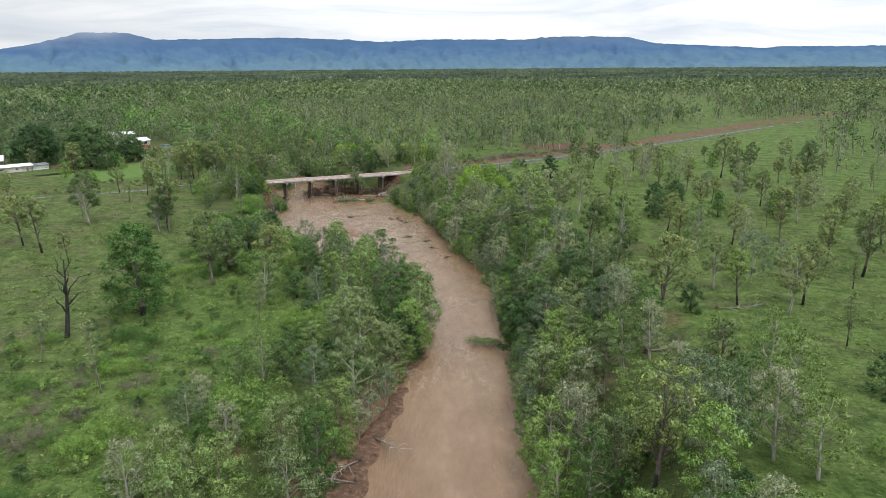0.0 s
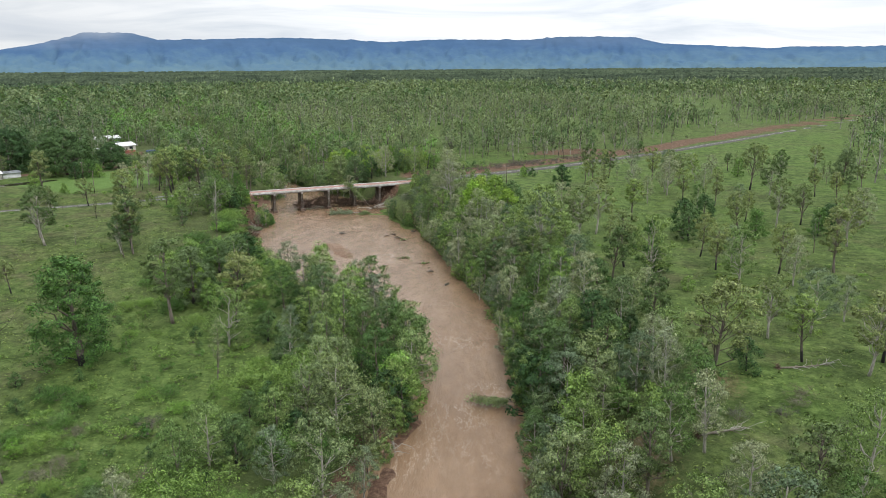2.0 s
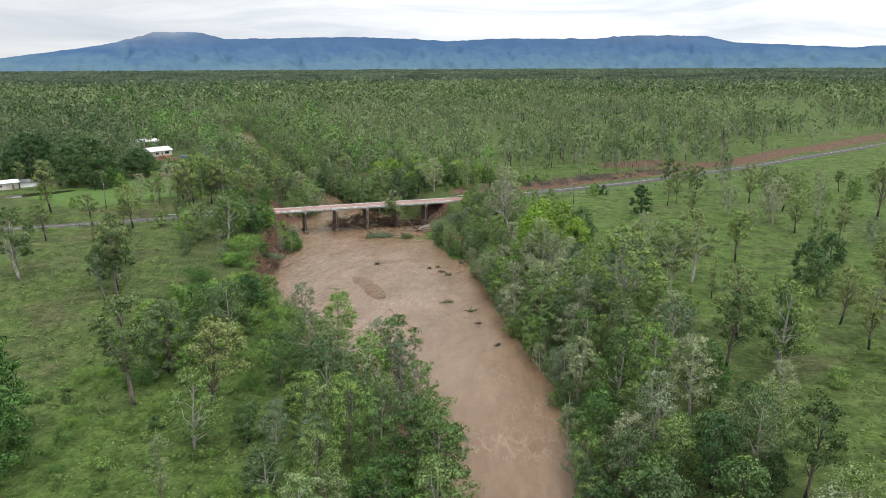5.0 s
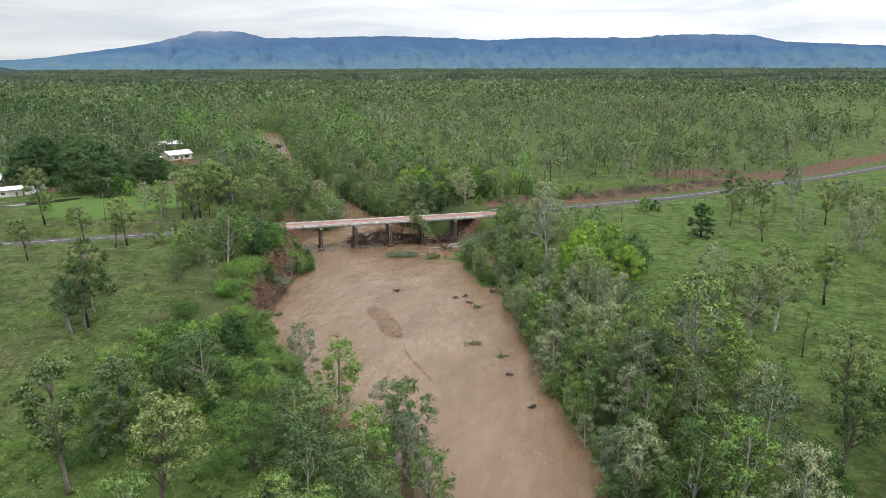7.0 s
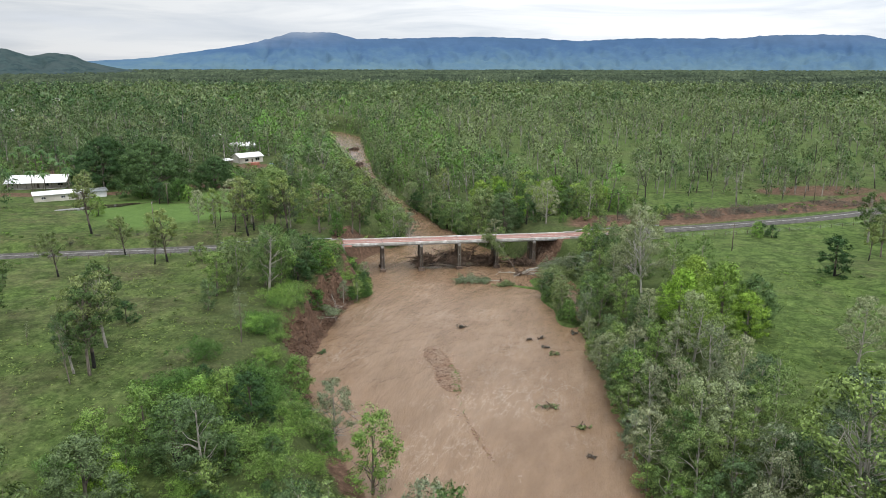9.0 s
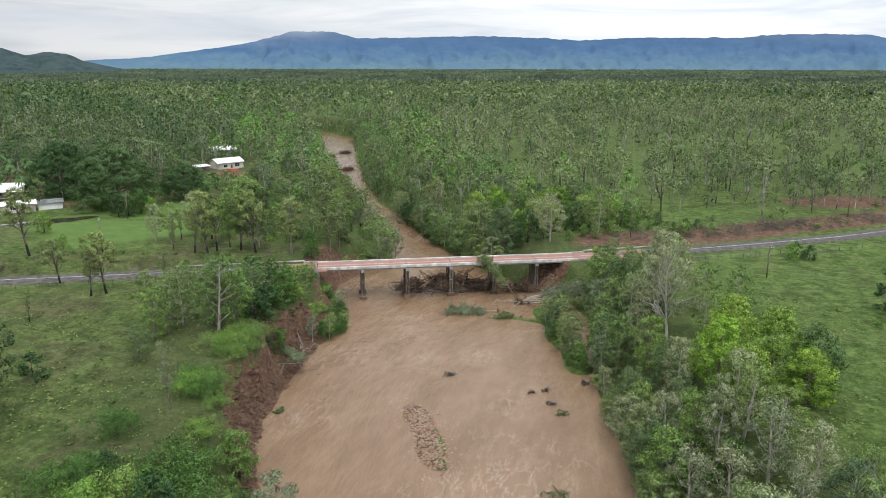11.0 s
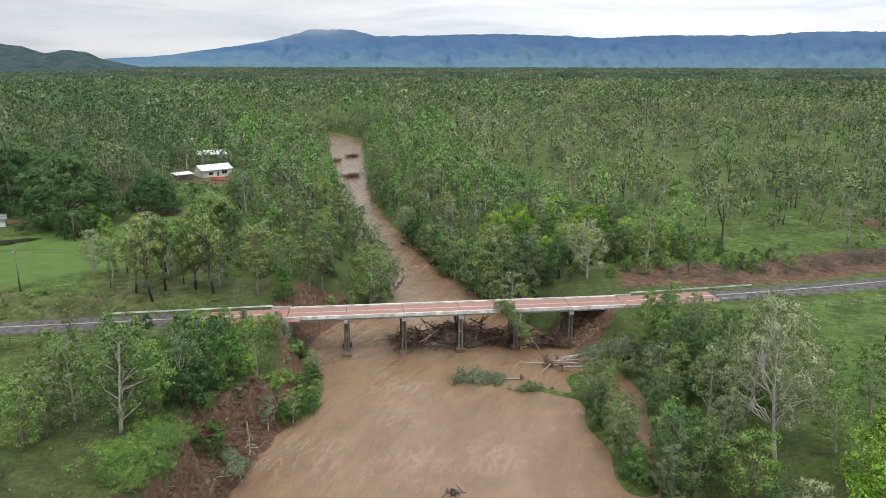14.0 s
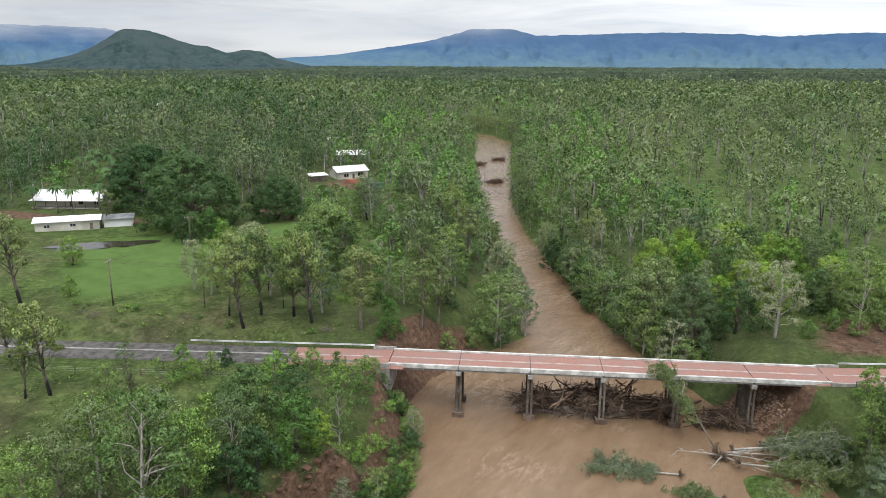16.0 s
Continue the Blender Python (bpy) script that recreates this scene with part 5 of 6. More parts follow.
def woods(name, pts, n, n_leaf, leaf, label, under=0.0, big=1.35):
    """Many far trees in one mesh, each tree with its own build, tint and size; under: share of low growth."""
    rs = np.random.RandomState(len(pts))
    T = {b: [far_template(60 + 7 * i, b, n, n_leaf, leaf) for i in range(5)] for b in BUILDS}
    VV, QQ, FF, NN, TT, TV, TQ, o, o2 = [], [], [], [], [], [], [], 0, 0
    zs = ground_z(pts[:, 0], pts[:, 1])
    d, w = river_side(pts[:, 0], pts[:, 1])
    patch, patch2 = wobble(pts[:, 0], pts[:, 1], 41, 1.7), wobble(pts[:, 0], pts[:, 1], 27, 4.1)
    lush = np.clip(1.1 - d / 55, 0, 1) * 0.8 + 0.25 * (w & (pts[:, 0] > -420))
    stand_tone = wobble(pts[:, 0], pts[:, 1], 110, 0.6) + 0.4 * wobble(pts[:, 0], pts[:, 1], 50, 3.0)
    lows = np.minimum.reduce([seg_dist(pts[:, 0], pts[:, 1], np.array(line, float)) - half for line, half in LOW_GROWTH]) < 0
    for (x, y), z, pt, qt, lu, low, dd, ww, tone in zip(pts, zs, patch, patch2, lush, lows, d, w, stand_tone):
        k = rs.uniform()
        if low or k < under * (0.6 if dd < 45 else 1.0):
            b, tint = "under", rs.choice([rs.uniform(0.1, 0.5), rs.uniform(0.82, 1.0)])
        elif dd < 60 + 14 * pt and rs.uniform() < 0.78:
            b, tint = "round", rs.choice([rs.uniform(0.88, 1.0), rs.uniform(0.12, 0.3), rs.uniform(0.35, 0.55), rs.uniform(0.55, 0.76), rs.uniform(0.84, 0.94)])
        elif ww and rs.uniform() < 0.5 + 0.5 * pt:
            b, tint = ("broad" if rs.uniform() < 0.6 else "round"), np.clip(rs.uniform(0.0, 0.42) + 0.2 * tone, 0.0, 0.5)
        elif rs.uniform() < 0.10 + 0.10 * pt:
            b, tint = ("broad" if rs.uniform() < 0.35 else "round"), rs.uniform(0.0, 0.2)
        elif rs.uniform() < 0.28 - 0.6 * qt + 0.15 * lu:
            b, tint = "pale", np.clip(rs.uniform(0.52, 0.76) + 0.15 * tone, 0.3, 0.8)
        else:
            b, tint = "gum", np.clip(rs.normal(0.42 if ww else 0.48, 0.12) + 0.34 * tone, 0.05, 0.8)
        V, Q, F, nr, tv, tq = T[b][rs.randint(5)]
        a, s = rs.uniform(0, 6.28), rs.uniform(0.62, 1.3) * rs.uniform(0.85, 1.25) * big * (0.55 + 0.45 * min(1.0, max(0.0, dd) / 12))
        c, sn = math.cos(a) * s, math.sin(a) * s
        Rm = np.array([[c, -sn, 0], [sn, c, 0], [0, 0, s * rs.uniform(0.85, 1.15)]])
        p = np.array([x, y, z])
        VV.append(V @ Rm.T + p)
        NN.append(nr @ Rm.T / s)
        QQ.append(Q + o)
        FF.append(F + o)
        TT.append(np.full(len(V), tint))
        o += len(V)
        TV.append(tv @ Rm.T + p)
        TQ.append(tq + o2)
        o2 += len(tv)
    me = np_mesh(name, np.concatenate(VV), (np.concatenate(QQ), np.concatenate(FF)), M["woods"], True, np.concatenate(NN))
    a = me.attributes.new("tint", "FLOAT", "POINT")
    a.data.foreach_set("value", np.concatenate(TT).astype(np.float32))
    e = tagged(new(name, me), label, "woods", kind="stuff")
    me2 = np_mesh("trunks", np.concatenate(TV), np.concatenate(TQ), M["bark_wood"], False)
    t = new("trunks", me2)
    t.parent = e
    t["kind"] = "stuff"


# grassy clearings in the woods: centre, reach east and north
GLADES = [(78, 580, 62, 34), (140, 1060, 150, 95), (-110, 645, 22, 42), (-8, 552, 48, 24), (300, 1540, 190, 120), (230, 760, 90, 110), (215, 560, 70, 70), (60, 700, 40, 30), (-40, 800, 30, 50), (330, 1000, 120, 100)]


def wood_density(x, y, d, w, open_share):
    """How thickly the trees stand: close along the river and in the west, open gum woodland with glades in the east."""
    clump = wobble(x, y, 38, 5.0) + 0.6 * wobble(x, y, 17, 1.0)
    east = open_share * (0.65 + 0.9 * np.clip(clump + 0.2, 0, 1))
    for gx, gy, a, b in GLADES:
        e = np.hypot((x - gx) / a, (y - gy) / b) + 0.25 * wobble(x, y, 21, gx)
        east = east * (0.08 + 0.92 * smooth(0.75, 1.15, e))
    bank = 1 - smooth(32, 60, d)
    west = 0.92 - 0.35 * smooth(0.35, 0.8, wobble(x, y, 60, 2.0))
    return np.maximum(np.where(w, west, east), 0.95 * bank)


def spots(rs, r0, r1, az0, az1, step, open_share):
    """Jittered places in a ring sector, thinned by how thickly the trees stand there."""
    out = []
    r = r0
    while r < r1:
        n = max(1, int(math.radians(az1 - az0) * r / step))
        az = np.radians(az0 + (az1 - az0) * (np.arange(n) + rs.uniform(0, 1, n)) / n)
        rr = r + rs.uniform(0, step, n)
        out.append(np.stack([rr * np.sin(az), rr * np.cos(az)], 1))
        r += step
    p = np.concatenate(out)
    p = p + rs.normal(size=p.shape) * step * 0.45
    d, w = river_side(p[:, 0], p[:, 1])
    dens = wood_density(p[:, 0], p[:, 1], d, w, open_share)
    keep = (d > 1) & (seg_dist(p[:, 0], p[:, 1], ROAD) > 22) & (rs.uniform(size=len(p)) < dens)
    # only the country that the valley opens on
    bear = [np.degrees(np.arctan2(p[:, 0] - a, p[:, 1] - b)) for a, b in ((0, 0), (-2, 90), (-7, 180), (-23, 234))]
    keep &= (bear[0] < 35) & ((bear[0] > -38) | (bear[1] > -44) | (bear[2] > -50) | (bear[3] > -64))
    return p[keep]


def not_taken(p, gap):
    t = np.array(TAKEN)
    return np.array([((t - q) ** 2).sum(1).min() > gap * gap for q in p])


def bank_rows(rs, y0, y1, step):
    """Trees in a row along both water's edges."""
    y = np.arange(y0, y1, step)
    out = []
    for c, sg in ((1, -1), (2, 1)):
        for off in (1.5, 6.0):
            yy = y + rs.uniform(-2, 2, len(y))
            out.append(np.stack([np.interp(yy, RV[:, 0], RV[:, c]) + sg * (off + rs.uniform(-1, 2.5, len(y))), yy], 1))
    return np.concatenate(out)


rs = np.random.RandomState(8)
P0 = np.concatenate([spots(rs, 300, 560, -68, 40, 6.0, 0.30), bank_rows(rs, 400, 640, 4.2)])
X0, Y0 = P0[:, 0], P0[:, 1]
d0, w0 = river_side(X0, Y0)
north = np.where(w0, Y0 > 352 + 0.47 * (X0 + 88), (Y0 > 408 + 0.62 * X0) & (Y0 > 392))
lawn0 = cover_map(X0, Y0)[:, 1]
yard = np.hypot(X0 + 205, (Y0 - 487) * 0.8) < 24
yard |= (X0 > -222) & (X0 < -118) & (Y0 < 424) & w0 & (d0 > 24)
yard |= (np.abs(X0 + 232) < 34) & (np.abs(Y0 - 372) < 26)
P0 = P0[north & (lawn0 < 0.05) & ~yard & not_taken(P0, 3.4)]
woods("near_woods", P0, 14, 616, 0.235, "leafy woodland along the river beyond the bridge", 0.22, 1.15)
P1 = np.concatenate([spots(rs, 560, 900, -68, 40, 8.8, 0.55), bank_rows(rs, 640, 840, 5.0)])
P1 = P1[P1[:, 1] > 408 + 0.62 * P1[:, 0]]
woods("mid_woods", P1, 10, 240, 0.36, "open eucalypt woodland beyond the bridge", 0.15, 1.2)
P3 = spots(rs, 200, 800, 28, 58, 13, 0.6)
P3 = P3[(P3[:, 0] > 190) & (P3[:, 1] < 390 + 0.75 * P3[:, 0])]
woods("pasture_woods", P3, 9, 160, 0.36, "scattered gums on the pasture beside the road", 0.1)
P2 = spots(rs, 900, 1800, -68, 40, 12.5, 0.85)
woods("far_woods", P2, 5, 40, 0.85, "far eucalypt woodland on the plain", 0.1, 1.2)


def canopy_sheet():
    """The closed canopy of the distant plain."""
    az = np.radians(np.arange(-66, 36, 0.10))
    r = 1600 * (4300 / 1600) ** np.linspace(0, 1, 120)
    A, R = np.meshgrid(az, r)
    rs2 = np.random.RandomState(4)
    A = A + rs2.normal(size=A.shape) * 0.0006
    X, Y = R * np.sin(A), R * np.cos(A)
    Z = plain(X, Y) + 5.5 + rs2.uniform(-6.5, 6.5, X.shape) + 2.5 * wobble(X, Y, 70, 2)
    Q = grid_quads(len(az), len(r))
    me = np_mesh("canopy", np.stack([X, Y, Z], -1).reshape(-1, 3), Q, M["canopy"], False)
    tagged(new("distant_canopy", me), "distant closed woodland canopy on the plain", "woods", kind="stuff")


M["canopy"] = surface("distant_canopy", (0.040, 0.058, 0.036), (0.105, 0.132, 0.080), 0.05, 1.0, 0.9, 3.0, spec=0.0, c3=(0.040, 0.056, 0.038), scale2=0.1)
canopy_sheet()


def tall_grass():
    """Clumps of long grass and weeds over the pasture, one mesh."""
    rs3 = np.random.RandomState(12)
    n = 24000
    x = np.concatenate([rs3.uniform(-130, -25, n * 3 // 5), rs3.uniform(12, 115, n * 2 // 5)])
    y = 70 + 270 * rs3.uniform(0, 1, n) ** 1.25
    d, _ = river_side(x, y)
    keep = (d > 4) & (seg_dist(x, y, ROAD) > 6) & (wobble(x, y, 7.5, 3.3) + rs3.uniform(-0.7, 0.7, n) > -0.15)
    x, y = x[keep], y[keep]
    C = np.stack([x, y, ground_z(x, y) + 0.08], 1)
    V, Q, F = leaf_cloud(rs3, C, rs3.uniform(0.25, 0.8, len(x)), 5, 0.26, 1.6, 0.45, 0.5, 5)
    me = np_mesh("tall_grass", V, (Q, F), M["tuft"])
    tagged(new("tall_grass", me), "tufts of long green and yellow pasture grass", "grass", kind="stuff")


M["tuft"] = foliage("grass_tufts", (0.092, 0.138, 0.035), (0.150, 0.208, 0.060))
tall_grass()

# ---- flood debris, fallen trees, gravel ----
def stick(rs, a, b, r0, r1, n=3, bend=0.04):
    """A stiff crooked stick."""
    a, b = np.array(a, float), np.array(b, float)
    L = np.linalg.norm(b - a)
    return tube_data([a + (b - a) * k + (rs.normal(size=3) * L * bend if 0 < k < 1 else 0) for k in np.linspace(0, 1, n + 1)], np.linspace(r0, r1, n + 1), 5)


def branch_data(rs, n, size, spread_xyz, length, r=0.06, flat=0.35, roots=0.0):
    """A tangle of n crooked branches."""
    items = []
    for _ in range(n):
        c = rs.normal(size=3) * np.array(spread_xyz)
        d = rs.normal(size=3) * np.array([1, 1, flat])
        d /= np.linalg.norm(d)
        L = length * rs.uniform(0.4, 1.3)
        rr = r * rs.uniform(0.5, 1.6)
        items.append(stick(rs, c - d * L / 2, c + d * L / 2, rr, rr * 0.35, 2, 0.05))
    return join_data(items)


def log_jam(x, y, z, rz, sx, sy, sz, n, seed, label):
    """Flood-wrack against piers: big logs one by one, and a tangle of sticks between them."""
    rs = np.random.RandomState(seed)
    e = thing("debris_jam", x, y, z, rz, label, "flood debris")
    for _ in range(n):
        c = np.array([rs.uniform(-sx, sx), rs.uniform(-sy, sy), rs.uniform(0.1, sz)])
        d = np.array([rs.normal(), rs.normal() * 0.6, rs.normal() * 0.28])
        d /= np.linalg.norm(d)
        L, rr = rs.uniform(3.5, 9.5), rs.uniform(0.07, 0.22)
        V, F = stick(rs, c - d * L / 2, c + d * L / 2, rr, rr * 0.45, 3, 0.02)
        part("log", V, F, M["wood"] if rs.uniform() < 0.45 else M["wrack"], e)
    V, F = branch_data(rs, n * 22, 1, (sx * 0.42, sy * 0.42, sz * 0.27), 2.8, 0.045, 0.6)
    V = [(a, b, abs(c - sz * 0.3) if c < -0.2 else c + sz * 0.35) for a, b, c in V]
    t = part("stick_tangle", V, F, M["wrack"], e)
    t["kind"] = "stuff"
    for _ in range(6):
        c = np.array([rs.uniform(-sx, sx) * 0.75, rs.uniform(-sy, -0.2), rs.uniform(0.4, 0.85) * sz])
        items = []
        for _ in range(70):
            d = rs.normal(size=3)
            d[2] -= 0.5
            d /= np.linalg.norm(d)
            items.append(limb(rs, c, c + d * rs.uniform(0.9, 2.8), 0.06, 0.02, 2, 0.12))
        V, F = join_data(items)
        part("root_plate", V, F, M["wood"], e)["kind"] = "stuff"
    return e


M["wrack"] = surface("dark_wrack", (0.045, 0.030, 0.022), (0.150, 0.100, 0.072), 2.5, 0.95, 0.5, 0.03)
ux, uy = math.cos(radians(TH)), math.sin(radians(TH))


def on_bridge(s, o):
    """Place s metres along the bridge and o metres to its north side."""
    return -87.9 + ux * s - uy * o, 339.8 + uy * s + ux * o


for s, o, sx, sy, sz, n, sd, lb in ((2.15, 0.6, 4.6, 2.6, 4.2, 34, 71, "dark flood-swept logs and roots jammed against the bridge pier"), (2.95, 0.6, 6.0, 2.8, 5.6, 60, 72, "high jam of dark logs and root balls under the bridge"),
                                    (3.75, 1.0, 5.0, 2.6, 3.4, 30, 73, "pale and dark logs jammed under the bridge"), (4.7, -1.5, 5.5, 3.0, 2.2, 18, 74, "tangled drift logs at the east end of the bridge")):
    x, y = on_bridge(s * SPAN, o)
    log_jam(x, y, WATER - 0.2, TH, sx, sy, sz, n, sd, lb)


for x, y, sd in ((-215.0, 630.0, 75), (-213.5, 656.0, 76), (-178.0, 574.0, 77)):
    log_jam(x, y, WATER - 0.2, 60, 5.0, 2.6, 1.6, 14, sd, "red-brown drift logs and roots stranded in the river")


def fallen_tree(x, y, z, rz, length, seed, leaf_mat, label, lift=8.0, droop=0.6, leaves=True, r=0.2, more=2.2, bark="bark_mid"):
    """A felled tree: bent trunk, torn root plate, limbs and what leaves it still has. Lies along its own x axis."""
    rs = np.random.RandomState(seed)
    e = thing("fallen_tree", x, y, z, rz, label, "fallen tree")
    up = math.tan(radians(lift))
    axis = lambda k: np.array([k * length, math.sin(k * 3 + seed) * 0.35, k * length * up * (1 - 0.25 * k)])
    V, F = tube_data([axis(k) for k in np.linspace(0, 1, 7)], np.linspace(r, r * 0.25, 7), 7)
    part("trunk", V, F, M[bark], e, flat=False)
    items = []
    for _ in range(48):
        d = rs.normal(size=3)
        d[0] = -abs(d[0]) * 0.6
        d /= np.linalg.norm(d)
        items.append(limb(rs, (0, 0, 0), d * rs.uniform(0.5, 1.3) * (0.6 + 2.5 * r), r * 0.35, 0.02, 2, 0.14))
    V, F = join_data(items)
    part("root_plate", V, F, M["wood"], e, "torn root plate")["kind"] = "stuff"
    C = []
    for i in range(int(length * more)):
        k = rs.uniform(0.25, 1.0)
        a = axis(k)
        d = np.array([rs.uniform(0.5, 1.3), rs.normal() * 0.75, rs.normal() * 0.3 + 0.2])
        b = a + d * rs.uniform(0.8, 2.2) * (0.4 + 0.08 * length)
        V, F = limb(rs, a, b, r * 0.3, 0.02, 3, 0.1)
        part("branch", V, F, M["bark_white"] if i % 3 == 0 else (M["bark_pale"] if i % 3 == 1 else M["bark_mid"]), e)
        C += [b, a * 0.35 + b * 0.65, a * 0.65 + b * 0.35]
    if leaves:
        C = np.array(C)
        C[:, 2] = np.maximum(C[:, 2], 0.3)
        lv, lq, lt = leaf_cloud(rs, C, rs.uniform(0.6, 1.15, len(C)), 110, 0.15, 0.3, fall=droop, narrow=0.32)
        lv[:, 2] = np.maximum(lv[:, 2], -0.15)
        ob = new("foliage", np_mesh("foliage", lv, (lq, lt), leaf_mat))
        ob.parent = e
    return e


W0 = WATER + 0.1
fallen_tree(-38.0, 341.2, W0 + 0.1, 196, 12.0, 81, M["grey"], "uprooted green tree lying low in the muddy water", 1.5, 0.8, True, 0.17, 3.4, "bark_pale")
fallen_tree(-34.5, 350.5, W0 + 1.2, 156, 11.0, 83, M["gum"], "broken green tree leaning against the bridge deck", 49.0, 0.9, True, 0.14, 3.8, "bark_mid")
for k, (turn, reach, rise) in enumerate(((2, 9.0, 5.0), (14, 11.0, 9.0), (26, 9.0, 13.0), (-12, 8.0, 3.0), (200, 6.5, 6.0), (250, 5.0, 3.0))):
    fallen_tree(-34.4 + 0.3 * k, 349.6 - 0.15 * k, W0 + 0.6, turn, reach, 182 + k, M["brush"], "bare pale trunk torn out with its brown roots", rise, 0.4, False, 0.15, 1.2, "bark_pale")
fallen_tree(-32.0, 350.8, W0 + 1.1, 14, 15.0, 84, M["grey"], "flattened tree with drooping leaves and pale stems on the bank", 16.0, 1.4, True, 0.2, 4.2, "bark_white")
fallen_tree(-30.5, 347.5, W0 + 0.9, 4, 13.0, 97, M["river"], "flattened tree with drooping leaves and pale stems on the bank", 11.0, 1.4, True, 0.18, 3.6, "bark_pale")
fallen_tree(-28.0, 353.0, W0 + 1.8, 24, 9.0, 98, M["grey"], "flattened tree with drooping leaves and pale stems on the bank", 12.0, 1.4, True, 0.18, 3.6, "bark_white")
fallen_tree(-31.5, 338.5, W0, 200, 6.0, 85, M["river"], "small uprooted bush in the shallow water", 3.0, 0.8, True, 0.1)
fallen_tree(-77.0, 297.0, -1.6, -35, 9.0, 86, M["grey"], "toppled grey-leaved tree over the eroded bank", -12.0, 0.5)
fallen_tree(-76.0, 304.0, -1.2, -60, 8.0, 87, M["brush"], "dead grey tree fallen over the eroded bank", -14.0, 0.5, False)
fallen_tree(-55.5, 247.5, -3.5, -40, 11.0, 88, M["grey"], "bare pale trunk lying down the bank into the water", -8.0, 0.3, False, 0.16)
fallen_tree(-53.0, 250.0, -3.2, -25, 8.0, 89, M["grey"], "bare pale trunk lying down the bank into the water", -10.0, 0.3, False, 0.13)
fallen_tree(36.5, 121.5, 6.5, 20, 8.0, 90, M["brush"], "grey fallen log lying on dry grass", 1.0, 0.3, False, 0.22)
fallen_tree(58.0, 144.5, 6.7, 10, 9.0, 91, M["brush"], "grey fallen log lying on dry grass", 0.5, 0.3, False, 0.2)
fallen_tree(-14.0, 104.0, -4.9, 250, 10.0, 92, M["brush"], "brown flood-stripped tree at the water's edge", 20.0, 0.5, False, 0.2)
fallen_tree(-12.0, 112.0, -5.0, 300, 8.0, 93, M["brush"], "brown flood-stripped tree at the water's edge", 12.0, 0.5, False, 0.16)
fallen_tree(-9.0, 143.0, -5.1, 280, 7.0, 94, M["brush"], "brown root mass hanging over the water", 8.0, 0.5, False, 0.2)
fallen_tree(-14.0, 98.0, -4.9, 200, 8.0, 95, M["brush"], "brown flood-stripped tree at the water's edge", 26.0, 0.5, False, 0.18)
fallen_tree(14.5, 155.0, -4.6, 185, 8.0, 96, M["river"], "leafy branch hanging out over the river", 4.0, 0.4, True, 0.12)


def slumped_earth():
    """Clods and torn roots below the undercut bank."""
    rs = np.random.RandomState(66)
    n = 5200
    y = rs.uniform(248, 316, n)
    x = np.interp(y, RV[:, 0], RV[:, 1]) - rs.uniform(0.3, 11, n)
    d, _ = river_side(x, y)
    bare = cover_map(x, y)[:, 0] > 0.5
    x, y = x[bare], y[bare]
    C = np.stack([x, y, ground_z(x, y)], 1)
    V, F = clump_cores(rs, C, rs.uniform(0.06, 0.24, len(x)) * rs.uniform(0.5, 1.8, len(x)) ** 2, 0.6)
    ob = new("slumped_earth", np_mesh("slumped_earth", V, F, M["dirt"], False))
    tagged(ob, "dark brown clods slumped below the undercut bank", "earth", kind="stuff")
    items = []
    for p in C[:: max(1, len(C) // 900)]:
        e = rs.normal(size=3) * np.array([1, 1, 0.35])
        e /= np.linalg.norm(e)
        items.append(stick(rs, p + np.array([0, 0, 0.25]), p + np.array([0, 0, 0.3]) + e * rs.uniform(0.6, 2.2), 0.045, 0.015, 2, 0.06))
    V, F = join_data(items)
    ob = part("torn_roots", V, F, M["wood"])
    tagged(ob, "tangle of torn brown roots on the eroded bank", "roots", kind="stuff")


slumped_earth()


def rubble():
    """Broken stone washed out below the eastern abutment."""
    rs = np.random.RandomState(12)
    n = 1500
    along, aside = rs.uniform(4.75, 6.0, n) * SPAN, rs.uniform(-3.6, 4.5, n)
    x, y = on_bridge(along, aside)
    z = ground_z(x, y)
    keep = (z > WATER) & (z < 3.0)
    C = np.stack([x, y, z], 1)[keep]
    V, F = clump_cores(rs, C, rs.uniform(0.10, 0.34, len(C)) * rs.uniform(0.6, 1.2, len(C)), 0.7)
    tagged(new("rubble", np_mesh("rubble", V, F, M["gravel"], False)), "broken pale brown stones under the bridge end", "rubble", kind="stuff")


rubble()


def snag(x, y, r, seed, mat, label):
    """A half-drowned clump of branches with leaves caught in it."""
    rs = np.random.RandomState(seed)
    e = thing("river_snag", x, y, W0 - 0.1, rs.uniform(0, 360), label, "river snag", "snags in the stream")
    V, F = branch_data(rs, 12, 1, (r * 0.4, r * 0.25, 0.15), r * 1.6, 0.06, 0.3)
    part("branch_tangle", V, F, M["wrack"], e)["kind"] = "stuff"
    C = np.stack([rs.normal(size=7) * r * 0.45, rs.normal(size=7) * r * 0.22, rs.uniform(0.05, 0.5, 7)], 1)
    lv, lq, lt = leaf_cloud(rs, C, np.full(7, r * 0.3), 48, 0.14, 0.4)
    lv[:, 2] = np.maximum(lv[:, 2], -0.05)
    ob = new("foliage", np_mesh("foliage", lv, (lq, lt), mat))
    ob.parent = e
    return e


for i, (x, y, r) in enumerate([(-40.1, 300, 1.3), (-13.5, 262.4, 2.0), (-6.9, 255.9, 1.5), (-4.5, 246.5, 0.9), (-19.6, 297.9, 1.1), (-15.4, 288.6, 1.4), (-17.9, 292.1, 1.0), (-12.4, 302.9, 1.3), (-66.2, 275.9, 1.6), (-22.5, 296, 0.8), (0.5, 232, 0.9)]):
    snag(x, y, r, 100 + i, M["river"] if i in (1, 2, 5, 8) else M["brush"], "dark clump of drowned branches and leaves in the water")


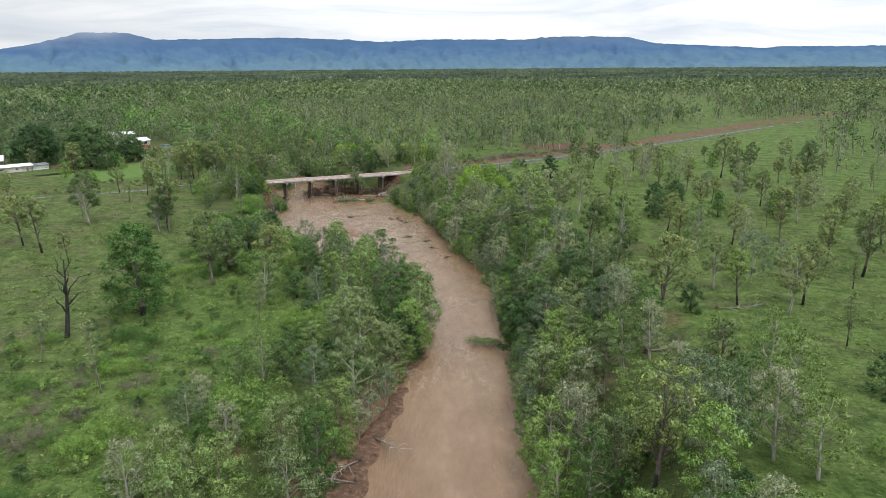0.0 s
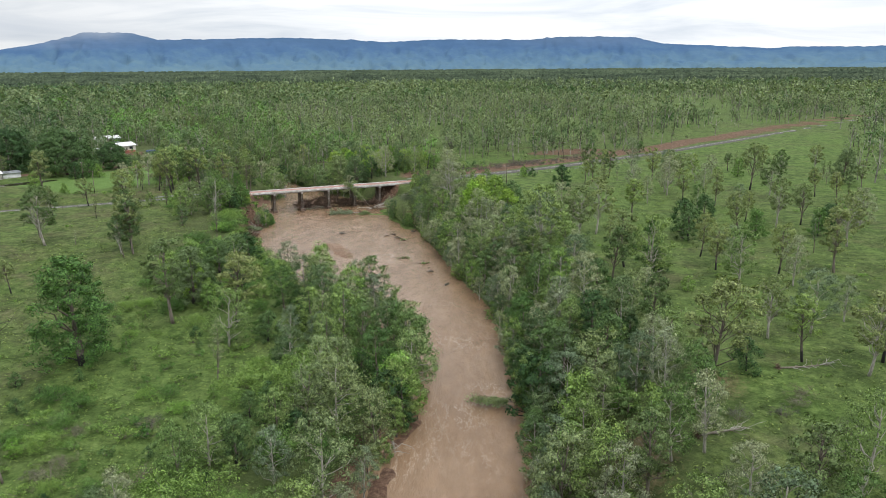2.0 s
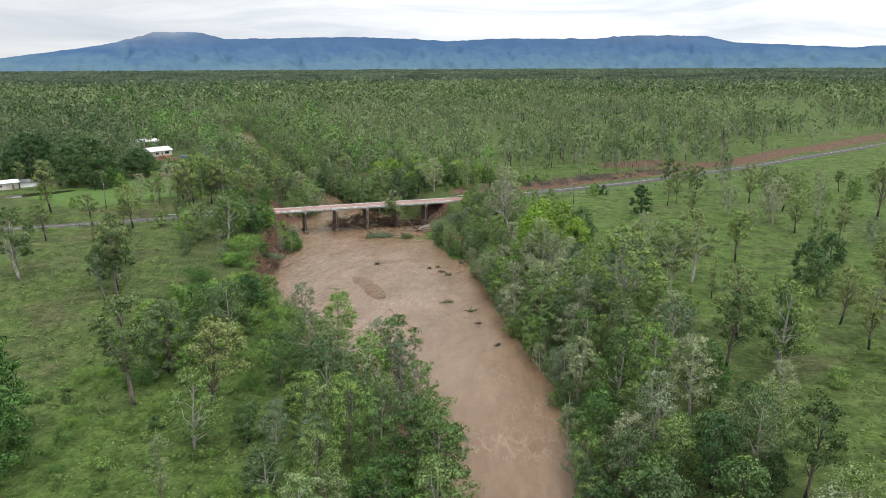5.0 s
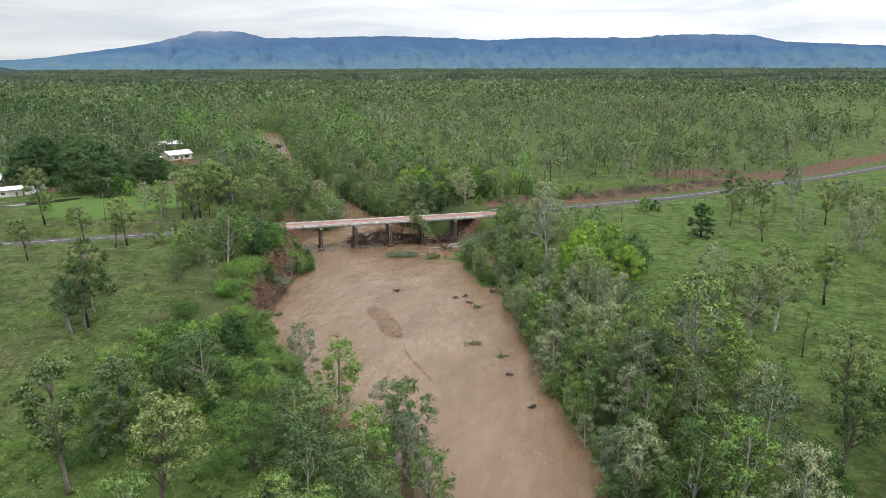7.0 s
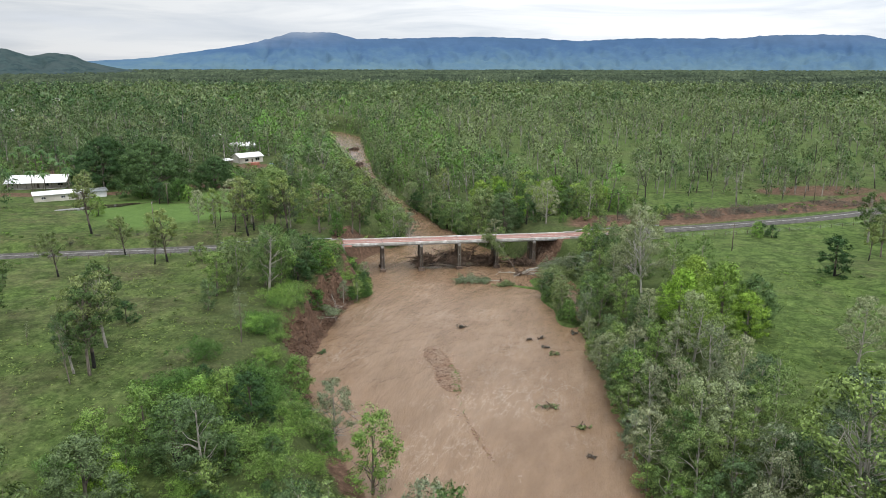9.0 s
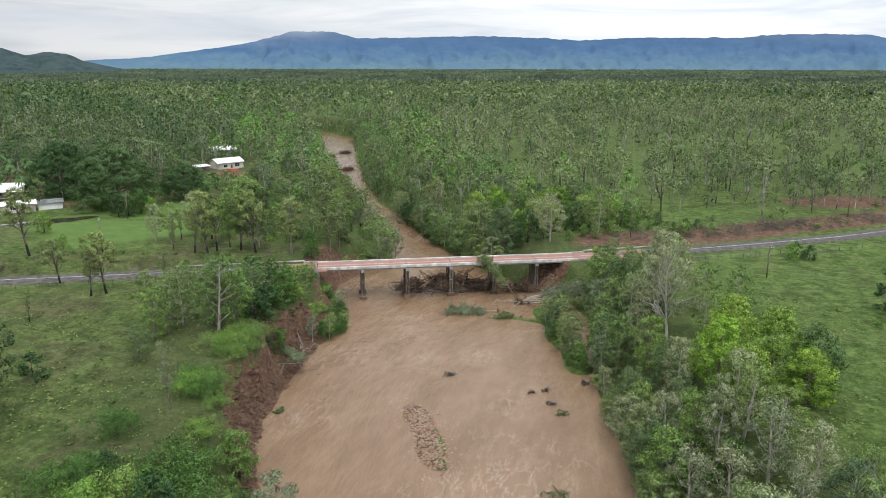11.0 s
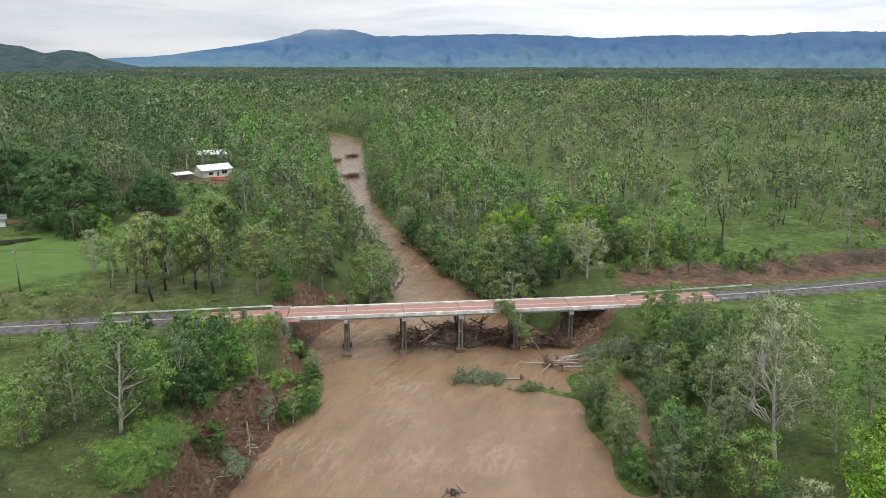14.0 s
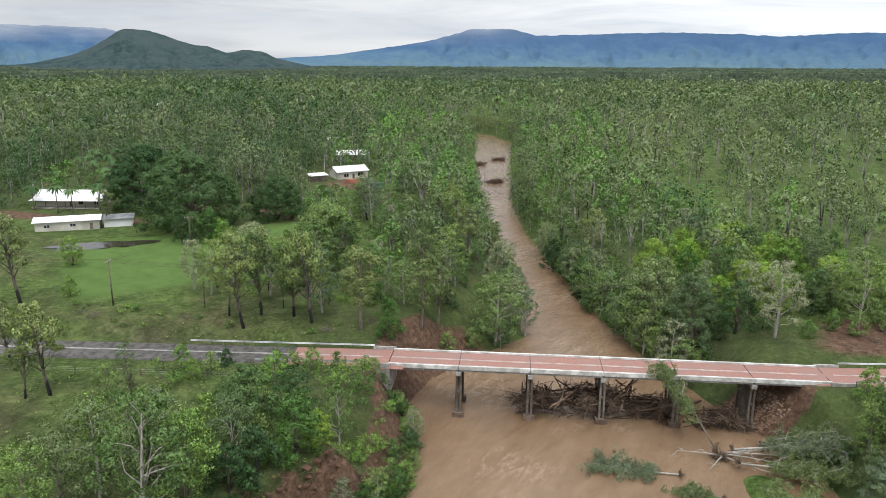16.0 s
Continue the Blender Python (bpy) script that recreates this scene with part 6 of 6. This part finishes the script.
def gravel_bar():
    """Loose cobbles on the bar in midstream: the larger ones one by one, the rest as one heap."""
    rs = np.random.RandomState(31)
    e = thing("gravel_bar", 0, 0, 0, 0, "bar of brown cobbles and driftwood in midstream", "gravel bar")
    tb = np.linspace(0, 1, 400)
    lines = [(np.array([(-44, 284), (-38, 276), (-32, 264)], float), 5.0, 1500), (np.array([(-34, 262), (-28, 253), (-20, 241)], float), 1.5, 260)]
    meshes = []
    for i in range(6):
        v, f = clump_cores(rs, np.zeros((1, 3)), np.array([1.0]), 0.55)
        meshes.append(np_mesh("cobble", v, f, M["gravel"], False))
    big, restV, restF, o = 0, [], [], 0
    for line, half, n in lines:
        for _ in range(n):
            k = rs.uniform(0, 1)
            i = 0 if k < 0.5 else 1
            p = line[i] + (line[i + 1] - line[i]) * (k * 2 - i) + rs.normal(size=2) * half * 0.42
            z = max(float(ground_z(p[0], p[1])), WATER - 0.12)
            r = rs.uniform(0.10, 0.34)
            if big < 200 and r > 0.2:
                ob = new("cobble", meshes[big % 6])
                ob.parent = e
                ob.matrix_basis = pose(p[0], p[1], z + 0.02, 0, 0, rs.uniform(0, 360)) @ Matrix.Diagonal((r, r * rs.uniform(0.6, 1), r, 1))
                big += 1
            else:
                v, f = clump_cores(rs, np.array([[p[0], p[1], z + 0.02]]), np.array([r]), 0.5)
                restV.append(v)
                restF.append(f + o)
                o += 12
    ob = new("loose_gravel", np_mesh("loose_gravel", np.concatenate(restV), np.concatenate(restF), M["gravel"], False))
    ob.parent = e
    ob["kind"] = "stuff"


gravel_bar()

# ---- houses, sheds, poles, fences ----
def gable_house(name, x, y, rz, L, D, wall_h, roof_h, label, roof="roof", wall="wall", over=0.6, windows=(), doors=(), posts=0, shed_roof=False):
    """A low house: walls, a pitched sheet roof with ribs, windows with frames, doors, verandah posts. Its front looks along -y."""
    e = thing(name, x, y, float(ground_z(x, y)) - 0.1, rz, label, "house" if "house" in name else "shed")
    for a, b, c, d in ((-L / 2, L / 2, -D / 2, -D / 2 + 0.18), (-L / 2, L / 2, D / 2 - 0.18, D / 2), (-L / 2, -L / 2 + 0.18, -D / 2 + 0.18, D / 2 - 0.18), (L / 2 - 0.18, L / 2, -D / 2 + 0.18, D / 2 - 0.18)):
        boxes("wall", [(a, b, c, d, 0, wall_h)], M[wall], e)
    lo, hi = wall_h, wall_h + roof_h
    X0, X1, Y0, Y1 = -L / 2 - over, L / 2 + over, -D / 2 - over, D / 2 + over
    slopes = [((Y0, lo - 0.1), (0.0, hi)), ((0.0, hi), (Y1, lo - 0.1))] if not shed_roof else [((Y0, lo), (Y1, hi))]
    for (ya, za), (yb, zb) in slopes:
        n = max(6, int((X1 - X0) / 0.8))
        xs = np.linspace(X0, X1, 2 * n + 1)
        V, F = [], []
        for i, xx in enumerate(xs):
            r = 0.05 if i % 2 else 0.0
            V += [(xx, ya, za + r), (xx, yb, zb + r), (xx, ya, za - 0.08), (xx, yb, zb - 0.08)]
        for i in range(2 * n):
            o = 4 * i
            F += [(o, o + 4, o + 5, o + 1), (o + 2, o + 3, o + 7, o + 6), (o, o + 2, o + 6, o + 4), (o + 1, o + 5, o + 7, o + 3)]
        F += [(0, 1, 3, 2), (8 * n, 8 * n + 2, 8 * n + 3, 8 * n + 1)]
        part("roof_sheet", V, F, M[roof], e)
    if not shed_roof:
        for xx in (-L / 2 + 0.05, L / 2 - 0.05):
            part("gable", [(xx - 0.05, -D / 2, wall_h), (xx - 0.05, D / 2, wall_h), (xx - 0.05, 0, hi - 0.12), (xx + 0.05, -D / 2, wall_h), (xx + 0.05, D / 2, wall_h), (xx + 0.05, 0, hi - 0.12)],
                 [(0, 1, 2), (5, 4, 3), (0, 3, 4, 1), (1, 4, 5, 2), (2, 5, 3, 0)], M[wall], e)
    for wx, wz, ww, wh in windows:
        w = boxes("window", [(wx - ww / 2, wx + ww / 2, -D / 2 - 0.03, -D / 2 + 0.02, wz, wz + wh)], M["glass"], e, "dark window pane")
        boxes("frame", [(wx - ww / 2 - 0.07, wx + ww / 2 + 0.07, -D / 2 - 0.06, -D / 2 - 0.031, wz - 0.07, wz), (wx - ww / 2 - 0.07, wx + ww / 2 + 0.07, -D / 2 - 0.06, -D / 2 - 0.031, wz + wh, wz + wh + 0.07),
                        (wx - 0.03, wx + 0.03, -D / 2 - 0.06, -D / 2 - 0.031, wz, wz + wh)], M["roof"], w)
    for dx, dw, dh in doors:
        boxes("door", [(dx - dw / 2, dx + dw / 2, -D / 2 - 0.05, -D / 2 + 0.02, 0.1, dh)], M["timber"], e)
    if posts:
        for i in range(posts):
            px = -L / 2 + (i + 0.5) * L / posts
            boxes("verandah_post", [(px - 0.07, px + 0.07, -D / 2 - 2.9, -D / 2 - 2.76, 0, wall_h - 0.45)], M["timber"], e)
        n = 20
        xs = np.linspace(X0, X1, n)
        V = [p for i, xx in enumerate(xs) for p in ((xx, -D / 2 - 3.2, wall_h - 0.42 + 0.04 * (i % 2)), (xx, -D / 2 - over + 0.2, lo - 0.14 + 0.04 * (i % 2)), (xx, -D / 2 - 3.2, wall_h - 0.5), (xx, -D / 2 - over + 0.2, lo - 0.22))]
        F = []
        for i in range(n - 1):
            o = 4 * i
            F += [(o, o + 4, o + 5, o + 1), (o + 2, o + 3, o + 7, o + 6), (o, o + 2, o + 6, o + 4)]
        part("verandah_roof", V, F, M[roof], e)
        boxes("verandah_floor", [(-L / 2, L / 2, -D / 2 - 3.0, -D / 2 - 0.01, 0, 0.25)], M["concrete"], e)
    return e


gable_house("long_shed", -224.5, 371.5, 48, 17.5, 6.0, 3.1, 1.0, "long cream shed with a pale low-pitched roof", windows=((-5.5, 1.3, 1.4, 0.8), (1.5, 1.3, 1.4, 0.8)), doors=((6.5, 0.9, 2.1),))
gable_house("lean_to_shed", -216.2, 382.5, 48, 8.0, 4.5, 2.6, 0.6, "small pale metal shed with a rusty roof sheet", roof="steel", wall="roof", shed_roof=True)
gable_house("farm_house", -258.0, 397.0, 28, 24, 9.0, 3.2, 2.2, "low cream house with a wide white sheet roof", windows=((9.5, 1.0, 2.0, 1.2), (4.0, 1.0, 1.6, 1.2)), doors=((0.5, 1.0, 2.1),), posts=7)
gable_house("white_house", -209.0, 492.0, 60, 14, 9.0, 3.3, 1.9, "house with a bright white roof among trees", windows=((-3, 1.0, 2.0, 1.3), (3.5, 1.0, 2.4, 1.6)), doors=((0.3, 1.0, 2.1),))
gable_house("machinery_shed", -239.0, 536.0, 40, 16, 10, 3.6, 1.6, "large shed with a white sheet roof", wall="steel", doors=((0, 4, 3.0),))
gable_house("garden_shed", -214.0, 477.0, 60, 7, 4.5, 2.6, 0.5, "open lean-to with a pale flat roof", shed_roof=True, wall="timber")
gable_house("water_tank_shed", -288.0, 584.0, 40, 8, 5, 3.2, 1.0, "small white shed among trees")
for i, (x, y, rz) in enumerate(((-790, 982, 30), (-935, 828, 10), (-525, 1312, 60), (-1120, 960, 80), (-640, 760, 20))):
    gable_house("far_house", x, y, rz, 16, 10, 3.4, 2.2, "distant house with a white roof in the woods")


def crate(x, y, rz, w, d, h, mat, label, cat):
    e = thing(cat, x, y, float(ground_z(x, y)), rz, label, cat.replace("_", " "))
    boxes("body", [(-w / 2, w / 2, -d / 2, d / 2, 0.12, h)], mat, e, bev=0.12)
    boxes("lid", [(-w / 2 - 0.05, w / 2 + 0.05, -d / 2 - 0.05, d / 2 + 0.05, h + 0.002, h + 0.1)], mat, e)
    for sx in (-1, 1):
        boxes("skid", [(sx * w * 0.35 - 0.1, sx * w * 0.35 + 0.1, -d / 2, d / 2, -0.05, 0.118)], M["timber"], e)


M["blue"] = surface("blue_tarpaulin", (0.10, 0.15, 0.24), (0.16, 0.22, 0.33), 1.5, 0.6, 0.2, 0.03)
M["hull"] = surface("faded_red_hull", (0.34, 0.13, 0.09), (0.45, 0.20, 0.14), 1.5, 0.6, 0.2, 0.03)
crate(-184.5, 477.5, 20, 5.5, 2.6, 2.2, M["blue"], "blue-grey container in the yard", "storage_container")
crate(-178.5, 482.0, 20, 3.5, 2.6, 2.6, M["blue"], "blue tank box in the yard", "storage_container")
crate(-199.0, 481.0, 30, 6.0, 2.2, 1.5, M["hull"], "faded red covered boat hull in the yard", "covered_boat")


def palm(x, y, h, seed):
    rs = np.random.RandomState(seed)
    e = thing("palm_tree", x, y, float(ground_z(x, y)) - 0.1, rs.uniform(0, 360), "tall palm with drooping fronds beside the house", "palm tree", "palms by the house")
    V, F = tube_data([(0.2 * math.sin(k * 2), 0, k * h) for k in np.linspace(0, 1, 7)], np.linspace(0.2, 0.13, 7), 7)
    part("trunk", V, F, M["bark_mid"], e, flat=False)
    tip = np.array([0.2 * math.sin(2), 0, h])
    for i in range(16):
        a, lift = i * 2.4, rs.uniform(-0.1, 0.9)
        d = np.array([math.cos(a), math.sin(a), 0])
        side = np.array([-d[1], d[0], 0])
        ks = np.linspace(0, 1, 7)
        mid = [tip + d * 3.0 * k + np.array([0, 0, lift * 2.2 * k - 2.6 * k * k]) for k in ks]
        V, F = [], []
        for k, m_ in zip(ks, mid):
            w = 0.42 * math.sin(math.pi * min(0.98, 0.1 + 0.88 * k)) + 0.03
            V += [tuple(m_ - side * w - np.array([0, 0, w * 0.5])), tuple(m_), tuple(m_ + side * w - np.array([0, 0, w * 0.5]))]
        for j in range(6):
            o = 3 * j
            F += [(o, o + 1, o + 4, o + 3), (o + 1, o + 2, o + 5, o + 4)]
        part("frond", V, F, M["dense"], e)


for i, (x, y, h) in enumerate([(-250.5, 385, 9), (-238, 392, 10), (-236.5, 390.5, 9), (-246, 387.5, 8), (-262, 384, 8), (-304, 458, 9), (-322, 450, 9), (-312, 446, 8)] + [(-312 + 12.5 * i + 2.5 * (i % 2), 436 - 5.5 * i + 9 * j, 8.0 + (i * 7 + j * 3) % 4 * 0.8) for i in range(6) for j in range(3)]):
    palm(x, y, h, 200 + i)


def power_pole(x, y, h, rz, label):
    e = thing("power_pole", x, y, float(ground_z(x, y)) - 0.3, rz, label, "power pole", "power poles")
    V, F = tube_data([(0, 0, 0), (0, 0, h)], (0.17, 0.12), 8)
    part("pole", V, F, M["timber"], e, flat=False)
    boxes("crossarm", [(-1.2, 1.2, -0.06, 0.06, h - 0.6, h - 0.46)], M["timber"], e)
    for px in (-1.1, -0.4, 0.4, 1.1):
        V, F = tube_data([(px, 0, h - 0.46), (px, 0, h - 0.2)], (0.05, 0.03), 6)
        part("insulator", V, F, M["roof"], e)
    return np.array([x, y, float(ground_z(x, y)) - 0.3 + h - 0.22])


def wires(a, b, rz):
    e = thing("power_line", 0, 0, 0, 0, "thin dark overhead power wires", "power line")
    c, s = math.cos(radians(rz)), math.sin(radians(rz))
    for px in (-1.1, 0.4, 1.1):
        off = np.array([c * px, s * px, 0])
        pts = [a + off + (b - a) * k - np.array([0, 0, 4 * 1.6 * k * (1 - k)]) for k in np.linspace(0, 1, 13)]
        V, F = tube_data(pts, [0.02] * 13, 4)
        part("wire", V, F, M["wrack"], e)


poles = [power_pole(-330, 250, 10, 120, "timber power pole with a crossarm beside the road"), power_pole(-231, 300, 10, 120, "timber power pole with a crossarm beside the road"), power_pole(-149, 330, 10, 120, "timber power pole with a crossarm beside the road"),
         power_pole(-6, 392, 10, 120, "timber power pole with a crossarm beside the road"), power_pole(68, 446, 10, 120, "timber power pole with a crossarm beside the road")]
for a, b in zip(poles[:-1], poles[1:]):
    wires(a, b, 120)
yard_pole = power_pole(-176, 374.6, 9, 40, "timber power pole with a transformer on the lawn")
wires(yard_pole, poles[2], 60)
power_pole(27.8, 354.5, 8.5, 30, "weathered timber pole standing on the pasture")


def post_fence(p0, p1, step, label):
    """A stock fence: split posts and three wires."""
    p0, p1 = np.array(p0, float), np.array(p1, float)
    n = int(np.linalg.norm(p1 - p0) / step)
    e = thing("stock_fence", 0, 0, 0, 0, label, "fence", "fences by the road")
    rs = np.random.RandomState(n)
    P = [p0 + (p1 - p0) * i / n for i in range(n + 1)]
    Z = [float(ground_z(p[0], p[1])) for p in P]
    for p, z in zip(P, Z):
        h = rs.uniform(1.1, 1.35)
        V, F = tube_data([(p[0], p[1], z - 0.3), (p[0] + rs.normal() * 0.05, p[1] + rs.normal() * 0.05, z + h)], (0.1, 0.08), 6)
        part("fence_post", V, F, M["bark_dark"], e)
    for hz in (0.45, 0.8, 1.1):
        V, F = tube_data([(p[0], p[1], z + hz) for p, z in zip(P, Z)], [0.012] * len(P), 3)
        part("fence_wire", V, F, M["steel"], e)


post_fence((4, 364), (60, 396), 4.0, "stock fence of dark split posts on the pasture")
post_fence((60, 396), (150, 464), 5.0, "stock fence of dark split posts on the pasture")
post_fence((-92, 322), (-150, 294), 5.0, "stock fence of dark split posts on the pasture")


M["pool"] = surface("pond_water", (0.045, 0.040, 0.026), (0.060, 0.052, 0.034), 0.3, 0.06, 0.05, 0.02, spec=0.5)


def pond():
    a = np.linspace(0, 2 * math.pi, 40, endpoint=False)
    r = 1 + 0.16 * np.sin(3 * a + 1) + 0.1 * np.sin(5 * a)
    c, s = math.cos(radians(48)), math.sin(radians(48))
    X, Y = 15 * r * np.cos(a), 4.2 * r * np.sin(a)
    px, py = -199 + X * c - Y * s, 364 + X * s + Y * c
    z = 4.95
    V = [(-199, 364, z)] + [(x, y, z) for x, y in zip(px, py)]
    part("pond", V, [(0, i + 1, (i + 1) % 40 + 1) for i in range(40)], M["pool"])
    tagged(bpy.data.objects["pond"], "shallow brown flood pond beside the lawn", "pond", kind="structure")


pond()


# ---- low cloud on the range ----
def low_cloud():
    """Thin cloud hanging on the western tops, far behind everything else."""
    m, N, L, B = mat_new("low_cloud")
    co = N.new("ShaderNodeTexCoord").outputs["UV"]
    sep = N.new("ShaderNodeSeparateXYZ")
    L.new(co, sep.inputs[0])
    mp = N.new("ShaderNodeMapping")
    mp.inputs["Scale"].default_value = (9, 2.2, 1)
    L.new(co, mp.inputs["Vector"])
    n = noise_node(N, L, 1.6, 7, mp.outputs[0], 0.6)
    up = ramp_node(N, L, sep.outputs[1], [(0.34, (0, 0, 0)), (0.6, (0.7, 0.7, 0.7)), (0.8, (1, 1, 1)), (1.0, (0, 0, 0))])
    along = ramp_node(N, L, sep.outputs[0], [(0.0, (1, 1, 1)), (0.40, (0.8, 0.8, 0.8)), (0.49, (0.5, 0.5, 0.5)), (0.54, (0.08, 0.08, 0.08)), (0.75, (0.02, 0.02, 0.02)), (0.86, (0.2, 0.2, 0.2)), (1.0, (0, 0, 0))])
    k = math_node(N, L, "MULTIPLY", math_node(N, L, "MULTIPLY", up, along), ramp_node(N, L, n, [(0.28, (0.1, 0.1, 0.1)), (0.62, (1, 1, 1))]))
    em = N.new("ShaderNodeEmission")
    em.inputs["Color"].default_value, em.inputs["Strength"].default_value = (0.76, 0.81, 0.88, 1), 0.85
    tr = N.new("ShaderNodeBsdfTransparent")
    mx = N.new("ShaderNodeMixShader")
    L.new(k, mx.inputs[0])
    L.new(tr.outputs[0], mx.inputs[1])
    L.new(em.outputs[0], mx.inputs[2])
    L.new(mx.outputs[0], N["Material Output"].inputs[0])
    az = np.radians(np.linspace(-72, 24, 80))
    h = np.linspace(40, 330, 9)
    A, H = np.meshgrid(az, h)
    R = 3960
    me = np_mesh("low_cloud", np.stack([R * np.sin(A), R * np.cos(A), H], -1).reshape(-1, 3), grid_quads(80, 9), m)
    uv = me.uv_layers.new(name="UVMap")
    U = np.stack([(A - az[0]) / (az[-1] - az[0]), (H - 40) / 290], -1).reshape(-1, 2)
    idx = np.zeros(len(me.loops), np.int32)
    me.loops.foreach_get("vertex_index", idx)
    uv.data.foreach_set("uv", U[idx].astype(np.float32).ravel())
    tagged(new("low_cloud", me), "thin low cloud hanging on the mountain tops", "cloud", kind="structure")


low_cloud()
